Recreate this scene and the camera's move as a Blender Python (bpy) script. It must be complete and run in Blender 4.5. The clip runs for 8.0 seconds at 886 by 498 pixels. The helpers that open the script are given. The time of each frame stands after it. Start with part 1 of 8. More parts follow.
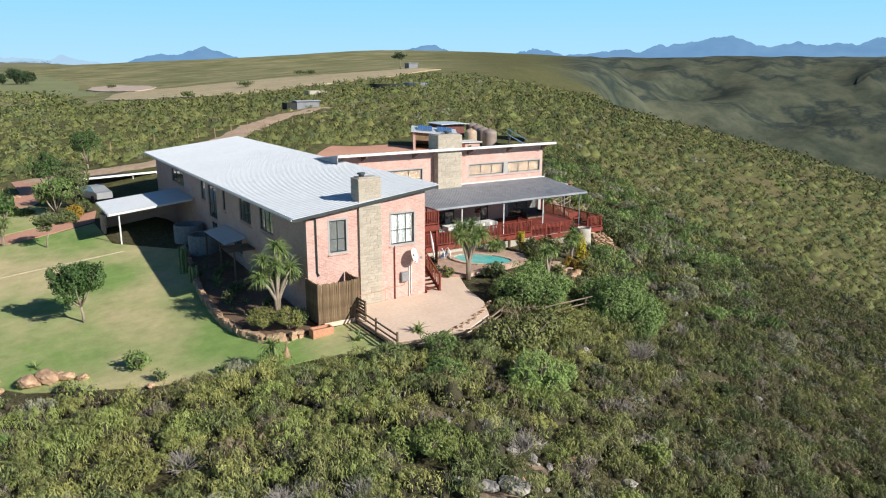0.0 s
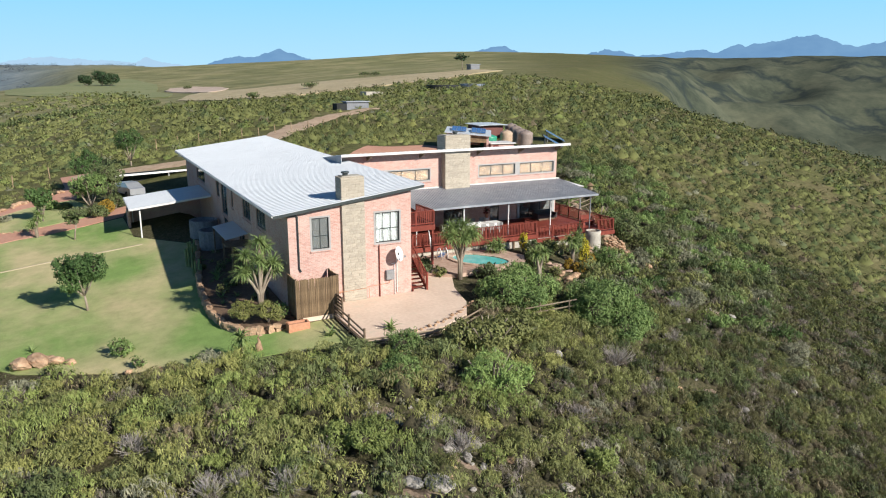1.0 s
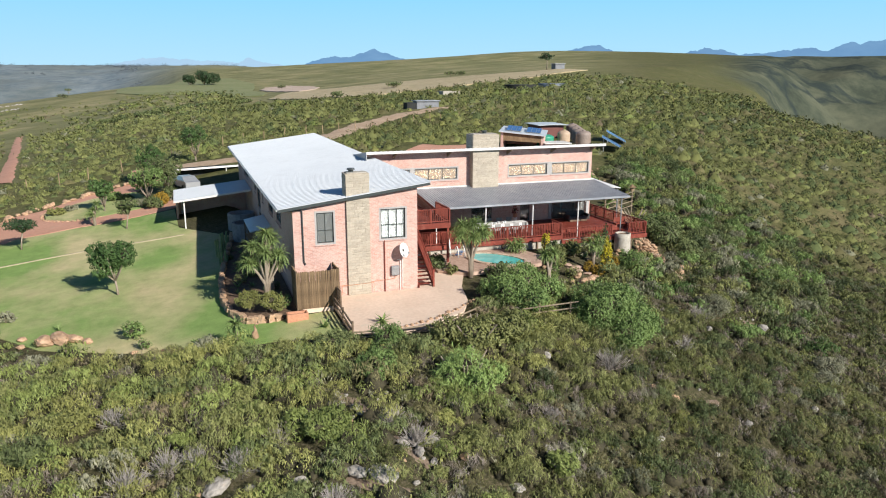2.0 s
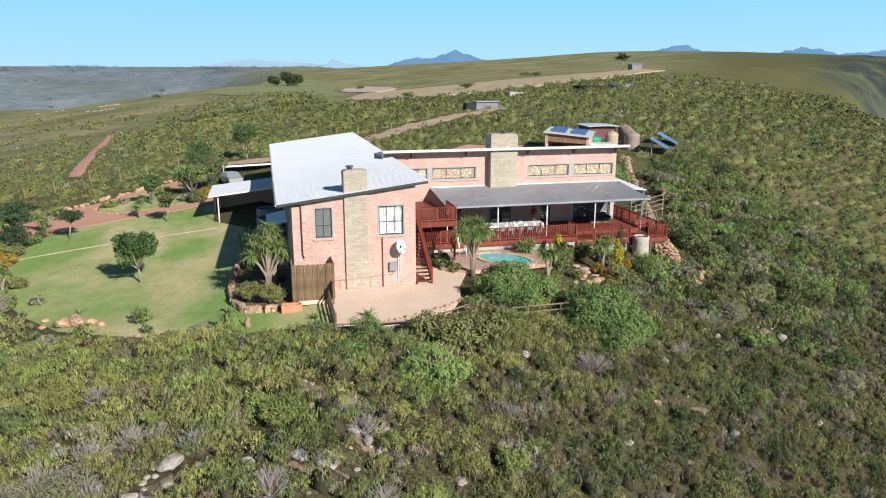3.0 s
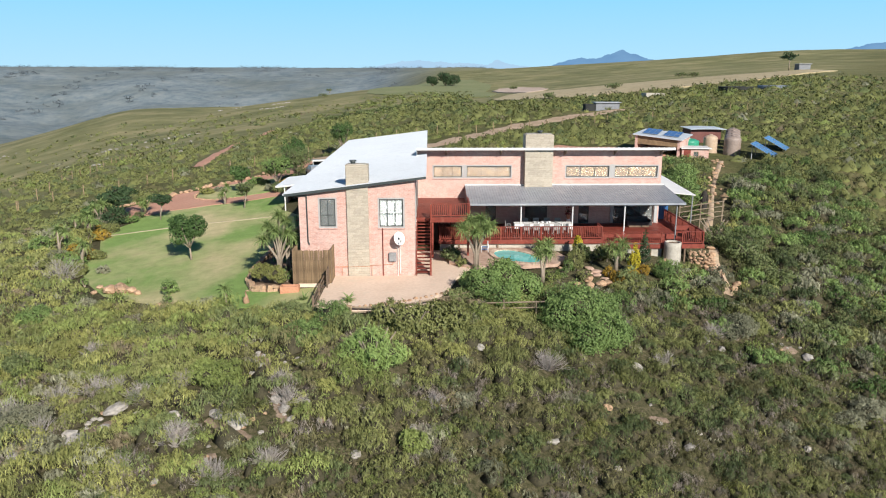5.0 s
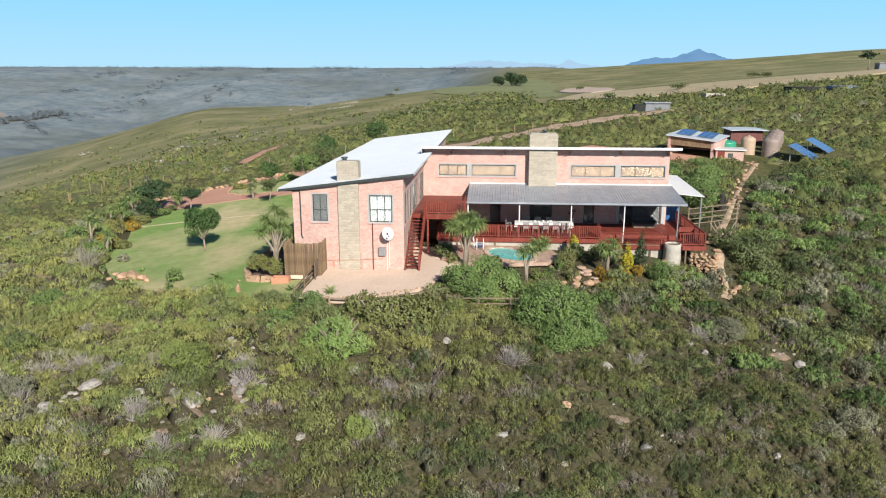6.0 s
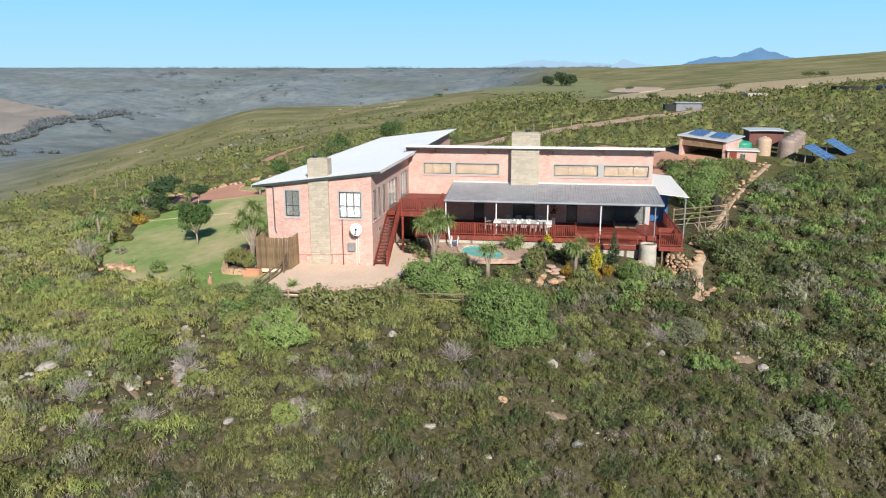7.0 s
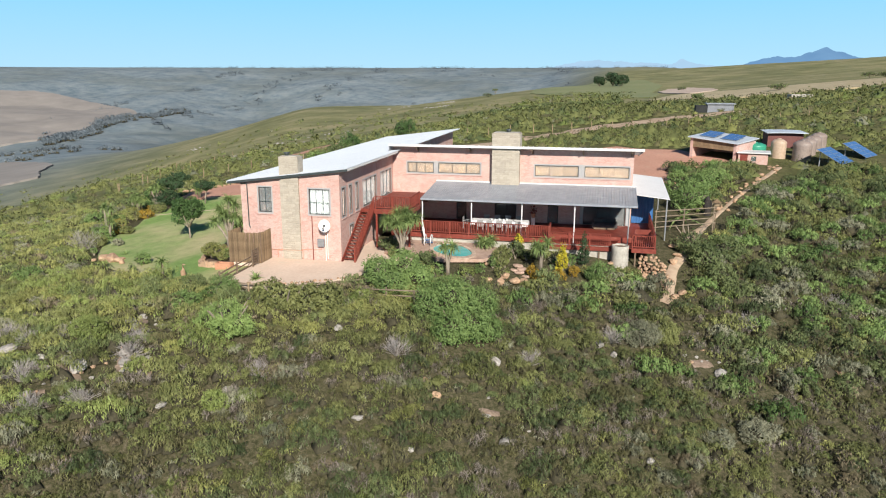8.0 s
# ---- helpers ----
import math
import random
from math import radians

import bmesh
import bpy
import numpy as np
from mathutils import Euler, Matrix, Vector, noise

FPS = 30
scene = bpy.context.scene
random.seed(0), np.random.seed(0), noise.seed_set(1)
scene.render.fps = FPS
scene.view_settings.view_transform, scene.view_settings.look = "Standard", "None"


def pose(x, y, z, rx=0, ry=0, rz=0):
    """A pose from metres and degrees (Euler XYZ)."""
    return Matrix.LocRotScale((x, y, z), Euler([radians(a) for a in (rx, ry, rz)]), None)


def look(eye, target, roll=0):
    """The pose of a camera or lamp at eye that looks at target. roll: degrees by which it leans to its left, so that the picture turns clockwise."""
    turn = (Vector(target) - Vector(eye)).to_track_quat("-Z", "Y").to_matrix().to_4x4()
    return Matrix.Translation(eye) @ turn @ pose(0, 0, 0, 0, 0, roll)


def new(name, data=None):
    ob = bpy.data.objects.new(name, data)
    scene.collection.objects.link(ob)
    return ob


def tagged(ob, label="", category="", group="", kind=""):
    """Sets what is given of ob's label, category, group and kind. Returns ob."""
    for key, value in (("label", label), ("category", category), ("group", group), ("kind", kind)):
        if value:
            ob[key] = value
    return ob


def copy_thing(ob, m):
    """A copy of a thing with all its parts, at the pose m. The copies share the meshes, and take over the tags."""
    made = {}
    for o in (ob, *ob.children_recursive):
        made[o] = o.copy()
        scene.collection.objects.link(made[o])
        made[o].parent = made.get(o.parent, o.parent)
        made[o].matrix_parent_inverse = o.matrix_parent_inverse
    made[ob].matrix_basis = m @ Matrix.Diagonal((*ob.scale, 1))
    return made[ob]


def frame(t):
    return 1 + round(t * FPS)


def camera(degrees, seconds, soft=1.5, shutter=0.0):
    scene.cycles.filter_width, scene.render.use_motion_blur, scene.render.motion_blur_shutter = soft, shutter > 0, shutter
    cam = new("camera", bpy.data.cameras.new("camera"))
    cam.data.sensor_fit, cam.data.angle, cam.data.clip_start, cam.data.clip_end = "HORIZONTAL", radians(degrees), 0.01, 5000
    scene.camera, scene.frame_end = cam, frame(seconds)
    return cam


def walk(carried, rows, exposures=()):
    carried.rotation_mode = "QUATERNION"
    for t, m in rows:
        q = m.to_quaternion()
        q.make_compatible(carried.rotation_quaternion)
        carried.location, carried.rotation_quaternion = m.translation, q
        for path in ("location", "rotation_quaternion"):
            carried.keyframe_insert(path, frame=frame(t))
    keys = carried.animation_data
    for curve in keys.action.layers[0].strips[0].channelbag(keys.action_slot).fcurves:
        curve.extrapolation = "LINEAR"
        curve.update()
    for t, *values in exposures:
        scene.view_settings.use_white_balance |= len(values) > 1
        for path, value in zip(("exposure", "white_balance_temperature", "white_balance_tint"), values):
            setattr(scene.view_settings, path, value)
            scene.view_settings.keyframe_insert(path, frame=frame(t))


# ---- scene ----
# camera and its flight
cam = camera(63.7, 8.0, 1.1)
PATH = [
    (0, (3.839, -1.912, 13.373), (4.897, -0.283, 12.895), 0.2),
    (0.5, (5.876, -3.268, 13.36), (6.867, -1.597, 12.884), 0.2),
    (1, (8.009, -4.686, 13.344), (8.906, -2.963, 12.869), 0.1),
    (1.5, (10.254, -5.937, 13.336), (11.037, -4.16, 12.86), 0.1),
    (3, (17.203, -9.211, 13.26), (17.669, -7.325, 12.786), 0.0),
    (3.5, (19.634, -10.193, 13.261), (19.992, -8.283, 12.788), -0.0),
    (4, (22.104, -11.037, 13.26), (22.354, -9.11, 12.787), -0.0),
    (4.5, (24.624, -11.703, 13.254), (24.767, -9.765, 12.781), -0.0),
    (6, (32.621, -13.135, 13.218), (32.471, -11.198, 12.745), 0.0),
    (6.5, (35.562, -13.34, 13.202), (35.337, -11.409, 12.729), -0.1),
    (7, (38.55, -13.353, 13.192), (38.258, -11.432, 12.719), -0.1),
    (7.5, (41.572, -13.199, 13.189), (41.211, -11.289, 12.716), -0.1),
    (8, (44.665, -12.919, 13.196), (44.232, -11.024, 12.723), 0.0),
]
walk(cam, [(t, look(eye, target, roll)) for t, eye, target, roll in PATH])

# daylight: low morning sun from the south-east side of the plan
SUN = Vector((0.351, -0.796, 0.492)).normalized()
world = bpy.data.worlds.new("sky")
scene.world = world
world.use_nodes = True
wn, wl = world.node_tree.nodes, world.node_tree.links
sky = wn.new("ShaderNodeTexSky")
sky.sky_type, sky.sun_disc = "NISHITA", False
sky.sun_elevation = math.asin(SUN.z)
sky.sun_rotation = math.atan2(SUN.x, SUN.y)
sky.air_density, sky.dust_density, sky.ozone_density = 1.0, 0.2, 2.5
wn["Background"].inputs["Strength"].default_value = 0.074
tint = wn.new("ShaderNodeMix")
tint.data_type, tint.blend_type = "RGBA", "MULTIPLY"
tint.inputs[0].default_value = 1.0
tint.inputs[7].default_value = (0.36, 0.52, 0.68, 1)
wl.new(sky.outputs[0], tint.inputs[6])
# pale haze low over the horizon, thinning out upwards into the deep clear sky
way = wn.new("ShaderNodeTexCoord")
part_z = wn.new("ShaderNodeSeparateXYZ")
wl.new(way.outputs["Generated"], part_z.inputs[0])
band = wn.new("ShaderNodeValToRGB")
for e, (pos, c) in zip([band.color_ramp.elements[0], band.color_ramp.elements[1]], ((0.0, (0.375, 0.615, 0.765)), (0.12, (0.205, 0.535, 0.80)))):
    e.position, e.color = pos, (*c, 1)
wl.new(part_z.outputs[2], band.inputs[0])
lift = wn.new("ShaderNodeVectorMath")
lift.operation = "SCALE"
lift.inputs["Scale"].default_value = 13.0
wl.new(band.outputs[0], lift.inputs[0])
thin = wn.new("ShaderNodeMapRange")
thin.interpolation_type = "SMOOTHSTEP"
for k, v in (("From Min", 0.11), ("From Max", 0.22), ("To Min", 1.0), ("To Max", 0.0)):
    thin.inputs[k].default_value = v
wl.new(part_z.outputs[2], thin.inputs["Value"])
haze = wn.new("ShaderNodeMix")
haze.data_type = "RGBA"
wl.new(thin.outputs[0], haze.inputs[0])
wl.new(tint.outputs[2], haze.inputs[6])
wl.new(lift.outputs[0], haze.inputs[7])
wl.new(haze.outputs[2], wn["Background"].inputs["Color"])
sun = new("sun", bpy.data.lights.new("sun", "SUN"))
sun.data.energy, sun.data.angle, sun.data.color = 5.0, radians(0.55), (1.0, 0.94, 0.85)
sun.matrix_world = look(SUN * 100, (0, 0, 0))
scene.view_settings.exposure = 0.44


# ---------------------------------------------------------------- materials
def ramp(nt, fac, stops):
    r = nt.nodes.new("ShaderNodeValToRGB")
    el = r.color_ramp.elements
    while len(el) < len(stops):
        el.new(0.5)
    for e, (p, c) in zip(el, stops):
        e.position, e.color = p, (*c, 1)
    nt.links.new(fac, r.inputs[0])
    return r.outputs[0]


def noise_tex(nt, scale, detail=4.0, rough=0.55, stretch=(1, 1, 1), coords="Object"):
    tc, mp, nz = (nt.nodes.new(n) for n in ("ShaderNodeTexCoord", "ShaderNodeMapping", "ShaderNodeTexNoise"))
    mp.inputs["Scale"].default_value = stretch
    nz.inputs["Scale"].default_value, nz.inputs["Detail"].default_value, nz.inputs["Roughness"].default_value = scale, detail, rough
    nt.links.new(tc.outputs[coords], mp.inputs[0])
    nt.links.new(mp.outputs[0], nz.inputs["Vector"])
    return nz.outputs["Fac"]


def mix(nt, fac, a, b, mode="MIX"):
    m = nt.nodes.new("ShaderNodeMix")
    m.data_type, m.blend_type = "RGBA", mode
    for sock, v in ((m.inputs[0], fac), (m.inputs[6], a), (m.inputs[7], b)):
        if hasattr(v, "is_output"):
            nt.links.new(v, sock)
        else:
            sock.default_value = v if isinstance(v, float) else (*v, 1)
    return m.outputs[2]


def mathn(nt, op, a, b=0.0):
    m = nt.nodes.new("ShaderNodeMath")
    m.operation = op
    for sock, v in ((m.inputs[0], a), (m.inputs[1], b)):
        if hasattr(v, "is_output"):
            nt.links.new(v, sock)
        else:
            sock.default_value = v
    return m.outputs[0]


def material(name, rough=0.8, metal=0.0, spec=0.4):
    m = bpy.data.materials.new(name)
    m.use_nodes = True
    b = m.node_tree.nodes["Principled BSDF"]
    b.inputs["Roughness"].default_value, b.inputs["Metallic"].default_value = rough, metal
    b.inputs["Specular IOR Level"].default_value = spec
    return m, m.node_tree, b


def bump(nt, b, height, strength=0.4, dist=0.02):
    n = nt.nodes.new("ShaderNodeBump")
    n.inputs["Strength"].default_value, n.inputs["Distance"].default_value = strength, dist
    nt.links.new(height, n.inputs["Height"])
    nt.links.new(n.outputs[0], b.inputs["Normal"])


def surface(name, dark, light, fine=8.0, coarse=0.6, rough=0.8, metal=0.0, bumpy=0.3, dist=0.02, stretch=(1, 1, 1), spec=0.4, stain=None, island=0.0, each=0.0):
    """Two-scale variation between two colours, with an optional stain colour, relief and a shift per island or per object."""
    m, nt, b = material(name, rough, metal, spec)
    f, c = noise_tex(nt, fine, 5.0, 0.6, stretch), noise_tex(nt, coarse, 3.0)
    both = mathn(nt, "ADD", mathn(nt, "MULTIPLY", f, 0.6), mathn(nt, "MULTIPLY", c, 0.4))
    col = ramp(nt, both, [(0.36, dark), (0.64, light)])
    if stain:
        s = ramp(nt, noise_tex(nt, coarse * 2.3, 6.0, 0.7), [(0.55, (0, 0, 0)), (0.72, (1, 1, 1))])
        col = mix(nt, s, col, stain)
    if island or each:
        if island:
            src = nt.nodes.new("ShaderNodeNewGeometry").outputs["Random Per Island"]
        else:
            src = nt.nodes.new("ShaderNodeObjectInfo").outputs["Random"]
        k = island or each
        v = mathn(nt, "ADD", mathn(nt, "MULTIPLY", src, 2 * k), 1 - k)
        hsv = nt.nodes.new("ShaderNodeHueSaturation")
        nt.links.new(col, hsv.inputs["Color"])
        nt.links.new(v, hsv.inputs["Value"])
        col = hsv.outputs[0]
    nt.links.new(col, b.inputs["Base Color"])
    if bumpy:
        bump(nt, b, f, bumpy, dist)
    return m


def foliage(name, dark, light, patch=0.35, rough=0.6, spec=0.25, glow=0.14):
    """Leaves: a shift per leaf clump, broad patches over the ground, some light passing through."""
    m, nt, b = material(name, rough, 0.0, spec)
    isl = nt.nodes.new("ShaderNodeNewGeometry").outputs["Random Per Island"]
    c = noise_tex(nt, patch, 4.0, 0.6)
    tone = nt.nodes.new("ShaderNodeAttribute")
    tone.attribute_name = "tone"
    both = mathn(nt, "ADD", mathn(nt, "MULTIPLY", isl, 0.11), mathn(nt, "MULTIPLY", c, 1.0))
    both = mathn(nt, "ADD", both, tone.outputs["Fac"])
    col = ramp(nt, both, [(0.3, dark), (0.85, light)])
    nt.links.new(col, b.inputs["Base Color"])
    tr = nt.nodes.new("ShaderNodeBsdfTranslucent")
    nt.links.new(col, tr.inputs["Color"])
    ms = nt.nodes.new("ShaderNodeMixShader")
    ms.inputs[0].default_value = glow
    out = nt.nodes["Material Output"]
    nt.links.new(b.outputs[0], ms.inputs[1])
    nt.links.new(tr.outputs[0], ms.inputs[2])
    nt.links.new(ms.outputs[0], out.inputs["Surface"])
    return m


def brick_material(name, a, b_, mortar, bw=0.24, bh=0.085):
    """Face brick: courses along the wall, read from the world axes by the wall's own direction."""
    m, nt, b = material(name, 0.85)
    tc = nt.nodes.new("ShaderNodeTexCoord")
    sep = nt.nodes.new("ShaderNodeSeparateXYZ")
    nt.links.new(tc.outputs["Object"], sep.inputs[0])
    run = mathn(nt, "ADD", sep.outputs[0], sep.outputs[1])
    com = nt.nodes.new("ShaderNodeCombineXYZ")
    nt.links.new(run, com.inputs[0])
    nt.links.new(sep.outputs[2], com.inputs[1])
    br = nt.nodes.new("ShaderNodeTexBrick")
    nt.links.new(com.outputs[0], br.inputs["Vector"])
    br.inputs["Scale"].default_value = 1.0
    br.inputs["Brick Width"].default_value, br.inputs["Row Height"].default_value = bw, bh
    br.inputs["Mortar Size"].default_value = 0.008
    for k, c in (("Color1", a), ("Color2", b_), ("Mortar", mortar)):
        br.inputs[k].default_value = (*c, 1)
    c1 = noise_tex(nt, 1.1, 5.0, 0.65)
    c2 = noise_tex(nt, 9.0, 4.0, 0.6, (1, 1, 2.5))
    col = mix(nt, ramp(nt, c1, [(0.42, (0, 0, 0)), (0.66, (1, 1, 1))]), br.outputs["Color"], mix(nt, 0.55, br.outputs["Color"], mortar))
    pale = ramp(nt, noise_tex(nt, 3.2, 7.0, 0.75), [(0.54, (0, 0, 0)), (0.68, (0.55, 0.55, 0.55))])
    col = mix(nt, pale, col, (0.66, 0.52, 0.47))
    col = mix(nt, 0.55, col, ramp(nt, c2, [(0.3, (0.62, 0.6, 0.58)), (0.7, (1.25, 1.2, 1.15))]), "MULTIPLY")
    nt.links.new(col, b.inputs["Base Color"])
    bump(nt, b, br.outputs["Fac"], -0.3, 0.01)
    return m


BRICK = brick_material("pink_face_brick", (0.485, 0.268, 0.228), (0.575, 0.352, 0.303), (0.58, 0.46, 0.41))
STONE = brick_material("dressed_stone", (0.37, 0.325, 0.25), (0.47, 0.42, 0.335), (0.31, 0.275, 0.22), 0.42, 0.16)
ROOF = surface("painted_roof_sheet", (0.53, 0.565, 0.60), (0.60, 0.635, 0.67), 3.0, 0.25, 0.36, 0.0, 0.05, spec=0.6, stain=(0.50, 0.53, 0.56))
ROOF_GREY = surface("grey_roof_sheet", (0.25, 0.27, 0.30), (0.36, 0.38, 0.41), 2.0, 0.3, 0.45, 0.1, 0.05, stain=(0.42, 0.43, 0.44))
FASCIA = surface("white_fascia", (0.62, 0.61, 0.58), (0.72, 0.71, 0.69), 4.0, 0.6, 0.5, 0, 0.1)
PLASTER = surface("grey_plaster", (0.33, 0.32, 0.31), (0.42, 0.41, 0.40), 6.0, 0.8, 0.85, 0, 0.2)
STONEBLOCK = surface("rough_stone_block", (0.36, 0.315, 0.25), (0.47, 0.42, 0.345), 3.0, 0.8, 0.9, 0, 0.5, 0.03, stain=(0.40, 0.34, 0.25), each=0.10)
# dark tone of the inner floors and of the panel below the balcony
DARKINNER = surface("dark_inner_tone", (0.10, 0.07, 0.06), (0.16, 0.11, 0.09), 5.0, 0.7, 0.9)
FRAME = surface("dark_window_frame", (0.035, 0.045, 0.045), (0.06, 0.07, 0.07), 9.0, 1.0, 0.45, 0.0, 0.05)
WOODRED = surface("red_stained_timber", (0.15, 0.028, 0.018), (0.24, 0.05, 0.032), 6.0, 0.7, 0.55, 0, 0.25, stretch=(1, 1, 1), stain=(0.28, 0.10, 0.07), each=0.15)
WOODDARK = surface("weathered_timber", (0.11, 0.075, 0.05), (0.22, 0.16, 0.11), 7.0, 0.8, 0.85, 0, 0.4)
POLE = surface("gum_pole", (0.24, 0.17, 0.10), (0.40, 0.30, 0.19), 7.0, 0.8, 0.85, 0, 0.4)
REED = surface("reed_screen", (0.10, 0.065, 0.036), (0.26, 0.18, 0.105), 16.0, 1.6, 0.9, 0, 0.6, stretch=(4, 4, 0.15), each=0.3)
BLIND = surface("ochre_blind", (0.20, 0.105, 0.045), (0.27, 0.15, 0.07), 3.0, 0.7, 0.7, 0, 0.05)
CURTAIN = surface("white_curtain", (0.36, 0.37, 0.37), (0.46, 0.47, 0.47), 6.0, 1.0, 0.8, 0, 0.2, stretch=(4, 4, 0.3))
WHITE = surface("white_enamel", (0.72, 0.71, 0.69), (0.82, 0.81, 0.79), 6.0, 0.8, 0.4, 0, 0.05)
STEEL = surface("galvanised_steel", (0.36, 0.37, 0.38), (0.50, 0.51, 0.52), 8.0, 0.9, 0.4, 0.7, 0.05)
GREYBOX = surface("grey_enamel", (0.20, 0.21, 0.22), (0.28, 0.29, 0.30), 8.0, 0.9, 0.5)
TERRACOTTA = surface("terracotta", (0.42, 0.19, 0.11), (0.56, 0.29, 0.18), 7.0, 0.9, 0.85, 0, 0.2)
ROCK = surface("sandstone", (0.32, 0.20, 0.12), (0.56, 0.39, 0.26), 3.5, 0.5, 0.9, 0, 0.6, 0.06, stain=(0.46, 0.24, 0.13), each=0.15)
ROCKGREY = surface("pale_lichen_rock", (0.24, 0.222, 0.198), (0.48, 0.45, 0.41), 4.0, 0.8, 0.95, 0, 0.7, 0.06, stain=(0.36, 0.30, 0.24), each=0.18)
SLATE = surface("red_flagstone", (0.38, 0.245, 0.18), (0.56, 0.41, 0.32), 4.0, 0.6, 0.8, 0, 0.3, each=0.15)
CONCRETE = surface("rough_concrete", (0.34, 0.31, 0.26), (0.48, 0.45, 0.39), 5.0, 0.8, 0.85, 0, 0.4, stain=(0.26, 0.24, 0.20))
PATIO = surface("sandy_paving", (0.62, 0.47, 0.36), (0.74, 0.59, 0.47), 5.0, 0.5, 0.85, 0, 0.25, stain=(0.62, 0.52, 0.41))
RED_EARTH = surface("red_gravel", (0.44, 0.225, 0.155), (0.56, 0.31, 0.22), 4.0, 0.25, 0.95, 0, 0.4, stain=(0.46, 0.30, 0.21))
DIRT = surface("pale_dirt_track", (0.36, 0.25, 0.17), (0.50, 0.38, 0.27), 1.5, 0.2, 0.95, 0, 0.4, stain=(0.26, 0.22, 0.12))
SANDPATH = surface("sandy_path", (0.40, 0.33, 0.21), (0.54, 0.46, 0.31), 5.0, 0.8, 0.95, 0, 0.4, stain=(0.34, 0.31, 0.17))
SOIL = surface("bed_soil", (0.10, 0.065, 0.04), (0.20, 0.13, 0.085), 5.0, 0.6, 0.95, 0, 0.6, 0.04)
BARK = surface("bark", (0.20, 0.16, 0.12), (0.38, 0.32, 0.25), 8.0, 0.9, 0.9, 0, 0.5, stretch=(1, 1, 0.3))
DRYTWIG = surface("dead_twigs", (0.26, 0.23, 0.21), (0.42, 0.39, 0.36), 6.0, 0.9, 0.9)


def lawn_material():
    m, nt, b = material("mown_lawn", 0.9, 0, 0.1)
    f, c = noise_tex(nt, 22.0, 6.0, 0.7), noise_tex(nt, 0.16, 4.0, 0.55, (1.0, 0.6, 1))
    green = ramp(nt, f, [(0.3, (0.165, 0.268, 0.074)), (0.7, (0.262, 0.374, 0.124))])
    dry = ramp(nt, f, [(0.3, (0.43, 0.375, 0.20)), (0.7, (0.58, 0.51, 0.30))])
    col = mix(nt, ramp(nt, c, [(0.38, (0, 0, 0)), (0.62, (1, 1, 1))]), green, dry)
    col = mix(nt, 0.55, col, ramp(nt, noise_tex(nt, 0.9, 8.0, 0.75), [(0.34, (0.72, 0.74, 0.70)), (0.66, (1.28, 1.24, 1.24))]), "MULTIPLY")
    nt.links.new(col, b.inputs["Base Color"])
    bump(nt, b, f, 0.6, 0.04)
    return m


LAWN = lawn_material()


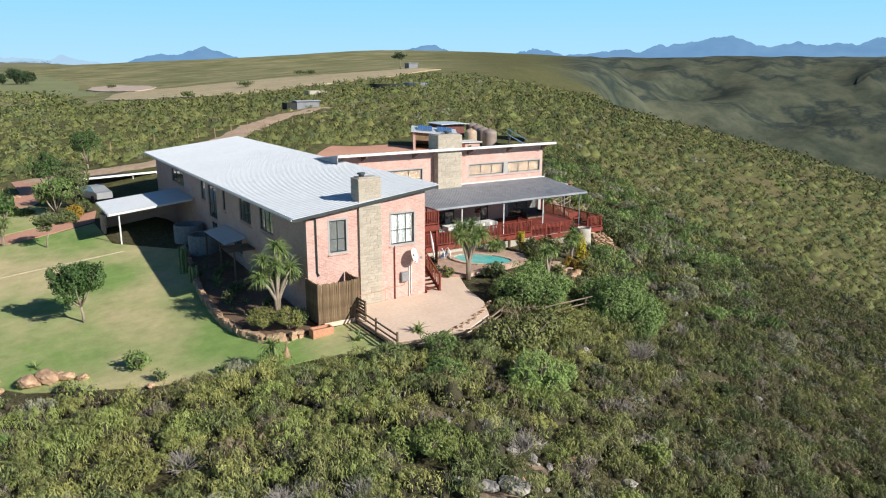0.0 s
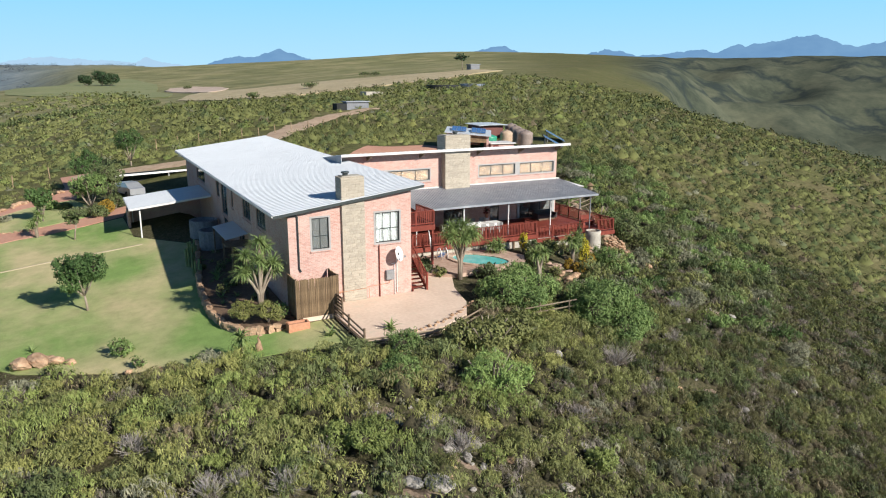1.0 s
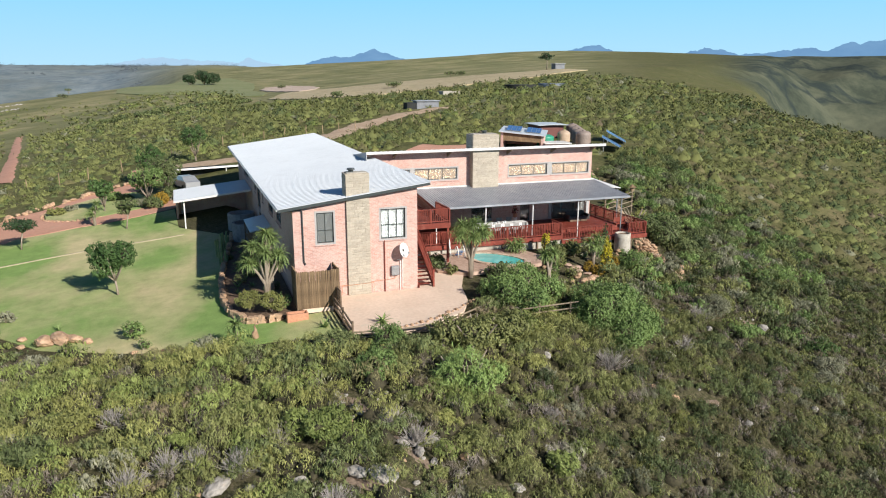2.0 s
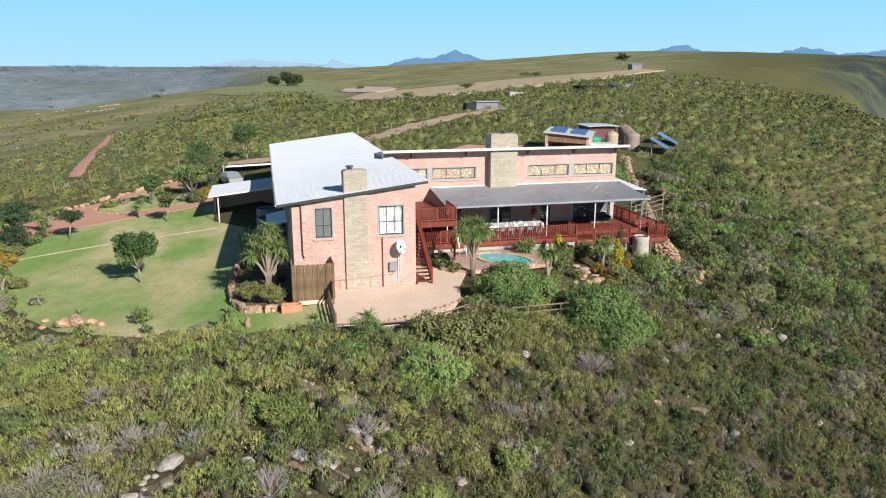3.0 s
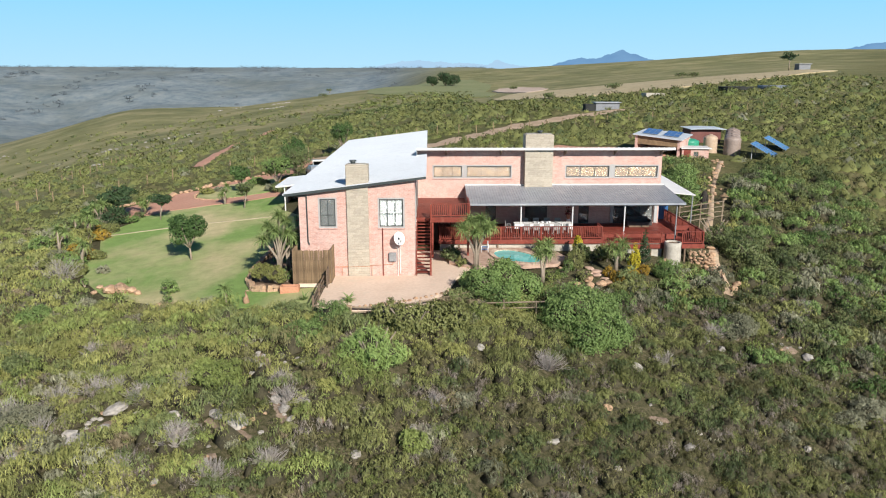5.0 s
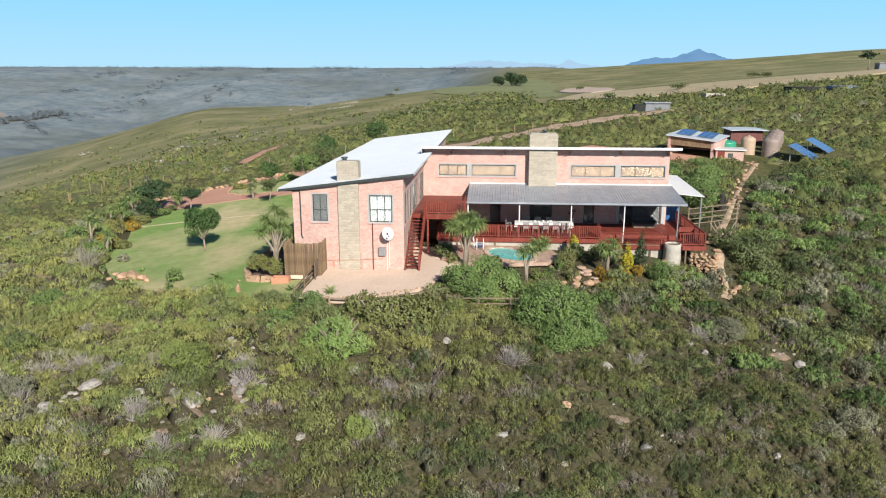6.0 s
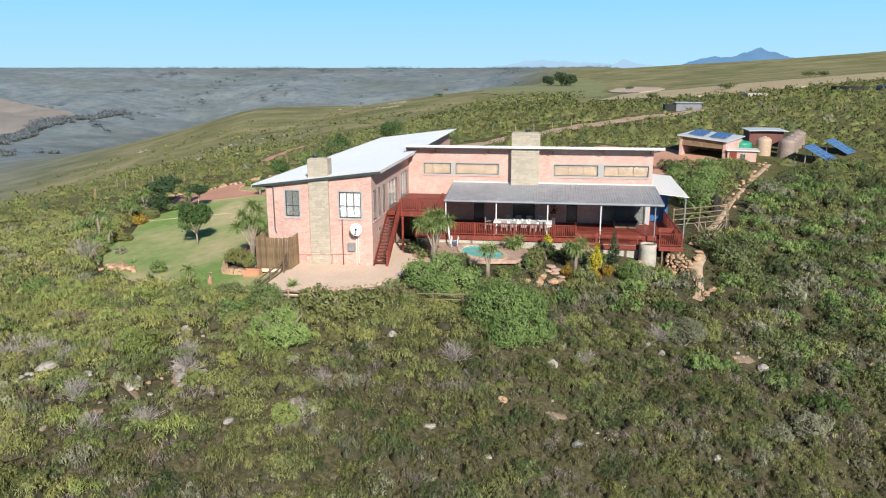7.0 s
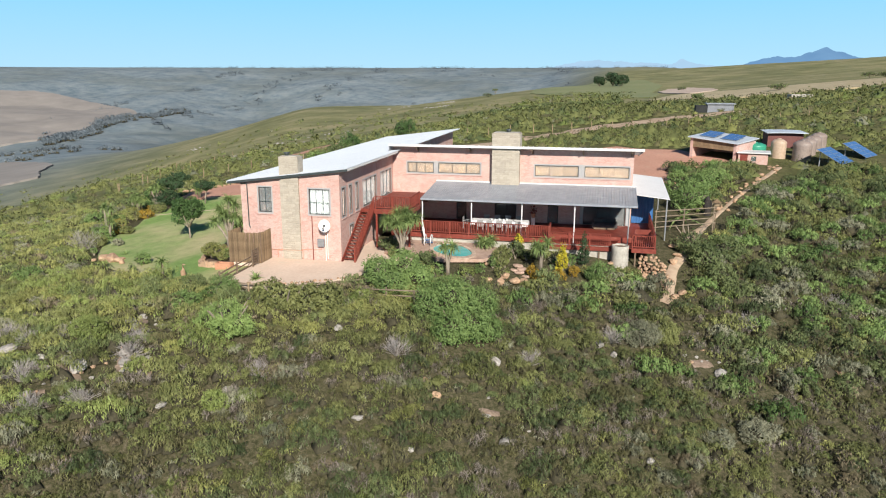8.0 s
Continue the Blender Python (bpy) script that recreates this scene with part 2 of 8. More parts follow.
def veld_material():
    """Open ground under the shrubs; farther out low veld, pale grass fields, dark ravines and far land painted with
    haze.
    """
    m, nt, b = material("veld_ground", 0.95, 0, 0.1)
    fine, mid, wide = noise_tex(nt, 1.3, 8.0, 0.7), noise_tex(nt, 0.09, 6.0, 0.62), noise_tex(nt, 0.0065, 5.0, 0.55)
    tufts = noise_tex(nt, 0.42, 8.0, 0.75)
    shrub = ramp(nt, tufts, [(0.36, (0.068, 0.076, 0.030)), (0.50, (0.098, 0.106, 0.043)), (0.64, (0.140, 0.138, 0.062))])
    soil = ramp(nt, fine, [(0.3, (0.17, 0.125, 0.078)), (0.7, (0.32, 0.24, 0.155))])
    heath = mix(nt, 0.6, shrub, ramp(nt, noise_tex(nt, 2.6, 6.0, 0.8), [(0.35, (0.45, 0.46, 0.45)), (0.65, (1.6, 1.55, 1.5))]), "MULTIPLY")
    litter = ramp(nt, noise_tex(nt, 4.5, 8.0, 0.85), [(0.40, (0.040, 0.042, 0.020)), (0.50, (0.085, 0.080, 0.042)), (0.58, (0.135, 0.115, 0.075)), (0.70, (0.235, 0.195, 0.140))])
    near = mix(nt, ramp(nt, mid, [(0.52, (0.04, 0.04, 0.04)), (0.68, (0.38, 0.38, 0.38))]), heath, soil)
    grass = ramp(nt, noise_tex(nt, 0.020, 8.0, 0.66), [(0.36, (0.145, 0.152, 0.070)), (0.5, (0.212, 0.208, 0.104)), (0.66, (0.320, 0.280, 0.160))])
    sep = nt.nodes.new("ShaderNodeSeparateXYZ")
    nt.links.new(nt.nodes.new("ShaderNodeTexCoord").outputs["Object"], sep.inputs[0])
    att = nt.nodes.new("ShaderNodeAttribute")
    att.attribute_name = "cover"
    parts = nt.nodes.new("ShaderNodeSeparateColor")
    nt.links.new(att.outputs["Color"], parts.inputs[0])
    ravine = mathn(nt, "ABSOLUTE", mathn(nt, "SUBTRACT", noise_tex(nt, 0.0042, 7.0, 0.6), 0.5))
    gully = ramp(nt, noise_tex(nt, 0.016, 10.0, 0.72), [(0.38, (0.042, 0.053, 0.040)), (0.50, (0.074, 0.086, 0.061)), (0.64, (0.112, 0.120, 0.082))])
    gully = mix(nt, ramp(nt, ravine, [(0.0, (1, 1, 1)), (0.035, (0, 0, 0))]), gully, (0.030, 0.042, 0.040))
    # distant land: aerial haze painted into the ground colour as blue-grey
    far_haze = ramp(nt, noise_tex(nt, 0.026, 9.0, 0.72), [(0.38, (0.130, 0.174, 0.206)), (0.5, (0.182, 0.224, 0.250)), (0.64, (0.232, 0.266, 0.276))])
    far_haze = mix(nt, ramp(nt, noise_tex(nt, 0.0023, 5.0, 0.6), [(0.44, (0, 0, 0)), (0.60, (0.75, 0.75, 0.75))]), far_haze, ramp(nt, noise_tex(nt, 0.02, 8.0, 0.7), [(0.4, (0.125, 0.155, 0.155)), (0.6, (0.188, 0.208, 0.200))]))
    near = mix(nt, att.outputs["Alpha"], near, litter)
    col = mix(nt, parts.outputs[0], near, grass)
    col = mix(nt, parts.outputs[1], col, gully)
    col = mix(nt, parts.outputs[2], col, far_haze)
    col = mix(nt, 0.5, col, ramp(nt, wide, [(0.35, (0.80, 0.82, 0.80)), (0.65, (1.2, 1.16, 1.08))]), "MULTIPLY")
    nt.links.new(col, b.inputs["Base Color"])
    bump(nt, b, tufts, 0.8, 0.35)
    return m


VELD = veld_material()


def glass_material():
    m, nt, b = material("window_glass", 0.06, 0, 0.6)
    b.inputs["Base Color"].default_value = (0.8, 0.85, 0.85, 1)
    b.inputs["Transmission Weight"].default_value = 0.9
    b.inputs["IOR"].default_value = 1.45
    return m


GLASS = glass_material()


def water_material():
    m, nt, b = material("pool_water", 0.05, 0, 0.5)
    c = noise_tex(nt, 1.2, 3.0)
    nt.links.new(ramp(nt, c, [(0.35, (0.09, 0.50, 0.47)), (0.65, (0.17, 0.62, 0.58))]), b.inputs["Base Color"])
    bump(nt, b, noise_tex(nt, 5.0, 3.0), 0.12, 0.02)
    return m


WATER = water_material()


# ---------------------------------------------------------------- helpers
def thing(name, label, category, at=(0, 0, 0), group="", kind=""):
    ob = new(name)
    ob.empty_display_size = 0.2
    ob.location = at
    return tagged(ob, label, category, group, kind)


def mesh_of(name, bm, mat_, smooth=False):
    me = bpy.data.meshes.new(name)
    bm.normal_update()
    bm.to_mesh(me)
    bm.free()
    if smooth:
        for p in me.polygons:
            p.use_smooth = True
    for m in mat_ if isinstance(mat_, (list, tuple)) else (mat_,):
        me.materials.append(m)
    return me


def put_part(name, data, parent, label=""):
    ob = new(name, data)
    ob.parent = parent
    if parent.type == "EMPTY":
        ob.matrix_parent_inverse = Matrix.Translation(-parent.location)
    return tagged(ob, label)


def part(name, bm, mat_, parent, label="", smooth=False):
    return put_part(name, mesh_of(name, bm, mat_, smooth), parent, label)


def lone(name, bm, mat_, label, category, kind="", smooth=False, group=""):
    return tagged(new(name, mesh_of(name, bm, mat_, smooth)), label, category, group, kind)


def box(bm, x0, x1, y0, y1, z0, z1, bevel=0.0):
    geom = bmesh.ops.create_cube(bm, size=1.0)["verts"]
    for v in geom:
        v.co = Vector(((x0 + x1) / 2 + v.co.x * (x1 - x0), (y0 + y1) / 2 + v.co.y * (y1 - y0), (z0 + z1) / 2 + v.co.z * (z1 - z0)))
    if bevel:
        edges = list({e for v in geom for e in v.link_edges})
        bmesh.ops.bevel(bm, geom=edges, offset=bevel, segments=1, affect="EDGES")
    return geom


def boxed(x0, x1, y0, y1, z0, z1, bevel=0.0):
    bm = bmesh.new()
    box(bm, x0, x1, y0, y1, z0, z1, bevel)
    return bm


def beam(bm, a, b, w, h=None, sides=4):
    """A bar from a to b, w across and h high, or round when it has more sides."""
    a, b = Vector(a), Vector(b)
    h = h or w
    d = (b - a).normalized()
    side = d.cross(Vector((0, 0, 1)))
    side = side.normalized() if side.length > 1e-4 else Vector((1, 0, 0))
    up = side.cross(d).normalized()
    rings = []
    for p in (a, b):
        ring = []
        for i in range(sides):
            t = 2 * math.pi * (i + 0.5) / sides
            k = math.sqrt(2) if sides == 4 else 1.0
            ring.append(bm.verts.new(p + side * (math.cos(t) * w / 2 * k) + up * (math.sin(t) * h / 2 * k)))
        rings.append(ring)
    for i in range(sides):
        j = (i + 1) % sides
        bm.faces.new((rings[0][i], rings[0][j], rings[1][j], rings[1][i]))
    bm.faces.new(rings[0][::-1])
    bm.faces.new(rings[1])


def beamed(a, b, w, h=None, sides=4):
    bm = bmesh.new()
    beam(bm, a, b, w, h, sides)
    return bm


def tube(bm, pts, radii, sides=8, caps=True):
    """A round limb through points with a radius at each."""
    rings = []
    pts = [Vector(p) for p in pts]
    for i, p in enumerate(pts):
        d = (pts[min(i + 1, len(pts) - 1)] - pts[max(i - 1, 0)]).normalized()
        side = d.cross(Vector((0.31, 0.2, 0.93)))
        side = side.normalized() if side.length > 1e-3 else Vector((1, 0, 0))
        up = d.cross(side)
        rings.append([bm.verts.new(p + (side * math.cos(2 * math.pi * k / sides) + up * math.sin(2 * math.pi * k / sides)) * radii[i]) for k in range(sides)])
    for a, b in zip(rings, rings[1:]):
        for k in range(sides):
            bm.faces.new((a[k], a[(k + 1) % sides], b[(k + 1) % sides], b[k]))
    if caps:
        bm.faces.new(rings[0][::-1])
        bm.faces.new(rings[-1])


def wall_mesh(mapping, u0, u1, v0, top, holes, thick):
    """A wall in its own plane (u along, v up) with rectangular holes through it; top(u) is its height. mapping(u, v, w) gives the place."""
    us = sorted({u0, u1, *(h for q in holes for h in q[:2])})
    vs = sorted({v0, 99.0, *(h for q in holes for h in q[2:])})
    solid = lambda i, j: 0 <= i < len(us) - 1 and 0 <= j < len(vs) - 1 and not any(
        q[0] - 1e-4 <= us[i] and us[i + 1] <= q[1] + 1e-4 and q[2] - 1e-4 <= vs[j] and vs[j + 1] <= q[3] + 1e-4 for q in holes)
    bm = bmesh.new()
    cache = {}

    def vert(i, j, w):
        key = (i, j, w)
        if key not in cache:
            cache[key] = bm.verts.new(mapping(us[i], min(vs[j], top(us[i])), thick if w else 0.0))
        return cache[key]

    for i in range(len(us) - 1):
        for j in range(len(vs) - 1):
            if not solid(i, j):
                continue
            c = [(i, j), (i + 1, j), (i + 1, j + 1), (i, j + 1)]
            bm.faces.new([vert(*p, 0) for p in c])
            bm.faces.new([vert(*p, 1) for p in reversed(c)])
            for (di, dj), (p, q) in (((0, -1), (0, 1)), ((1, 0), (1, 2)), ((0, 1), (2, 3)), ((-1, 0), (3, 0))):
                if not solid(i + di, j + dj):
                    bm.faces.new([vert(*c[q], 0), vert(*c[p], 0), vert(*c[p], 1), vert(*c[q], 1)])
    bmesh.ops.recalc_face_normals(bm, faces=bm.faces)
    return bm


def smooth_step(a, b, x):
    t = np.clip((x - a) / (b - a), 0, 1)
    return t * t * (3 - 2 * t)


def softplus(x, w):
    return w * np.logaddexp(0, x / w)


def waves(x, y, scale, seed, octaves=4):
    """Cheap smooth relief between about -1 and 1 from turned sine waves."""
    r = np.random.RandomState(seed)
    out = np.zeros_like(x, dtype=float)
    for o in range(octaves):
        for _ in range(4):
            a, p, q = r.uniform(0, 2 * np.pi), r.uniform(0, 6.28), r.uniform(0.7, 1.4)
            k = 2 * np.pi / scale * (2**o) * q
            out += np.sin((x * np.cos(a) + y * np.sin(a)) * k + p + 0.8 * np.sin(k * 0.37 * (x * np.sin(a) - y * np.cos(a)))) * 0.5**o / 4
    return out


# ---------------------------------------------------------------- ground
def lie(x, y):
    """Distance to the right of the spur's edge, and to the west of its western edge."""
    d = (x - 30) * 0.714 - (y - 27) * 0.70
    w = -(x + 30) * 0.933 - (y - 60) * 0.36
    return d, w


def height(x, y):
    x, y = np.asarray(x, float), np.asarray(y, float)
    d, w = lie(x, y)
    s = (x - 30) * 0.70 + (y - 27) * 0.714
    r = np.hypot(x - 20, y)
    bearing = np.degrees(np.arctan2(x - 20, y))
    rise = 0.07 * np.minimum(softplus(y - 45, 6), 45) + 0.028 * np.minimum(softplus(y - 90, 8), 160)
    high = rise - 10 * smooth_step(280, 520, y)
    # beyond the drive the hilltop dips on its western side and climbs towards the east
    low = 0.07 * np.minimum(softplus(y - 45, 6), 45) + 0.028 * np.minimum(softplus(y - 90, 8), 70) * smooth_step(300, 150, r) + np.clip(0.75 * (bearing - 11.5), -5, 13) * np.clip((r - 120) / 300, 0, 1.2) * smooth_step(10, -60, d)
    z = (low + (high - low) * smooth_step(700, 1400, r)) * smooth_step(-45, 40, x)
    z = z - 1.9 * (1 - np.exp(-softplus(18 - x, 1.5) / 11)) - np.clip(0.05 + 0.0006 * (y - 100), 0.05, 0.12) * np.minimum(softplus(-10 - x, 6), 200)
    z = z - 0.10 * softplus(21 - y, 3) * smooth_step(-5, 15, x)
    steep = 0.42 - 0.20 * smooth_step(40, 120, s)
    east = steep * softplus(d - 0.5, 2.2) + 0.55 * softplus(d - 118, 25)
    z = z - 190 * (1 - np.exp(-east / 190))
    z = z - 6.5 * np.clip((y - 100) / 240, 0, 1) * smooth_step(15, -45, x) * smooth_step(850, 550, r)
    west = 0.33 * softplus(w, 12)
    z = z - 120 * (1 - np.exp(-west / 120))
    hill = 53 * smooth_step(600, 1550, r) * np.exp(-(((bearing - 37) / 27.0) ** 2)) + 17 * smooth_step(900, 1700, r) * smooth_step(-25, 12, bearing) * (1 - smooth_step(25, 45, bearing))
    z = z + hill
    z = z - 75 * smooth_step(930, 1400, r) * smooth_step(2, -7, bearing) * smooth_step(-42, -24, bearing)
    z = z + (46 - z) * smooth_step(1500, 3300, r) * smooth_step(10, 3, bearing)
    z = z - 85 * smooth_step(250, 520, r) * smooth_step(43.5, 49, bearing)
    z = z + (47 - z) * smooth_step(480, 1450, r) * smooth_step(40, 46, bearing)
    z = z - 34 * np.abs(waves(x, y, 430, 5, 5)) * smooth_step(420, 700, r) * smooth_step(1650, 1150, r) * smooth_step(42, 47, bearing)
    z = z + smooth_step(150, 700, r) * waves(x, y, 500, 9, 3) * 1.2
    z = z + 16 * waves(x, y, 620, 21, 3) * smooth_step(1150, 1600, r) * smooth_step(2900, 2300, r) * smooth_step(0, -8, bearing)
    away = smooth_step(0, 22, np.maximum(np.abs(x - 30) - 26, np.abs(y - 52) - 26))
    return z + away * waves(x, y, 14, 3, 3) * 0.28


def ground_at(x, y):
    return float(height(x, y))


def terrain():
    n = 380
    u = np.linspace(-1, 1, n)
    xs, ys = 25 + 30 * np.sinh(5.6 * u), 42 + 30 * np.sinh(5.6 * u)
    gx, gy = np.meshgrid(xs, ys)
    gz = height(gx, gy)
    # the house platform, and the bottom of the pool, lie under what is built on them
    inside = smooth_step(0.0, 2.0, np.minimum.reduce([gx - 16.5, 49.5 - gx, gy - 29.0, 76 - gy, -lie(gx, gy)[0] + 3.5]))
    gz = gz * (1 - inside) + np.minimum(gz, -0.10) * inside
    co = np.stack([gx, gy, gz], -1).reshape(-1, 3)
    i = np.arange(n * n).reshape(n, n)
    quads = np.stack([i[:-1, :-1], i[:-1, 1:], i[1:, 1:], i[1:, :-1]], -1).reshape(-1, 4)
    me = bpy.data.meshes.new("ground")
    me.from_pydata(co.tolist(), [], quads.tolist())
    d, w = lie(co[:, 0], co[:, 1])
    r = np.hypot(co[:, 0] - 20, co[:, 1])
    bearing = np.degrees(np.arctan2(co[:, 0] - 20, co[:, 1]))
    cover = np.ones((n * n, 4))
    cover[:, 0] = np.maximum(smooth_step(95, 200, r + 0.5 * d) * smooth_step(5, -60, d) * smooth_step(37, 28, bearing), 0.85 * smooth_step(70, 115, r) * smooth_step(8, -30, co[:, 0]))
    cover[:, 1] = smooth_step(480, 680, r) * smooth_step(39, 44, bearing)
    # share of painted haze, growing with distance
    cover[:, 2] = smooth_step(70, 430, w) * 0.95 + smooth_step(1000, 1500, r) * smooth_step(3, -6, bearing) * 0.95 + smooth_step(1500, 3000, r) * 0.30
    cover[:, 3] = smooth_step(95, 70, np.hypot(co[:, 0] - 24, co[:, 1] + 11))
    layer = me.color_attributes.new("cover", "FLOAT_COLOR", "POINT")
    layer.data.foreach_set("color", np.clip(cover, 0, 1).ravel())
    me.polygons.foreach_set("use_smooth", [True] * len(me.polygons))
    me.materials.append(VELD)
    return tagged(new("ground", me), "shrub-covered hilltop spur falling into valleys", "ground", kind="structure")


terrain()


def sheet(name, outline, mat_, label, category, lift=0.04, step=0.8, flat=None):
    """A thin laid surface that follows the ground inside an outline; flat: its level, if it is level. It has an edge of its own."""
    bm = bmesh.new()
    face = bm.faces.new([bm.verts.new((x, y, 0)) for x, y in outline])
    x0, x1 = min(p[0] for p in outline), max(p[0] for p in outline)
    y0, y1 = min(p[1] for p in outline), max(p[1] for p in outline)
    if flat is None:
        for k in np.arange(x0 + step, x1, step):
            bmesh.ops.bisect_plane(bm, geom=bm.verts[:] + bm.edges[:] + bm.faces[:], plane_co=(k, 0, 0), plane_no=(1, 0, 0))
        for k in np.arange(y0 + step, y1, step):
            bmesh.ops.bisect_plane(bm, geom=bm.verts[:] + bm.edges[:] + bm.faces[:], plane_co=(0, k, 0), plane_no=(0, 1, 0))
    hs = height([v.co.x for v in bm.verts], [v.co.y for v in bm.verts]) if flat is None else [flat] * len(bm.verts)
    for v, z in zip(bm.verts, hs):
        v.co.z = float(z) + lift
    ext = bmesh.ops.extrude_face_region(bm, geom=bm.faces[:])
    for v in [g for g in ext["geom"] if isinstance(g, bmesh.types.BMVert)]:
        v.co.z -= lift + 0.25
    bmesh.ops.recalc_face_normals(bm, faces=bm.faces)
    return lone(name, bm, mat_, label, category, "structure")


def ribbon(name, pts, widths, mat_, label, category, lift=0.05, step=1.0, ragged=0.07):
    """A worn track along a line, following the ground, with ragged edges."""
    pts = [Vector((*p, 0)) for p in pts]
    line = []
    for a, b, c, d_ in zip([pts[0]] + pts, pts, pts[1:], pts[2:] + [pts[-1]]):
        n = max(2, int((c - b).length / step))
        for k in range(n):
            t = k / n
            line.append(0.5 * ((2 * b) + (c - a) * t + (2 * a - 5 * b + 4 * c - d_) * t * t + (3 * b - a - 3 * c + d_) * t**3))
    line.append(pts[-1])
    rnd = random.Random(name)
    bm = bmesh.new()
    rows = []
    for i, p in enumerate(line):
        t = (line[min(i + 1, len(line) - 1)] - line[max(i - 1, 0)]).normalized()
        f = i / (len(line) - 1) * (len(widths) - 1)
        w = widths[int(f)] + (widths[min(int(f) + 1, len(widths) - 1)] - widths[int(f)]) * (f - int(f))
        nrm = Vector((-t.y, t.x, 0))
        row = []
        for k in (-0.5, -0.25, 0, 0.25, 0.5):
            q = p + nrm * w * (k + (rnd.uniform(-ragged, ragged) if abs(k) == 0.5 else 0))
            z = float(height(q.x, q.y)) + (lift if abs(k) < 0.5 else -0.06)
            row.append(bm.verts.new((q.x, q.y, z)))
        rows.append(row)
    for a, b in zip(rows, rows[1:]):
        for k in range(4):
            bm.faces.new((a[k], a[k + 1], b[k + 1], b[k]))
    bmesh.ops.recalc_face_normals(bm, faces=bm.faces)
    return lone(name, bm, mat_, label, category, "structure", True)


# ---------------------------------------------------------------- house
AX0, AX1, AY0, AY1 = 18.5, 26.22, 34.6, 73.2
BX1, BY0, BY1 = 46.92, 47.83, 57.5
a_top = lambda x: 5.70 + (x - 17.6) * 0.124 - 0.10
b_top = lambda y: 7.25 - (y - 46.9) * 0.14

house = thing("house", "two-storey pink face-brick house with mono-pitch sheet roofs", "house", (26.0, 47.0, 0.0))
FRONT = [(19.9, 20.92, 3.42, 5.27), (23.86, 25.43, 3.40, 5.25)]
EAST = [(35.05, 35.82, 3.2, 5.3), (36.55, 37.12, 3.2, 5.3), (37.93, 38.57, 3.2, 5.3), (39.7, 43.0, 3.14, 5.25), (44.2, 47.2, 3.14, 5.28), (36.5, 37.3, 1.2, 2.3)]
WEST = [(39.95, 42.4, 3.55, 5.12), (44.2, 46.6, 3.45, 5.05), (49.95, 50.6, 3.5, 5.0), (52.3, 54.5, 2.4, 4.9), (55.3, 56.6, 3.47, 5.05), (62.2, 66.6, 3.7, 4.9), (52.5, 54.0, 0.0, 2.1), (46.5, 48.5, 0.9, 2.0)]
CLER = [(27.57, 29.96), (30.37, 34.09), (38.81, 42.47), (42.95, 46.6)]
BFRONT = [(a, b, 4.88, 5.80) for a, b in CLER] + [(32.0, 32.9, 0.86, 2.95), (35.4, 37.3, 0.95, 2.9), (40.0, 40.9, 0.86, 2.95), (42.95, 46.45, 0.86, 2.95)]

part("wall", wall_mesh(lambda u, v, w: (u, AY0 + w, v), AX0, AX1, -0.4, a_top, FRONT, 0.26), BRICK, house)
part("wall", wall_mesh(lambda u, v, w: (AX1 - w, u, v), AY0 + 0.262, AY1, -0.4, lambda u: a_top(AX1) - 0.02, EAST, 0.26), BRICK, house)
part("wall", wall_mesh(lambda u, v, w: (AX0 + w, u, v), AY0 + 0.262, AY1, -1.8, lambda u: a_top(AX0) - 0.0, WEST, 0.26), BRICK, house)
part("wall", wall_mesh(lambda u, v, w: (u, AY1 - w, v), AX0 + 0.262, AX1 - 0.262, -1.8, a_top, [], 0.26), BRICK, house)
part("wall", wall_mesh(lambda u, v, w: (u, BY0 + w, v), AX1 + 0.004, BX1, -0.3, lambda u: b_top(BY0), BFRONT, 0.26), BRICK, house)
part("wall", wall_mesh(lambda u, v, w: (BX1 - w, u, v), BY0 + 0.262, BY1, -0.3, b_top, [], 0.26), BRICK, house)
part("wall", wall_mesh(lambda u, v, w: (u, BY1 - w, v), AX1 + 0.004, BX1 - 0.262, -0.3, lambda u: b_top(BY1) - 0.04, [], 0.26), BRICK, house)
part("floor_slab", boxed(AX0 + 0.27, AX1 - 0.27, AY0 + 0.27, AY1 - 0.27, 2.75, 2.95), DARKINNER, house)
part("floor_slab", boxed(AX1 + 0.01, BX1 - 0.27, BY0 + 0.27, BY1 - 0.27, 0.6, 0.84), DARKINNER, house)


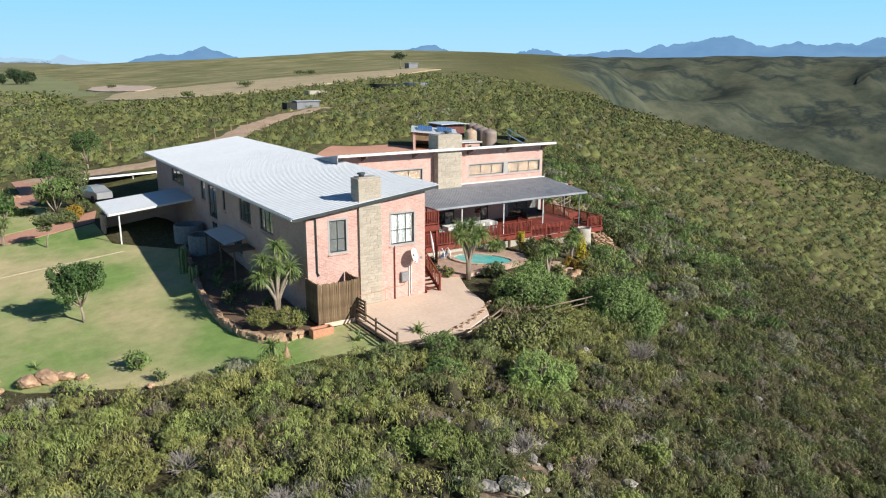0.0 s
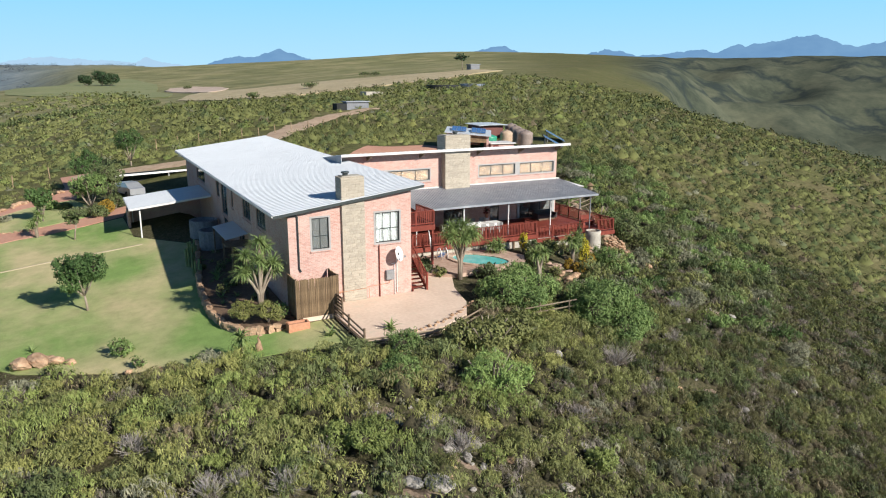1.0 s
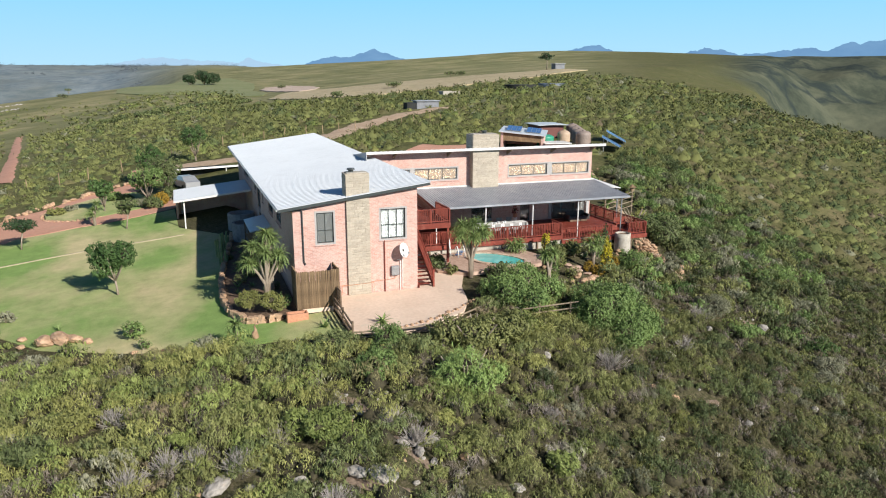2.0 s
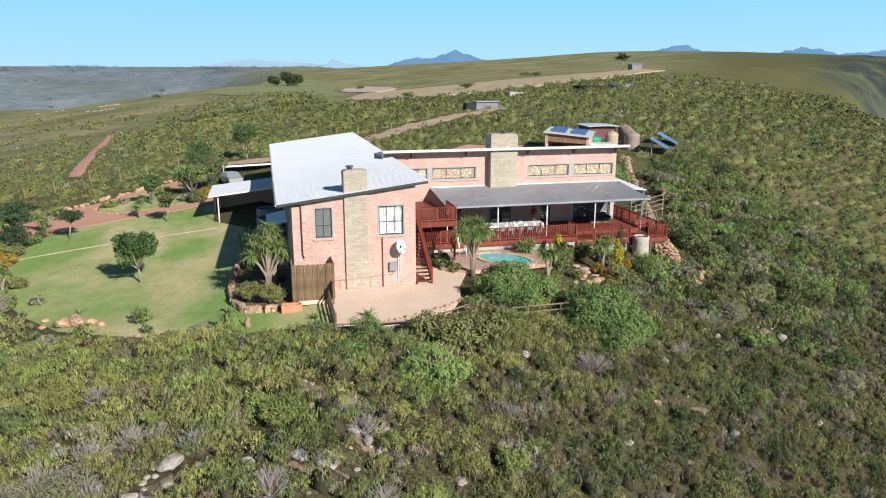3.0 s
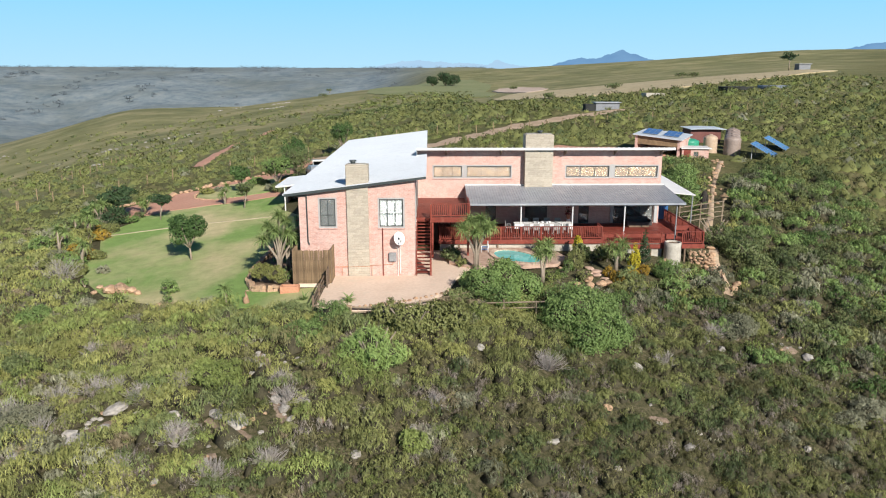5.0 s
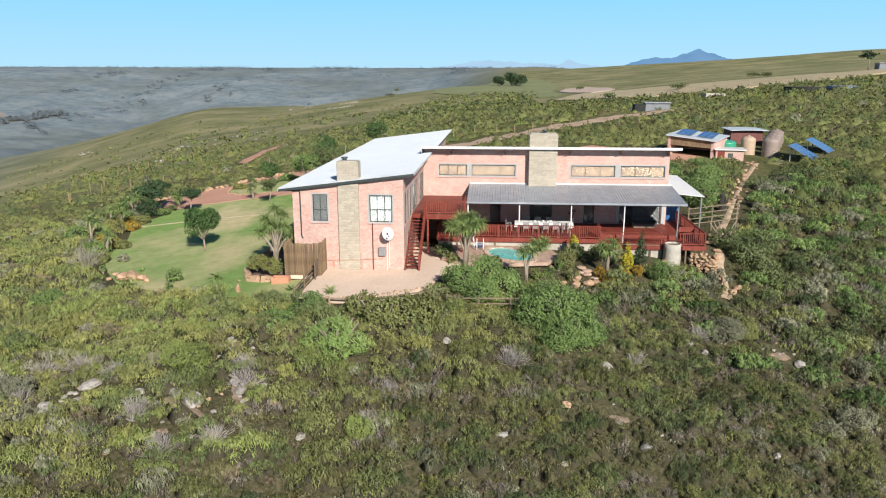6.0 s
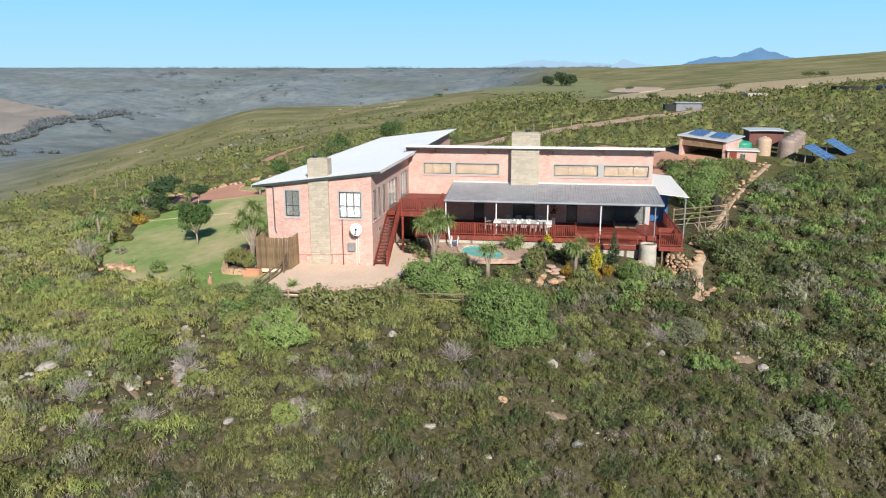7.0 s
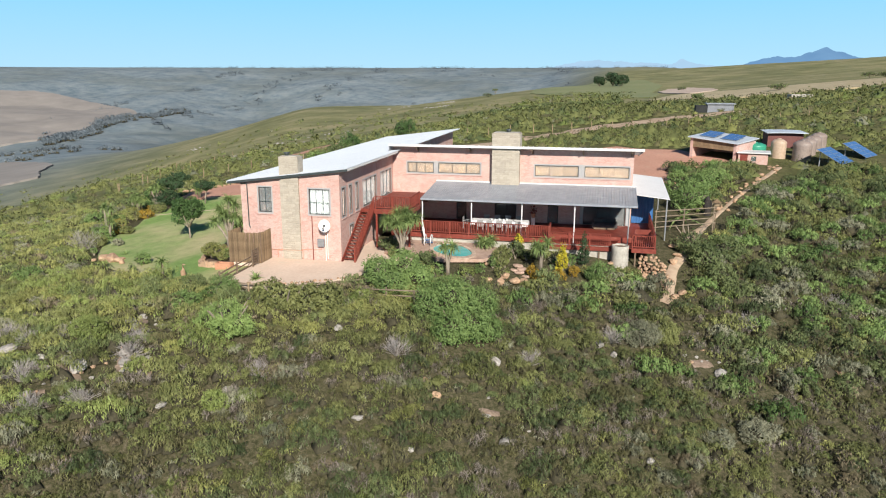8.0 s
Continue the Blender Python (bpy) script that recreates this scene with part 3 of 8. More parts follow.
def roof_sheet(name, x0, x1, y0, y1, zf, thick, mat_, pitch, along, label=""):
    """A ribbed metal roof sheet; zf(x, y) is its top; ribs run along 'x' or 'y'."""
    bm = bmesh.new()
    lo, hi = (y0, y1) if along == "x" else (x0, x1)
    n = max(2, int(round((hi - lo) / pitch)))
    prof = []
    for k in range(n):
        t = lo + (hi - lo) * k / n
        st = (hi - lo) / n
        prof += [(t, 0.0), (t + st * 0.62, 0.0), (t + st * 0.72, 0.03), (t + st * 0.90, 0.03)]
    prof.append((hi, 0.0))
    rows = []
    for e in ((x0, x1) if along == "x" else (y0, y1)):
        top, bot = [], []
        for t, h in prof:
            x, y = (e, t) if along == "x" else (t, e)
            top.append(bm.verts.new((x, y, zf(x, y) + h)))
            bot.append(bm.verts.new((x, y, zf(x, y) - thick)))
        rows.append((top, bot))
    (t0, b0), (t1, b1) = rows
    for k in range(len(prof) - 1):
        bm.faces.new((t0[k], t0[k + 1], t1[k + 1], t1[k]))
        bm.faces.new((b0[k], b1[k], b1[k + 1], b0[k + 1]))
        bm.faces.new((t0[k], b0[k], b0[k + 1], t0[k + 1]))
        bm.faces.new((t1[k], t1[k + 1], b1[k + 1], b1[k]))
    bm.faces.new((t0[0], t1[0], b1[0], b0[0]))
    bm.faces.new((t0[-1], b0[-1], b1[-1], t1[-1]))
    bmesh.ops.recalc_face_normals(bm, faces=bm.faces)
    return part(name, bm, mat_, house, label)


za = lambda x, y: 5.70 + (x - 17.6) * 0.124
zb = lambda x, y: 7.42 - (y - 46.9) * 0.14
roof_sheet("roof", 17.6, 27.0, 34.24, 73.75, za, 0.05, ROOF, 0.42, "x", "white painted metal roof sheets")
roof_sheet("roof", 26.15, 47.67, 46.9, 58.2, zb, 0.05, ROOF, 0.42, "y", "white painted metal roof sheets")
# fascias under the roof edges
def rake(x0, y0, z0, x1, y1, z1, w, h, mat_, name="fascia"):
    bm = bmesh.new()
    beam(bm, (x0, y0, z0), (x1, y1, z1), w, h)
    return part(name, bm, mat_, house)


rake(17.62, 34.27, za(17.6, 0) - 0.14, 26.98, 34.27, za(27.0, 0) - 0.14, 0.04, 0.17, FRAME)
rake(26.97, 34.3, za(27, 0) - 0.13, 26.97, 46.85, za(27, 0) - 0.13, 0.04, 0.15, FASCIA)
rake(17.58, 34.3, za(17.6, 0) - 0.10, 17.58, 73.7, za(17.6, 0) - 0.10, 0.10, 0.10, FASCIA, "gutter")
rake(26.15, 46.87, zb(0, 46.9) - 0.09, 47.67, 46.87, zb(0, 46.9) - 0.09, 0.05, 0.20, FASCIA)
rake(47.66, 46.9, zb(0, 46.9) - 0.10, 47.66, 58.2, zb(0, 58.2) - 0.10, 0.04, 0.18, FASCIA)
rake(26.16, 46.9, zb(0, 46.9) - 0.35, 26.16, 52.5, zb(0, 52.5) - 0.30, 0.04, 0.62, ROOF_GREY, "gable_flashing")
# rafter ends under the overhangs
for x in (28.6, 33.2, 38.6, 42.8, 46.7):
    bm = bmesh.new()
    vs = [bm.verts.new((x + dx, y, z)) for dx in (-0.05, 0.05) for y, z in ((46.98, 7.20), (47.82, 7.08), (47.82, 6.72), (47.3, 6.98), (46.98, 7.05))]
    bm.faces.new(vs[:5][::-1]); bm.faces.new(vs[5:])
    for k in range(5):
        bm.faces.new((vs[k], vs[(k + 1) % 5], vs[5 + (k + 1) % 5], vs[5 + k]))
    part("rafter_end", bm, WOODDARK, house)
for y in (35.6, 38.4, 41.2, 44.0, 46.3):
    part("rafter_end", beamed((26.2, y, 6.55), (26.92, y, 6.64), 0.07, 0.14), FASCIA, house)


def unit_block(seed):
    """A split stone face block of unit size with uneven edges."""
    r = random.Random(seed)
    bm = boxed(-0.5, 0.5, -0.5, 0.5, -0.5, 0.5, 0.07)
    for v in bm.verts:
        v.co += Vector((r.uniform(-0.025, 0.025), r.uniform(-0.12, 0.12), r.uniform(-0.03, 0.03)))
    return mesh_of("stone", bm, STONEBLOCK)


BLOCKS = [unit_block(70 + k) for k in range(6)]
lay = random.Random(21)


def stone_face(owner, place, turn, length, z0, z1):
    """Courses of stone blocks over a face that starts at place and runs along turn (0: x, 90: y)."""
    c, s = math.cos(radians(turn)), math.sin(radians(turn))
    z = z0
    while z < z1 - 0.08:
        h = min(lay.uniform(0.13, 0.21), z1 - z)
        u = 0.0
        while u < length - 0.03:
            w = lay.uniform(0.22, 0.52)
            if length - u - w < 0.16:
                w = length - u
            ob = put_part("stone", lay.choice(BLOCKS), owner)
            ob.matrix_local = pose(place[0] + c * (u + w / 2), place[1] + s * (u + w / 2), z + h / 2, rz=turn) @ Matrix.Diagonal((w - 0.009, 0.05 + lay.uniform(-0.010, 0.010), h - 0.009, 1))
            u += w
        z += h


def chimney(x0, x1, y0, y1, z0, z1, cowl, over):
    body = part("chimney", boxed(x0, x1, y0, y1, z0, z1, 0.03), STONE, house, "dressed stone chimney")
    part("chimney_cap", boxed(x0 + 0.12, x1 - 0.12, y0 + 0.12, y1 - 0.12, z1 - 0.01, z1 + 0.05), CONCRETE, body)
    cx, cy = cowl
    bm = bmesh.new()
    bmesh.ops.create_cone(bm, cap_ends=True, segments=12, radius1=0.16, radius2=0.16, depth=0.16, matrix=Matrix.Translation((cx, cy, z1 + 0.12)))
    bmesh.ops.create_cone(bm, cap_ends=True, segments=12, radius1=0.26, radius2=0.22, depth=0.08, matrix=Matrix.Translation((cx, cy, z1 + 0.24)))
    part("cowl", bm, FRAME, body, "dark metal chimney cowl")
    stone_face(body, (x0, y0), 0, x1 - x0, max(z0, 0.02), z1)
    stone_face(body, (x0, y0 + 0.04), 90, y1 - y0 - 0.04, over, z1)
    stone_face(body, (x1, y0 + 0.04), 90, y1 - y0 - 0.04, over, z1)


chimney(21.70, 23.14, 34.46, 35.40, -0.2, 7.54, (22.15, 34.95), 6.2)
chimney(35.20, 37.54, 47.16, 48.60, 4.0, 8.48, (36.5, 47.9), 7.1)


def window(mapping, u0, u1, v0, v1, cols, rows, behind=None, depth=0.10, fw=0.055, sill=True, split=None, surround=True):
    """A glazed opening: frame with glazing bars, a pane each, plaster surround and sill; behind: what hangs inside it."""
    bm = bmesh.new()

    def bar(a0, a1, b0, b1, w0, w1):
        vs = [bm.verts.new(mapping(u, v, w)) for u in (a0, a1) for v in (b0, b1) for w in (w0, w1)]
        for q in ((0, 1, 3, 2), (4, 6, 7, 5), (0, 4, 5, 1), (2, 3, 7, 6), (0, 2, 6, 4), (1, 5, 7, 3)):
            bm.faces.new([vs[k] for k in q])

    def ring(a0, a1, b0, b1, w, d0, d1):
        """A mitred frame inside a0..a1, b0..b1, w wide, from depth d0 to d1."""
        loops = []
        for k, d in ((0.0, d0), (w, d0), (w, d1), (0.0, d1)):
            loops.append([bm.verts.new(mapping(u, v, d)) for u, v in ((a0 + k, b0 + k), (a1 - k, b0 + k), (a1 - k, b1 - k), (a0 + k, b1 - k))])
        for p, q in zip(loops, loops[1:] + loops[:1]):
            for k in range(4):
                bm.faces.new((p[k], p[(k + 1) % 4], q[(k + 1) % 4], q[k]))
        bmesh.ops.recalc_face_normals(bm, faces=bm.faces)

    us = [u0 + (u1 - u0) * k / cols for k in range(cols + 1)]
    vs_ = [v0, *(split or [v0 + (v1 - v0) * k / rows for k in range(1, rows)]), v1]
    ring(u0, u1, v0, v1, fw, depth - 0.03, depth + 0.03)
    frame_ = part("window", bm, FRAME, house, "dark-framed glazed window")
    for u in us[1:-1]:
        bm = bmesh.new()
        bar(u - fw * 0.3, u + fw * 0.3, v0 + fw, v1 - fw, depth - 0.03, depth + 0.03)
        bmesh.ops.recalc_face_normals(bm, faces=bm.faces)
        part("mullion", bm, FRAME, frame_)
    for v in vs_[1:-1]:
        bm = bmesh.new()
        bar(u0 + fw, u1 - fw, v - fw * 0.35, v + fw * 0.35, depth - 0.025, depth + 0.025)
        bmesh.ops.recalc_face_normals(bm, faces=bm.faces)
        part("glazing_bar", bm, FRAME, frame_)
    for a, b in zip(us, us[1:]):
        for c, d in zip(vs_, vs_[1:]):
            bm = bmesh.new()
            q = [mapping(*p, depth) for p in ((a + 0.02, c + 0.02), (b - 0.02, c + 0.02), (b - 0.02, d - 0.02), (a + 0.02, d - 0.02))]
            q2 = [mapping(*p, depth + 0.006) for p in ((a + 0.02, c + 0.02), (b - 0.02, c + 0.02), (b - 0.02, d - 0.02), (a + 0.02, d - 0.02))]
            v1_, v2_ = [bm.verts.new(p) for p in q], [bm.verts.new(p) for p in q2]
            bm.faces.new(v1_); bm.faces.new(v2_[::-1])
            for k in range(4):
                bm.faces.new((v1_[k], v1_[(k + 1) % 4], v2_[(k + 1) % 4], v2_[k]))
            bmesh.ops.recalc_face_normals(bm, faces=bm.faces)
            pane = part("pane", bm, GLASS, frame_)
            pane.visible_shadow = False
    if surround:
        bm = bmesh.new()
        ring(u0 - 0.11, u1 + 0.11, v0 - 0.11, v1 + 0.11, 0.11, -0.012, 0.05)
        part("surround", bm, PLASTER, frame_, "grey plaster surround")
    if sill:
        bm = bmesh.new()
        bar(u0 - 0.14, u1 + 0.14, v0 - 0.17, v0 - 0.111, -0.07, 0.02)
        bmesh.ops.recalc_face_normals(bm, faces=bm.faces)
        part("sill", bm, BRICK, frame_)
    if behind:
        mat_, shape = behind
        bm = bmesh.new()
        n = max(6, int((u1 - u0) / 0.09)) if shape == "curtain" else 1
        for k in range(n):
            a, b = u0 + 0.03 + (u1 - u0 - 0.06) * k / n, u0 + 0.03 + (u1 - u0 - 0.06) * (k + 1) / n
            w0, w1 = (0.20 + 0.03 * (k % 2), 0.20 + 0.03 * ((k + 1) % 2)) if shape == "curtain" else (0.18, 0.18)
            bm.faces.new([bm.verts.new(mapping(*p)) for p in ((a, v0 + 0.03, w0), (b, v0 + 0.03, w1), (b, v1 - 0.03, w1), (a, v1 - 0.03, w0))])
        ob = part("curtain" if shape == "curtain" else "blind", bm, mat_, frame_)
        sol = ob.modifiers.new("thick", "SOLIDIFY")
        sol.thickness = 0.012
    return frame_


front_map = lambda u, v, w: (u, AY0 + w, v)
east_map = lambda u, v, w: (AX1 - w, u, v)
west_map = lambda u, v, w: (AX0 + w, u, v)
b_map = lambda u, v, w: (u, BY0 + w, v)
window(front_map, *FRONT[0], 2, 2, None, split=[4.18])
window(front_map, *FRONT[1], 3, 2, (CURTAIN, "curtain"), split=[4.25])
for q, n in zip(EAST[:5], (1, 1, 1, 3, 3)):
    window(east_map, *q, n, 1, (CURTAIN, "curtain") if q[0] > 39 else None)
window(east_map, *EAST[5], 1, 1)
for q, n, m in zip(WEST, (3, 3, 1, 2, 1, 3, 1, 2), (2, 2, 2, 2, 2, 1, 1, 1)):
    window(west_map, *q, n, m, (CURTAIN, "curtain") if q[0] == 39.95 else None, surround=False)
for (a, b), n in zip(CLER, (3, 3, 3, 3)):
    window(b_map, a, b, 4.88, 5.80, n, 1, (BLIND, "blind"), depth=0.08, fw=0.05)
part("plaster_band", boxed(29.97 + 0.115, 30.37 - 0.115, BY0 - 0.010, BY0 + 0.05, 4.80, 5.95), PLASTER, house)
part("plaster_band", boxed(42.47 + 0.115, 42.95 - 0.115, BY0 - 0.010, BY0 + 0.05, 4.80, 5.95), PLASTER, house)
for q, n in ((BFRONT[4], 1), (BFRONT[6], 1)):
    window(b_map, *q, n, 1, surround=False, sill=False)
window(b_map, *BFRONT[5], 2, 1, surround=False, sill=False)
window(b_map, *BFRONT[7], 3, 1, surround=False, sill=False)
for x in (42.72, 46.50):
    part("door_curtain", boxed(x, x + 0.28, BY0 - 0.12, BY0 - 0.02, 0.9, 2.95, 0.03), CURTAIN, house, "white tied-back curtain")

# veranda roof on its posts
zv = lambda x, y: 3.58 + (y - 42.2) * 0.108
roof_sheet("veranda_roof", 30.2, 47.2, 42.2, 47.82, zv, 0.04, ROOF_GREY, 0.21, "y", "grey corrugated veranda roof")
rake(30.2, 42.17, zv(0, 42.2) - 0.08, 47.2, 42.17, zv(0, 42.2) - 0.08, 0.09, 0.11, ROOF_GREY, "gutter")
rake(30.22, 42.25, zv(0, 42.2) - 0.12, 30.22, 47.8, zv(0, 47.8) - 0.12, 0.05, 0.16, WOODRED)
rake(47.18, 42.25, zv(0, 42.2) - 0.12, 47.18, 47.8, zv(0, 47.8) - 0.12, 0.05, 0.16, WOODRED)
rake(30.2, 47.78, 4.22, 47.2, 47.78, 4.22, 0.06, 0.12, FASCIA, "flashing")
rake(30.3, 42.45, 3.44, 47.1, 42.45, 3.44, 0.09, 0.18, WOODDARK, "beam")
for x in (30.3, 34.35, 38.4, 42.5, 46.6):
    part("post", beamed((x, 42.42, 0.2), (x, 42.42, 3.36), 0.10, sides=10), WHITE if x < 46 else GREYBOX, house, "slim steel veranda post")
# lean-to beside the end wall
bm = bmesh.new()
vs = [bm.verts.new(p) for p in ((46.98, 47.84, 3.60), (49.95, 47.55, 3.33), (49.9, 57.2, 3.80), (46.98, 57.2, 4.10))]
bm.faces.new(vs)
ob = part("lean_to_roof", bm, WHITE, house, "white sheet lean-to roof")
ob.modifiers.new("thick", "SOLIDIFY").thickness = 0.06
for x, y, h in ((49.75, 47.75, 3.34), (49.7, 57.0, 3.78)):
    part("post", beamed((x, y, -0.6), (x, y, h), 0.12, sides=10), GREYBOX, house)
BLUE = surface("blue_tarpaulin", (0.03, 0.10, 0.26), (0.05, 0.16, 0.36), 4.0, 0.8, 0.5, stretch=(3, 3, 0.4))
bm = bmesh.new()
rows_ = [[bm.verts.new((47.1 + 0.13 * k, 51.3 + 0.03 * (k % 2), z)) for k in range(15)] for z in (0.5, 3.25)]
for k in range(14):
    bm.faces.new((rows_[0][k], rows_[0][k + 1], rows_[1][k + 1], rows_[1][k]))
ob = part("side_blind", bm, BLUE, house, "blue canvas side blind")
ob.modifiers.new("thick", "SOLIDIFY").thickness = 0.015

# pipes and fittings on the brickwork
def pipe(pts, r, mat_, name="pipe"):
    bm = bmesh.new()
    for a, b in zip(pts, pts[1:]):
        beam(bm, a, b, 2 * r, sides=8)
    return part(name, bm, mat_, house)


pipe([(17.75, 34.52, 5.50), (19.0, 34.52, 5.52), (19.05, 34.52, 5.45), (19.05, 34.52, 2.4), (19.15, 34.50, 2.2)], 0.04, FRAME, "downpipe")
pipe([(24.05, 34.54, 3.3), (24.05, 34.54, 0.0)], 0.035, WOODRED, "waste_pipe")
pipe([(20.6, 34.53, 0.62), (24.7, 34.53, 0.80), (24.75, 34.53, 1.0)], 0.014, TERRACOTTA)
pipe([(21.3, 34.42, 0.08), (21.3, 34.42, 0.65), (23.3, 34.42, 0.70), (23.3, 34.42, 0.05)], 0.014, TERRACOTTA)
pipe([(24.85, 34.54, 2.0), (25.05, 34.54, 2.0), (25.05, 34.54, 0.0)], 0.022, WHITE)
pipe([(25.2, 34.54, 2.3), (25.2, 34.54, 0.15)], 0.022, WHITE)

dish = thing("satellite_dish", "white satellite dish on a bracket on the brick wall", "satellite dish", (25.2, 34.5, 2.4))
bm = bmesh.new()
rows = []
m = look((25.2, 34.06, 2.7), (25.2 - 0.6, 34.06 + 0.8, 2.7 - 0.30)).to_4x4()
for i in range(6):
    r_ = 0.43 * i / 5
    rows.append([bm.verts.new(m @ Vector((r_ * math.cos(2 * math.pi * k / 28), 1.08 * r_ * math.sin(2 * math.pi * k / 28), -0.12 + 0.45 * r_ * r_))) for k in range(28)])
for a, b in zip(rows[1:], rows[2:]):
    for k in range(28):
        bm.faces.new((a[k], a[(k + 1) % 28], b[(k + 1) % 28], b[k]))
bm.faces.new(rows[1])
ob = part("reflector", bm, WHITE, dish, smooth=True)
ob.modifiers.new("thick", "SOLIDIFY").thickness = 0.02
bm = bmesh.new()
beam(bm, (25.2, 34.58, 2.35), (25.2, 34.3, 2.35), 0.05, sides=8)
beam(bm, (25.2, 34.3, 2.33), (25.2, 34.14, 2.66), 0.05, sides=8)
part("bracket", bm, STEEL, dish)
bm = bmesh.new()
beam(bm, (25.2, 34.1, 2.25), (25.3, 33.55, 2.62), 0.025, sides=6)
box(bm, 25.25, 25.35, 33.48, 33.6, 2.58, 2.70)
part("feed_arm", bm, STEEL, dish)
box_ = thing("meter_box", "grey enamelled meter box fixed to the brick wall", "meter box", (24.7, 34.5, 1.3))
part("case", boxed(24.45, 24.95, 34.40, 34.60, 1.02, 1.62, 0.015), GREYBOX, box_)
part("lid", boxed(24.48, 24.92, 34.385, 34.401, 1.06, 1.58, 0.004), STEEL, box_)

# ---------------------------------------------------------------- deck, stairs, balcony
deck = thing("timber_deck", "red-stained timber deck with railings round the veranda", "deck", (37.0, 44.0, 0.0))
BALUSTER = mesh_of("baluster", boxed(-0.022, 0.022, -0.022, 0.022, 0.0, 0.80), WOODRED)


def decking(x0, x1, y0, y1, z, owner, along="x", w=0.14):
    """Boards side by side with gaps, each slightly out of level, joined into one floor."""
    bm, rnd = bmesh.new(), random.Random(x0 * 7 + y0)
    lo, hi = (y0, y1) if along == "x" else (x0, x1)
    n = int((hi - lo) / w)
    st = (hi - lo) / n
    for k in range(n):
        a, dz = lo + k * st, rnd.uniform(-0.004, 0.004)
        if along == "x":
            box(bm, x0, x1, a + 0.004, a + st - 0.004, z - 0.04 + dz, z + dz)
        else:
            box(bm, a + 0.004, a + st - 0.004, y0, y1, z - 0.04 + dz, z + dz)
    return tagged(part("decking", bm, WOODRED, owner), kind="stuff")


def railing(p, q, z, owner, h=1.0, step=0.14):
    p, q = Vector((*p, z)), Vector((*q, z))
    d, n = (q - p).normalized(), max(1, int((q - p).length / step))
    up = Vector((0, 0, 1))
    part("top_rail", beamed(p + up * h, q + up * h, 0.11, 0.045), WOODRED, owner)
    part("bottom_rail", beamed(p + up * 0.12, q + up * 0.12, 0.05, 0.06), WOODRED, owner)
    m = max(1, round((q - p).length / 1.6))
    for k in range(m + 1):
        c = p + (q - p) * k / m
        part("rail_post", boxed(c.x - 0.045, c.x + 0.045, c.y - 0.045, c.y + 0.045, z - 0.25, z + h - 0.024), WOODRED, owner)
    for k in range(1, n):
        c = p + (q - p) * k / n
        ob = put_part("baluster", BALUSTER, owner)
        ob.location = (c.x, c.y, z + 0.15)
        ob.scale = (1, 1, (h - 0.17) / 0.80)


decking(27.9, 40.62, 41.62, 47.80, 0.85, deck)
decking(40.625, 46.93, 43.42, 47.80, 0.85, deck)
decking(40.625, 48.66, 41.62, 43.36, 0.42, deck)
decking(46.96, 48.66, 43.37, 54.0, 0.42, deck, "x")
part("fascia_board", boxed(27.9, 40.62, 41.56, 41.61, 0.52, 0.86, 0.006), WOODRED, deck)
part("fascia_board", boxed(40.63, 45.6, 41.56, 41.61, 0.10, 0.43, 0.006), WOODRED, deck)
part("fascia_board", boxed(46.9, 48.7, 41.56, 41.61, 0.10, 0.43, 0.006), WOODRED, deck)
part("fascia_board", boxed(48.67, 48.72, 41.62, 54.0, 0.10, 0.43, 0.006), WOODRED, deck)
part("step", boxed(40.66, 46.94, 43.37, 43.415, 0.38, 0.86), WOODRED, deck)
part("step", boxed(41.5, 46.0, 43.05, 43.36, 0.60, 0.64), WOODRED, deck)
part("base_wall", boxed(28.0, 45.4, 41.75, 41.95, -0.6, 0.515), CONCRETE, deck, "plain concrete wall below the deck")
for x in (29.5, 32.5, 35.5, 38.5, 41.5, 44.5, 47.2, 48.5):
    part("stump", boxed(x - 0.06, x + 0.06, 41.62, 41.745, -1.4, 0.51 if x < 40 else 0.09), WOODDARK, deck)
railing((28.0, 41.66), (40.6, 41.66), 0.86, deck)
railing((28.0, 41.75), (28.0, 46.2), 0.86, deck)
railing((40.7, 41.66), (45.3, 41.66), 0.43, deck)
railing((46.95, 41.70), (48.6, 41.70), 0.43, deck)
railing((48.6, 41.85), (48.6, 53.9), 0.43, deck)
railing((40.62, 41.8), (40.62, 43.3), 0.86, deck, 0.95)

balcony = thing("balcony", "red-stained timber balcony on posts beside the house", "balcony", (28.5, 43.0, 0.0))
decking(26.24, 30.16, 39.2, 47.80, 3.10, balcony)
part("fascia_board", boxed(26.24, 30.2, 39.13, 39.19, 2.74, 3.11, 0.006), WOODRED, balcony)
part("fascia_board", boxed(30.165, 30.215, 39.2, 42.1, 2.74, 3.11, 0.006), WOODRED, balcony)
part("joist", boxed(26.3, 30.1, 42.0, 42.1, 2.80, 3.05), WOODDARK, balcony)
part("joist", boxed(26.3, 30.1, 45.0, 45.1, 2.80, 3.05), WOODDARK, balcony)
for x, y in ((27.42, 39.3), (30.05, 39.3)):
    part("post", boxed(x - 0.07, x + 0.07, y - 0.07, y + 0.07, 0.0, 2.735), WOODRED, balcony)
railing((27.35, 39.24), (30.14, 39.24), 3.11, balcony)
railing((30.14, 39.36), (30.14, 42.1), 3.11, balcony)
# added dark panel, in place of the deep shade under the balcony
part("screen_wall", boxed(26.26, 27.9, 44.4, 44.5, 0.0, 2.74), DARKINNER, balcony, "dark panel added as shade below the balcony")
bm = bmesh.new()
for k in range(5):
    beam(bm, (28.3 + 0.3 * k, 44.35, 0.9), (28.3 + 0.3 * k, 44.35, 1.9), 0.06, sides=6)
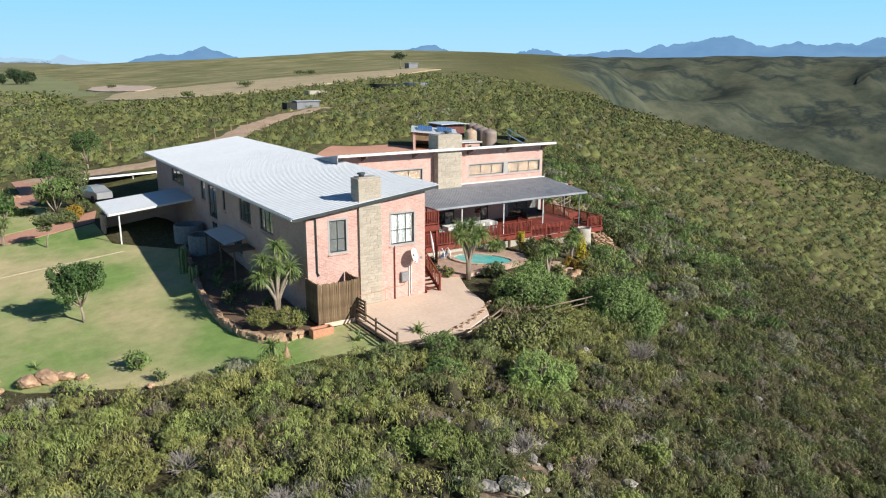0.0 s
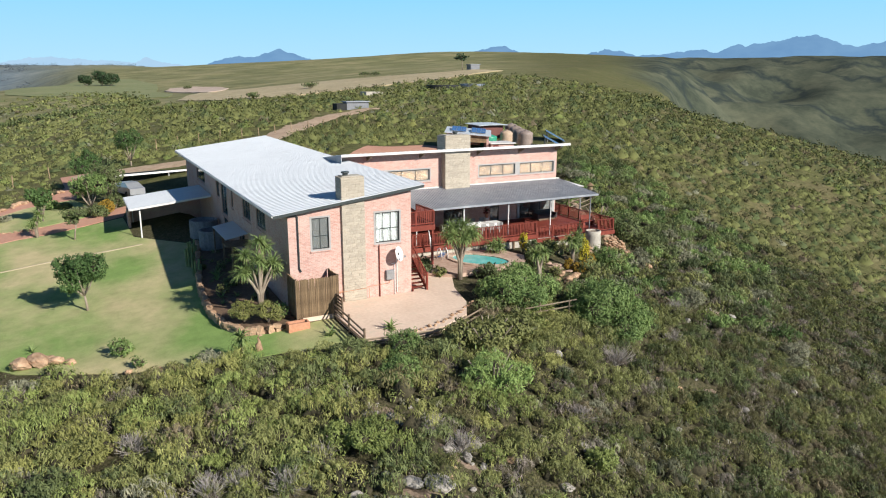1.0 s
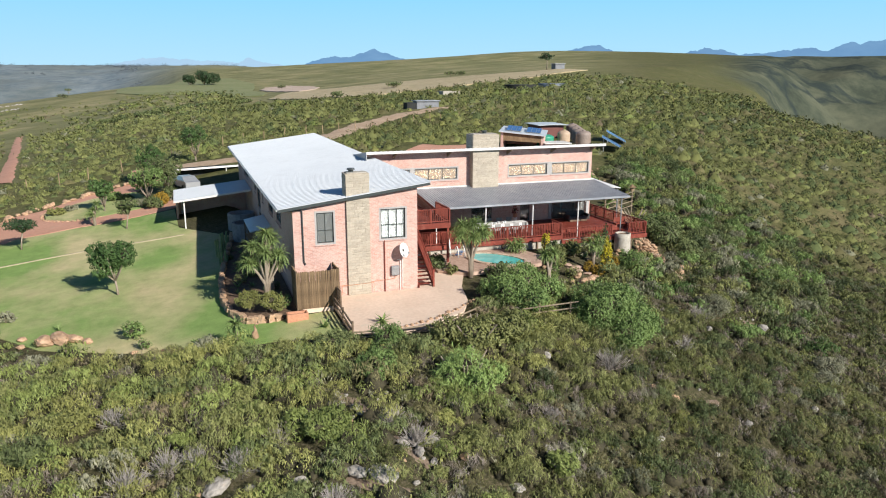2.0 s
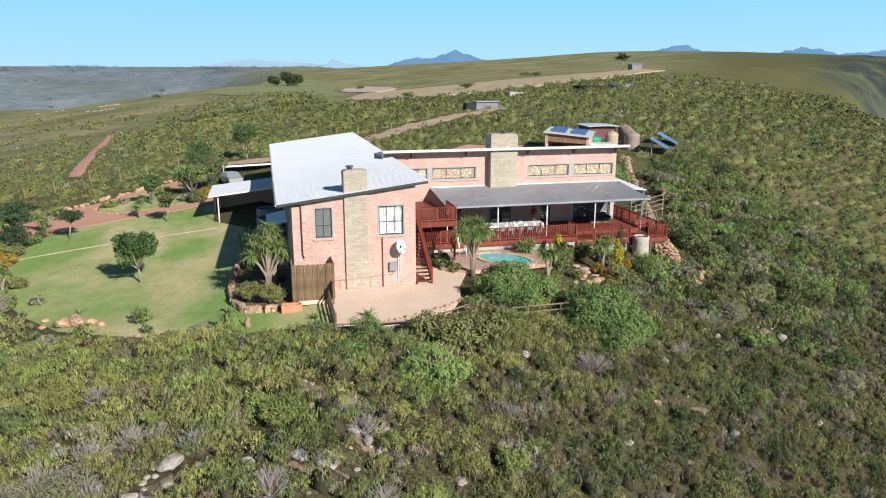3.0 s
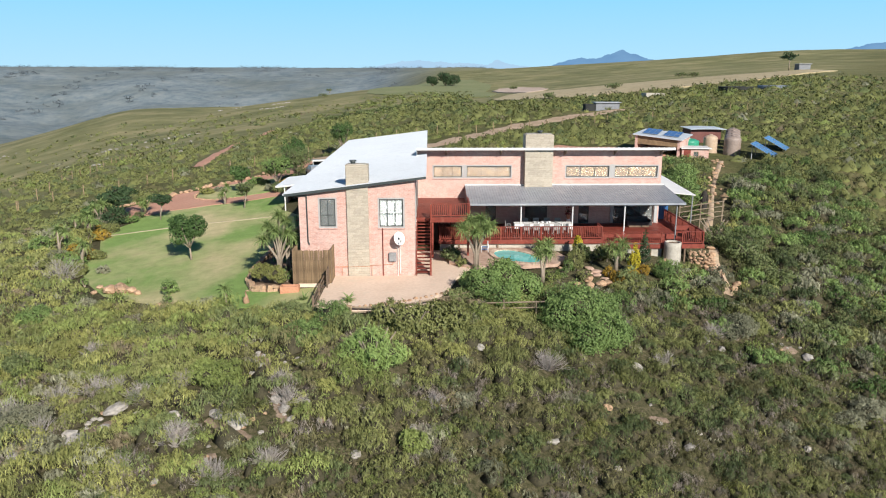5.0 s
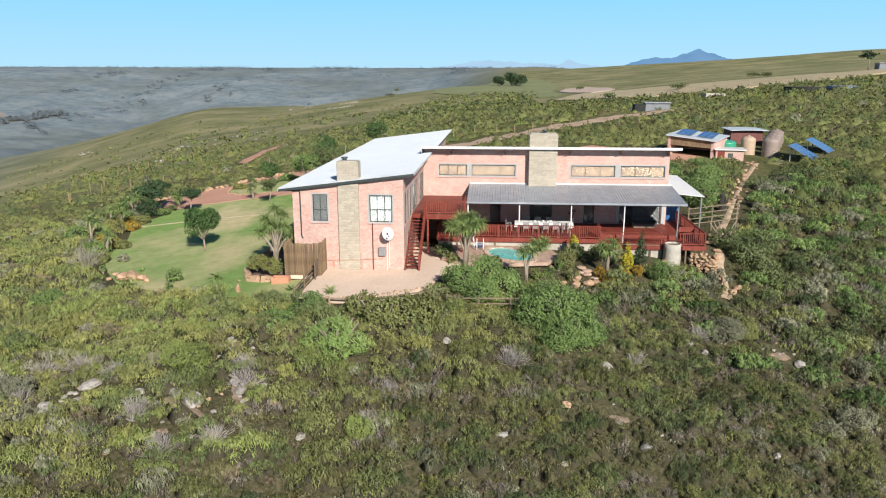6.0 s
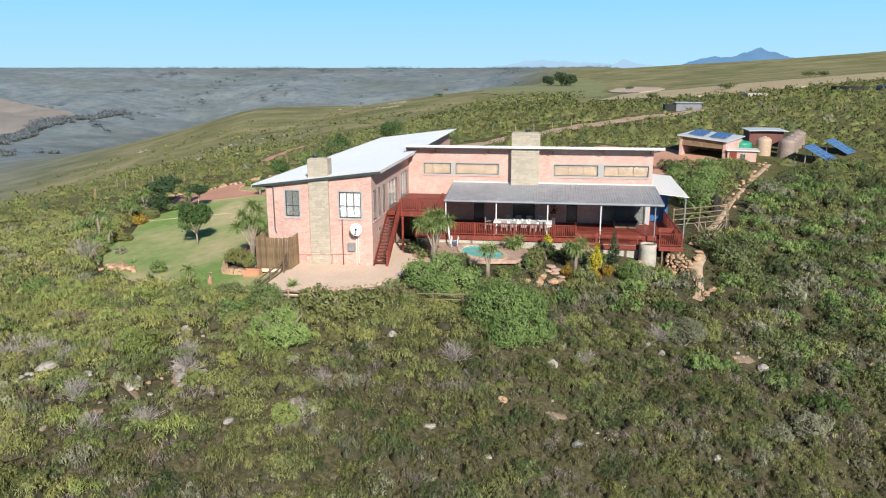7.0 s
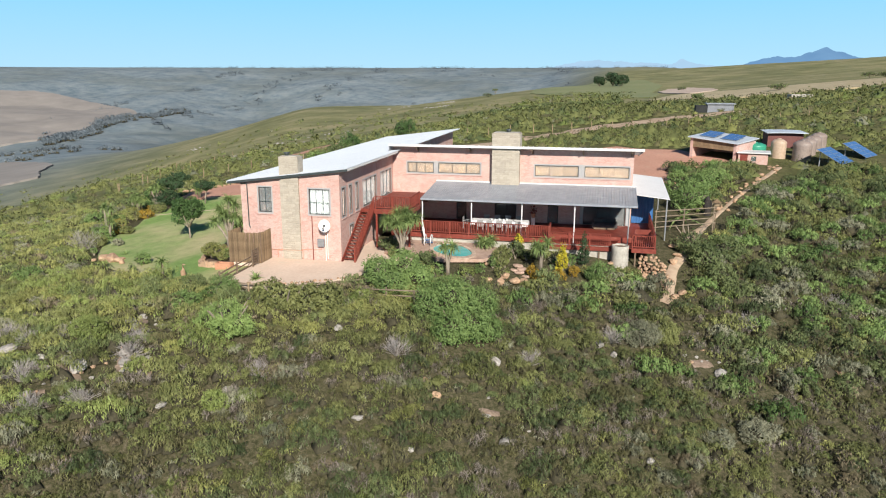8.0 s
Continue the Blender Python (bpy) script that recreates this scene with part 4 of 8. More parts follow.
part("screen_bars", bm, WOODRED, balcony)

stair = thing("staircase", "open red timber staircase up to the balcony", "stairs", (26.8, 36.5, 0.0))
N = 16
TREAD = mesh_of("tread", boxed(-0.46, 0.46, -0.14, 0.14, -0.04, 0.0, 0.006), WOODRED)
for k in range(N):
    ob = put_part("tread", TREAD, stair)
    ob.location = (26.78, 34.75 + 4.35 * (k + 0.5) / N, 3.1 * (k + 1) / (N + 1))
for x in (26.28, 27.27):
    part("stringer", beamed((x, 34.5, 0.02), (x, 39.15, 3.02), 0.06, 0.26), WOODRED, stair)
part("handrail", beamed((27.27, 34.55, 1.05), (27.27, 39.15, 4.06), 0.07, 0.06), WOODRED, stair)
for k in range(0, 26):
    t = (k + 0.5) / 26
    ob = put_part("baluster", BALUSTER, stair)
    ob.location = (27.27, 34.55 + 4.6 * t, 0.16 + 3.0 * t)
    ob.scale = (1, 1, 1.08)
part("newel_post", boxed(27.21, 27.33, 34.45, 34.57, 0.0, 1.15, 0.01), WOODRED, stair)

# ---------------------------------------------------------------- furniture on the veranda
CLOTH = surface("white_tablecloth", (0.66, 0.66, 0.65), (0.78, 0.78, 0.77), 5.0, 0.9, 0.8, 0, 0.2)
WICKER = surface("grey_wicker", (0.24, 0.24, 0.235), (0.36, 0.355, 0.345), 16.0, 2.0, 0.85, 0, 0.5)
table = thing("dining_table", "long dining table under a white cloth on the veranda", "table", (36.4, 44.3, 0.86))
part("tabletop", boxed(34.1, 38.7, 43.85, 44.75, 1.56, 1.60, 0.008), WOODDARK, table)
for x in (34.25, 38.55):
    for y in (43.95, 44.65):
        part("leg", boxed(x - 0.04, x + 0.04, y - 0.04, y + 0.04, 0.86, 1.559), WOODDARK, table)
bm = bmesh.new()
n = 64
ring = []
for k in range(n):
    t = k / n * 2 * (4.7 + 1.0)
    if t < 4.7: p = (34.05 + t, 43.80)
    elif t < 5.7: p = (38.75, 43.80 + t - 4.7)
    elif t < 10.4: p = (38.75 - (t - 5.7), 44.80)
    else: p = (34.05, 44.80 - (t - 10.4))
    ring.append(p)
top_ = [bm.verts.new((x, y, 1.612)) for x, y in ring]
hem = [bm.verts.new((36.4 + (x - 36.4) * 1.012, 44.3 + (y - 44.3) * (1.06 + 0.03 * (k % 2)), 1.26 + 0.02 * math.sin(k * 1.7))) for k, (x, y) in enumerate(ring)]
bm.faces.new(top_)
for k in range(n):
    bm.faces.new((top_[k], hem[k], hem[(k + 1) % n], top_[(k + 1) % n]))
bmesh.ops.recalc_face_normals(bm, faces=bm.faces)
lone("tablecloth", bm, CLOTH, "white cloth spread over the long veranda table", "tablecloth")

chair = thing("dining_chair", "pale grey wicker dining chair at the veranda table", "chair", group="chairs round the veranda table")
part("seat", boxed(-0.25, 0.25, -0.25, 0.25, 0.38, 0.46, 0.02), WICKER, chair)
part("backrest", boxed(-0.25, 0.25, -0.29, -0.24, 0.44, 0.95, 0.015), WICKER, chair)
for x in (-0.22, 0.22):
    for y in (-0.23, 0.22):
        part("leg", boxed(x - 0.022, x + 0.022, y - 0.022, y + 0.022, 0.0, 0.379), WICKER, chair)
    part("armrest", boxed(x - 0.03, x + 0.03, -0.24, 0.2, 0.62, 0.66, 0.01), WICKER, chair)
chair.matrix_basis = pose(34.95, 43.35, 0.86)
for k in range(1, 5):
    copy_thing(chair, pose(34.95 + 0.78 * k, 43.35 + 0.03 * (k % 2), 0.86, rz=(-4, 3, 5, -3)[k - 1]))
for k in range(4):
    copy_thing(chair, pose(35.1 + 0.9 * k, 45.25, 0.86, rz=180))
copy_thing(chair, pose(33.6, 44.3, 0.86, rz=-90))
GLASSWARE = surface("pale_glassware", (0.55, 0.57, 0.58), (0.75, 0.77, 0.78), 6, 1, 0.2)
bottle = thing("table_bowl", "small pale dish on the veranda table", "tableware", group="tableware on the veranda table")
bm = bmesh.new()
bmesh.ops.create_cone(bm, cap_ends=True, segments=12, radius1=0.06, radius2=0.11, depth=0.12, matrix=Matrix.Translation((0, 0, 0.06)))
part("bowl", bm, GLASSWARE, bottle)
bottle.matrix_basis = pose(35.7, 44.3, 1.614)
for x, y in ((36.0, 44.2), (36.35, 44.4), (36.7, 44.25), (36.95, 44.45)):
    copy_thing(bottle, pose(x, y, 1.614))

# vase of red flowers on a stand by the wall
vase = thing("flower_stand", "pot of dark red flowers on a stand against the veranda wall", "plant", (38.9, 46.6, 0.86))
part("stand", boxed(38.75, 39.05, 46.45, 46.75, 0.86, 1.5, 0.02), WHITE, vase)
bm = bmesh.new()
bmesh.ops.create_cone(bm, cap_ends=True, segments=14, radius1=0.12, radius2=0.19, depth=0.34, matrix=Matrix.Translation((38.9, 46.6, 1.67)))
part("pot", bm, TERRACOTTA, vase)

sofa_mat = surface("dark_cushion", (0.05, 0.045, 0.045), (0.09, 0.08, 0.075), 5, 0.8, 0.9)
sofa = thing("veranda_sofa", "dark low sofa on the veranda", "sofa", (44.8, 46.4, 0.86))
part("seat", boxed(43.9, 45.7, 46.0, 46.8, 1.0, 1.28, 0.05), sofa_mat, sofa)
part("backrest", boxed(43.9, 45.7, 46.75, 46.98, 1.2, 1.65, 0.05), sofa_mat, sofa)
for x in (43.8, 45.7):
    part("armrest", boxed(x - 0.02, x + 0.16, 46.0, 46.95, 1.0, 1.45, 0.03), sofa_mat, sofa)
part("base", boxed(43.95, 45.65, 46.05, 46.9, 0.862, 0.999), WOODDARK, sofa)
bench = thing("garden_bench", "red-stained timber bench by the deck rail", "bench", (47.9, 44.0, 0.43))
part("seat", boxed(47.2, 48.4, 43.9, 44.35, 0.84, 0.89, 0.008), WOODRED, bench)
part("backrest", boxed(47.2, 48.4, 44.34, 44.39, 0.95, 1.35, 0.008), WOODRED, bench)
for x in (47.28, 48.32):
    part("leg", boxed(x - 0.04, x + 0.04, 43.92, 44.385, 0.43, 0.839), WOODRED, bench)

# ---------------------------------------------------------------- patio, pool and its terrace
sheet("patio", [(20.45, 32.7), (20.45, 28.3), (22.5, 27.7), (25.0, 27.9), (27.2, 29.2), (28.3, 31.2), (29.0, 34.0), (30.5, 37.3), (30.3, 41.7), (26.2, 41.7), (26.2, 34.55), (18.6, 34.55), (18.6, 32.7)], PATIO, "sandy paved patio at the foot of the house", "patio", 0.0, flat=0.0)
PX, PY, PZ = 33.6, 38.7, 0.22


def pool_edge(t, k=1.0):
    r_ = 1.0 + 0.06 * math.sin(2 * t + 0.6) + 0.04 * math.sin(3 * t)
    u, v = 2.1 * k * r_ * math.cos(t), 1.35 * k * r_ * math.sin(t)
    return PX + 0.5 * u + 0.866 * v, PY - 0.866 * u + 0.5 * v


terrace = [(28.6, 37.4), (30.2, 36.2), (33.4, 36.2), (36.3, 36.8), (37.4, 38.6), (36.8, 40.6), (35.0, 41.7), (28.6, 41.7)]
sheet("pool_terrace", terrace, SLATE, "red flagstone terrace round the pool", "terrace", 0.0, flat=PZ - 0.03)
pool = thing("swimming_pool", "small kidney-shaped turquoise swimming pool", "pool", (PX, PY, PZ))
bm = bmesh.new()
bm.faces.new([bm.verts.new((*pool_edge(2 * math.pi * k / 48), PZ + 0.012)) for k in range(48)])
part("water", bm, WATER, pool, "clear turquoise pool water")
COPING = surface("pale_coping_stone", (0.46, 0.33, 0.24), (0.62, 0.49, 0.38), 5, 1, 0.8, 0, 0.3, each=0.15)
for k in range(26):
    bm = bmesh.new()
    a, b = 2 * math.pi * (k + 0.04) / 26, 2 * math.pi * (k + 0.96) / 26
    q = [(*pool_edge(a, 0.99), 0), (*pool_edge(b, 0.99), 0), (*pool_edge(b, 1.2), 0), (*pool_edge(a, 1.2), 0)]
    lo = [bm.verts.new((x, y, PZ - 0.02)) for x, y, _ in q]
    hi = [bm.verts.new((x, y, PZ + 0.07 + 0.006 * (k % 3))) for x, y, _ in q]
    bm.faces.new(hi); bm.faces.new(lo[::-1])
    for i in range(4):
        bm.faces.new((lo[i], lo[(i + 1) % 4], hi[(i + 1) % 4], hi[i]))
    bmesh.ops.recalc_face_normals(bm, faces=bm.faces)
    part("coping_stone", bm, COPING, pool)
ladder = thing("pool_steps", "white pool ladder with blue treads", "pool ladder", (31.3, 40.3, PZ))
for x in (31.1, 31.6):
    bm = bmesh.new()
    tube(bm, [(x, 40.6, PZ - 0.02), (x, 40.5, PZ + 0.7), (x, 40.2, PZ + 0.85), (x, 39.9, PZ + 0.6), (x, 39.85, PZ + 0.05)], [0.035] * 5, 8)
    part("rail", bm, WHITE, ladder, smooth=True)
for k in range(3):
    part("tread", boxed(31.1, 31.6, 40.45 - 0.2 * k, 40.6 - 0.2 * k, PZ + 0.12 + 0.16 * k, PZ + 0.16 + 0.16 * k), BLUE, ladder)
umbrella = thing("folded_umbrella", "folded white parasol leaning by the pool", "parasol", (30.9, 40.9, PZ))
bm = bmesh.new()
tube(bm, [(30.9, 40.9, PZ), (30.75, 40.95, PZ + 1.1), (30.6, 41.0, PZ + 2.1)], [0.03, 0.09, 0.02], 8)
part("canopy", bm, CLOTH, umbrella)
part("base", boxed(30.7, 31.1, 40.7, 41.1, PZ - 0.03, PZ + 0.06, 0.02), CONCRETE, umbrella)

# concrete drum at the corner of the deck
drum = thing("planter_drum", "rough pale concrete drum planter at the deck corner", "planter", (46.05, 41.3, 0.0))
bm = bmesh.new()
prof = [(0.62, -1.4), (0.66, -0.4), (0.63, 0.3), (0.64, 0.72), (0.54, 0.74), (0.52, 0.55)]
rings = [[bm.verts.new((46.05 + r_ * math.cos(2 * math.pi * k / 20) * (1 + 0.02 * math.sin(5 * k)), 41.2 + r_ * math.sin(2 * math.pi * k / 20), z)) for k in range(20)] for r_, z in prof]
for a, b in zip(rings, rings[1:]):
    for k in range(20):
        bm.faces.new((a[k], a[(k + 1) % 20], b[(k + 1) % 20], b[k]))
part("body", bm, CONCRETE, drum, smooth=True)
bm = bmesh.new()
bm.faces.new([bm.verts.new((46.05 + 0.53 * math.cos(2 * math.pi * k / 20), 41.2 + 0.53 * math.sin(2 * math.pi * k / 20), 0.6)) for k in range(20)])
part("soil", bm, SOIL, drum)

# reed screen yard at the corner of the house
screen = thing("reed_screen", "brown reed screen enclosing a small yard by the wall", "screen", (19.5, 33.5, 0.0))
SLAT = mesh_of("reed_panel", boxed(-0.031, 0.031, -0.022, 0.022, 0.0, 2.25, 0.01), REED)
rnd = random.Random(4)


def reeds(p, q):
    n = int((Vector(q) - Vector(p)).length / 0.058)
    for k in range(n + 1):
        c = Vector(p) + (Vector(q) - Vector(p)) * k / n
        ob = put_part("reed", SLAT, screen)
        ob.location, ob.scale = (c.x, c.y, -0.02), (1, 1, rnd.uniform(0.985, 1.015))
        ob.rotation_euler = (rnd.uniform(-0.008, 0.008), rnd.uniform(-0.008, 0.008), rnd.uniform(-0.3, 0.3))


reeds((18.3, 32.75, 0), (20.75, 32.75, 0))
reeds((20.75, 32.9, 0), (20.75, 34.45, 0))
reeds((18.3, 32.9, 0), (18.3, 34.45, 0))
for x in (18.3, 20.75):
    part("corner_post", beamed((x, 32.8, -0.1), (x, 32.8, 2.3), 0.12, sides=8), WOODDARK, screen)
# terracotta trough
trough = thing("planter_trough", "terracotta brick planter trough on the lawn edge", "planter", (18.2, 32.2, -0.3))
bm = bmesh.new()
x0, x1, y0, y1 = 17.55, 18.75, 31.85, 32.45
for q in ((x0, x1, y0, y0 + 0.1), (x0, x1, y1 - 0.1, y1), (x0, x0 + 0.1, y0 + 0.101, y1 - 0.101), (x1 - 0.1, x1, y0 + 0.101, y1 - 0.101)):
    box(bm, *q, -0.6, 0.05, 0.01)
part("trough", bm, TERRACOTTA, trough)
part("soil", boxed(x0 + 0.1, x1 - 0.1, y0 + 0.1, y1 - 0.1, -0.6, -0.08), SOIL, trough)

# ---------------------------------------------------------------- west side of the house
canopy = thing("side_canopy", "white sheet canopy on a steel post beside the house", "canopy", (15.0, 62.0, -1.2))
bm = bmesh.new()
for k in range(16):
    y = 59.0 + 0.405 * k
    for a, b, h0, h1 in ((y, y + 0.25, 0, 0), (y + 0.25, y + 0.30, 0, 0.03), (y + 0.30, y + 0.37, 0.03, 0.03), (y + 0.37, y + 0.405, 0.03, 0)):
        bm.faces.new([bm.verts.new(p) for p in ((11.8, a, 2.45 + h0), (18.44, a, 3.15 + h0), (18.44, b, 3.15 + h1), (11.8, b, 2.45 + h1))])
bmesh.ops.remove_doubles(bm, verts=bm.verts, dist=0.001)
part("roof_sheet", bm, ROOF, canopy).modifiers.new("thick", "SOLIDIFY").thickness = 0.04
part("fascia", beamed((11.82, 58.97, 2.36), (18.4, 58.97, 3.06), 0.05, 0.16), FASCIA, canopy)
part("fascia", beamed((11.77, 58.97, 2.36), (11.77, 65.5, 2.36), 0.05, 0.16), FASCIA, canopy)
part("post", beamed((12.6, 59.3, -1.3), (12.6, 59.3, 2.3), 0.12, sides=10), WHITE, canopy)
part("post", beamed((12.4, 65.2, -1.3), (12.4, 65.2, 2.3), 0.12, sides=10), WHITE, canopy)
part("low_wall", boxed(11.9, 12.1, 63.4, 65.15, -1.5, 1.6), BRICK, canopy, "shaded brick side wall")
part("low_wall", boxed(12.11, 18.4, 65.2, 65.4, -1.5, 2.4), BRICK, canopy)

shade = thing("shade_port", "dark shade-net carport with a white front beam", "carport", (15.0, 85.0, -0.5))
part("beam", beamed((11.9, 81.0, 2.45), (20.5, 82.9, 2.5), 0.14, 0.20), WHITE, shade)
for p in ((12.05, 81.05), (17.75, 82.3), (20.35, 82.87)):
    part("post", beamed((*p, -0.8), (*p, 2.3), 0.10, sides=8), WHITE, shade)
NET = surface("dark_shade_net", (0.02, 0.022, 0.022), (0.04, 0.042, 0.04), 6, 1, 0.95)
bm = bmesh.new()
vs = [bm.verts.new(p) for p in ((11.9, 81.1, 2.38), (20.5, 83.0, 2.43), (19.6, 87.4, 2.2), (11.0, 85.5, 2.1))]
bm.faces.new(vs)
vs = [bm.verts.new(p) for p in ((11.8, 82.2, -0.8), (20.4, 84.1, -0.8), (20.4, 84.1, 2.34), (11.8, 82.2, 2.28))]
bm.faces.new(vs)
part("net", bm, NET, shade, "dark shade net").modifiers.new("thick", "SOLIDIFY").thickness = 0.02

pickup = thing("parked_car", "silver car parked beside the shade net", "car", (13.0, 76.6, -0.6))
PAINT = surface("silver_car_paint", (0.42, 0.44, 0.46), (0.48, 0.50, 0.52), 3, 1, 0.3, 0.5, 0.02)
TYRE = surface("tyre_rubber", (0.02, 0.02, 0.02), (0.035, 0.035, 0.035), 9, 1, 0.9)
bm = bmesh.new()
prof = [(-2.1, 0.35), (-2.15, 0.75), (-1.9, 0.95), (-1.2, 1.0), (-0.6, 1.45), (0.9, 1.48), (1.7, 1.05), (2.1, 0.95), (2.15, 0.35)]
l = [bm.verts.new((x, -0.8 + (0.12 if z > 1.2 else 0), z)) for x, z in prof]
r_ = [bm.verts.new((x, 0.8 - (0.12 if z > 1.2 else 0), z)) for x, z in prof]
bm.faces.new(l); bm.faces.new(r_[::-1])
for k in range(len(prof)):
    j = (k + 1) % len(prof)
    bm.faces.new((l[j], l[k], r_[k], r_[j]))
bmesh.ops.recalc_face_normals(bm, faces=bm.faces)
M = pose(13.0, 76.6, ground_at(13.0, 76.6), rz=-70)
bm.transform(M)
part("body", bm, PAINT, pickup)
for x in (-1.35, 1.35):
    for y in (-0.78, 0.78):
        bm = bmesh.new()
        bmesh.ops.create_cone(bm, cap_ends=True, segments=16, radius1=0.33, radius2=0.33, depth=0.2, matrix=M @ pose(x, y, 0.33, rx=90))
        part("wheel", bm, TYRE, pickup)
for x0, x1, z0, z1 in ((-1.12, -0.62, 1.05, 1.42),):
    bm = bmesh.new()
    vs = [bm.verts.new(M @ Vector(p)) for p in ((-1.17, -0.62, 1.06), (-0.66, -0.58, 1.44), (-0.66, 0.58, 1.44), (-1.17, 0.62, 1.06))]
    bm.faces.new(vs)
    ob = part("windscreen", bm, GLASS, pickup)
    ob.modifiers.new("thick", "SOLIDIFY").thickness = 0.03

# small roofed yard and water tanks in the shade of the west wall
lean = thing("lean_to", "small grey lean-to roof with dark slats by the west wall", "lean-to", (17.2, 48.0, 0))
bm = bmesh.new()
vs = [bm.verts.new(p) for p in ((18.45, 50.2, 2.45), (16.9, 50.2, 2.15), (16.9, 45.2, 2.15), (18.45, 45.2, 2.45))]
bm.faces.new(vs)
part("roof_sheet", bm, ROOF, lean).modifiers.new("thick", "SOLIDIFY").thickness = 0.05
for k in range(6):
    part("slat", boxed(16.6, 18.4, 44.9 - 0.3 * k - 0.05, 44.9 - 0.3 * k + 0.05, 2.0, 2.12), WOODDARK, lean)
for y in (43.3, 46.5, 50.0):
    part("post", boxed(16.92, 17.02, y - 0.05, y + 0.05, -1.4, 2.1), WOODDARK, lean)


WATER_DARK = surface("dark_tank_water", (0.02, 0.03, 0.03), (0.03, 0.04, 0.04), 2, 0.5, 0.1)


CEMENT = surface("old_grey_cement", (0.17, 0.18, 0.20), (0.26, 0.27, 0.29), 5, 0.7, 0.9, 0, 0.3, stain=(0.13, 0.13, 0.13))


def curved_wall(name, cx, cy, r_, a0, a1, z0, z1, label):
    bm = bmesh.new()
    n = 18
    rows = []
    for k in range(n + 1):
        t = radians(a0 + (a1 - a0) * k / n)
        rows.append([bm.verts.new((cx + rr * math.cos(t), cy + rr * math.sin(t), z)) for rr, z in ((r_, z0), (r_, z1), (r_ - 0.2, z1), (r_ - 0.2, z0))])
    for a, b in zip(rows, rows[1:]):
        for k in range(4):
            bm.faces.new((a[k], a[(k + 1) % 4], b[(k + 1) % 4], b[k]))
    bm.faces.new(rows[0]); bm.faces.new(rows[-1][::-1])
    bmesh.ops.recalc_face_normals(bm, faces=bm.faces)
    return lone(name, bm, CEMENT, label, "water tank")


curved_wall("open_tank", 17.25, 51.8, 1.15, 0, 359.9, -1.6, 1.6, "round grey cement water tank beside the house")
curved_wall("open_tank", 17.2, 56.2, 1.15, 0, 359.9, -1.6, 1.6, "round grey cement water tank beside the house")
for y in (51.8, 56.2):
    bm = bmesh.new()
    bmesh.ops.create_cone(bm, cap_ends=True, segments=32, radius1=0.94, radius2=0.94, depth=0.05, matrix=Matrix.Translation((17.22, y, 1.2)))
    lone("tank_water", bm, WATER_DARK, "still dark water in the cement tank", "water")

# raised bed with a dry stone edge
bed_line = [(16.2, 53.5), (15.3, 48.0), (14.6, 42.5), (14.4, 38.0), (14.7, 35.2), (15.5, 33.3), (16.6, 32.7), (17.5, 32.7)]
sheet("flower_bed", bed_line + [(18.3, 32.9), (18.3, 34.4), (18.45, 34.6), (18.45, 53.5)], SOIL, "dark soil of the raised bed along the west wall", "flower bed", 0.18)
stone_wall = thing("bed_edging", "low dry-stone edging round the raised bed", "stone edging", (14.6, 38.0, -0.6))


def rock_mesh(name, seed, mat_, sub=2):
    bm = bmesh.new()
    bmesh.ops.create_icosphere(bm, subdivisions=sub, radius=0.5)
    r = random.Random(seed)
    off = Vector((r.uniform(0, 50), r.uniform(0, 50), r.uniform(0, 50)))
    cuts = [Vector((r.uniform(-1, 1), r.uniform(-1, 1), r.uniform(-0.6, 1))).normalized() for _ in range(13)]
    for v in bm.verts:
        d = v.co.normalized()
        k = 0.5 * (1 + 0.35 * noise.noise(d * 1.6 + off))
        for c in cuts:
            k = min(k, 0.37 / max(0.25, d.dot(c)) if d.dot(c) > 0.25 else k)
        v.co = d * (k + 0.05 * noise.noise(d * 4.5 + off) + 0.025 * noise.noise(d * 11 + off))
    return mesh_of(name, bm, mat_)


def block_stone(seed):
    """A rough split stone: a jittered block with knocked-off corners."""
    r = random.Random(seed)
    bm = bmesh.new()
    box(bm, -0.5, 0.5, -0.5, 0.5, -0.5, 0.5)
    bmesh.ops.bevel(bm, geom=bm.edges[:], offset=0.11, segments=1, affect="EDGES")
    for v in bm.verts:
        v.co += Vector((r.uniform(-0.09, 0.09), r.uniform(-0.09, 0.09), r.uniform(-0.09, 0.09)))
    return mesh_of("stone", bm, ROCK)


STONES = [block_stone(k) for k in range(6)]
rnd = random.Random(11)
pts = [Vector((*p, 0)) for p in bed_line]
for a, b in zip(pts, pts[1:]):
    n = max(2, int((b - a).length / 0.34))
    for k in range(n):
        p = a + (b - a) * (k + rnd.random() * 0.4) / n
        for layer in range(2):
            ob = put_part("stone", rnd.choice(STONES), stone_wall)
            ob.location = (p.x + rnd.uniform(-0.06, 0.06), p.y + rnd.uniform(-0.06, 0.06), float(height(p.x, p.y)) + 0.10 + 0.22 * layer)
            ob.scale = (rnd.uniform(0.30, 0.52), rnd.uniform(0.28, 0.36), rnd.uniform(0.20, 0.29))
            ob.rotation_euler = (rnd.uniform(-0.15, 0.15), rnd.uniform(-0.15, 0.15), math.atan2((b - a).y, (b - a).x) + rnd.uniform(-0.3, 0.3))

# ---------------------------------------------------------------- outbuildings behind
garage = thing("garage", "brick garage with a reed-covered gable and white sheet roof", "garage", (57.5, 85.0, 3.0))
GM = pose(55.2, 85.0, 0.0, rz=-31)
g0 = 2.6


def turned(bm):
    bm.transform(GM)
    return bm


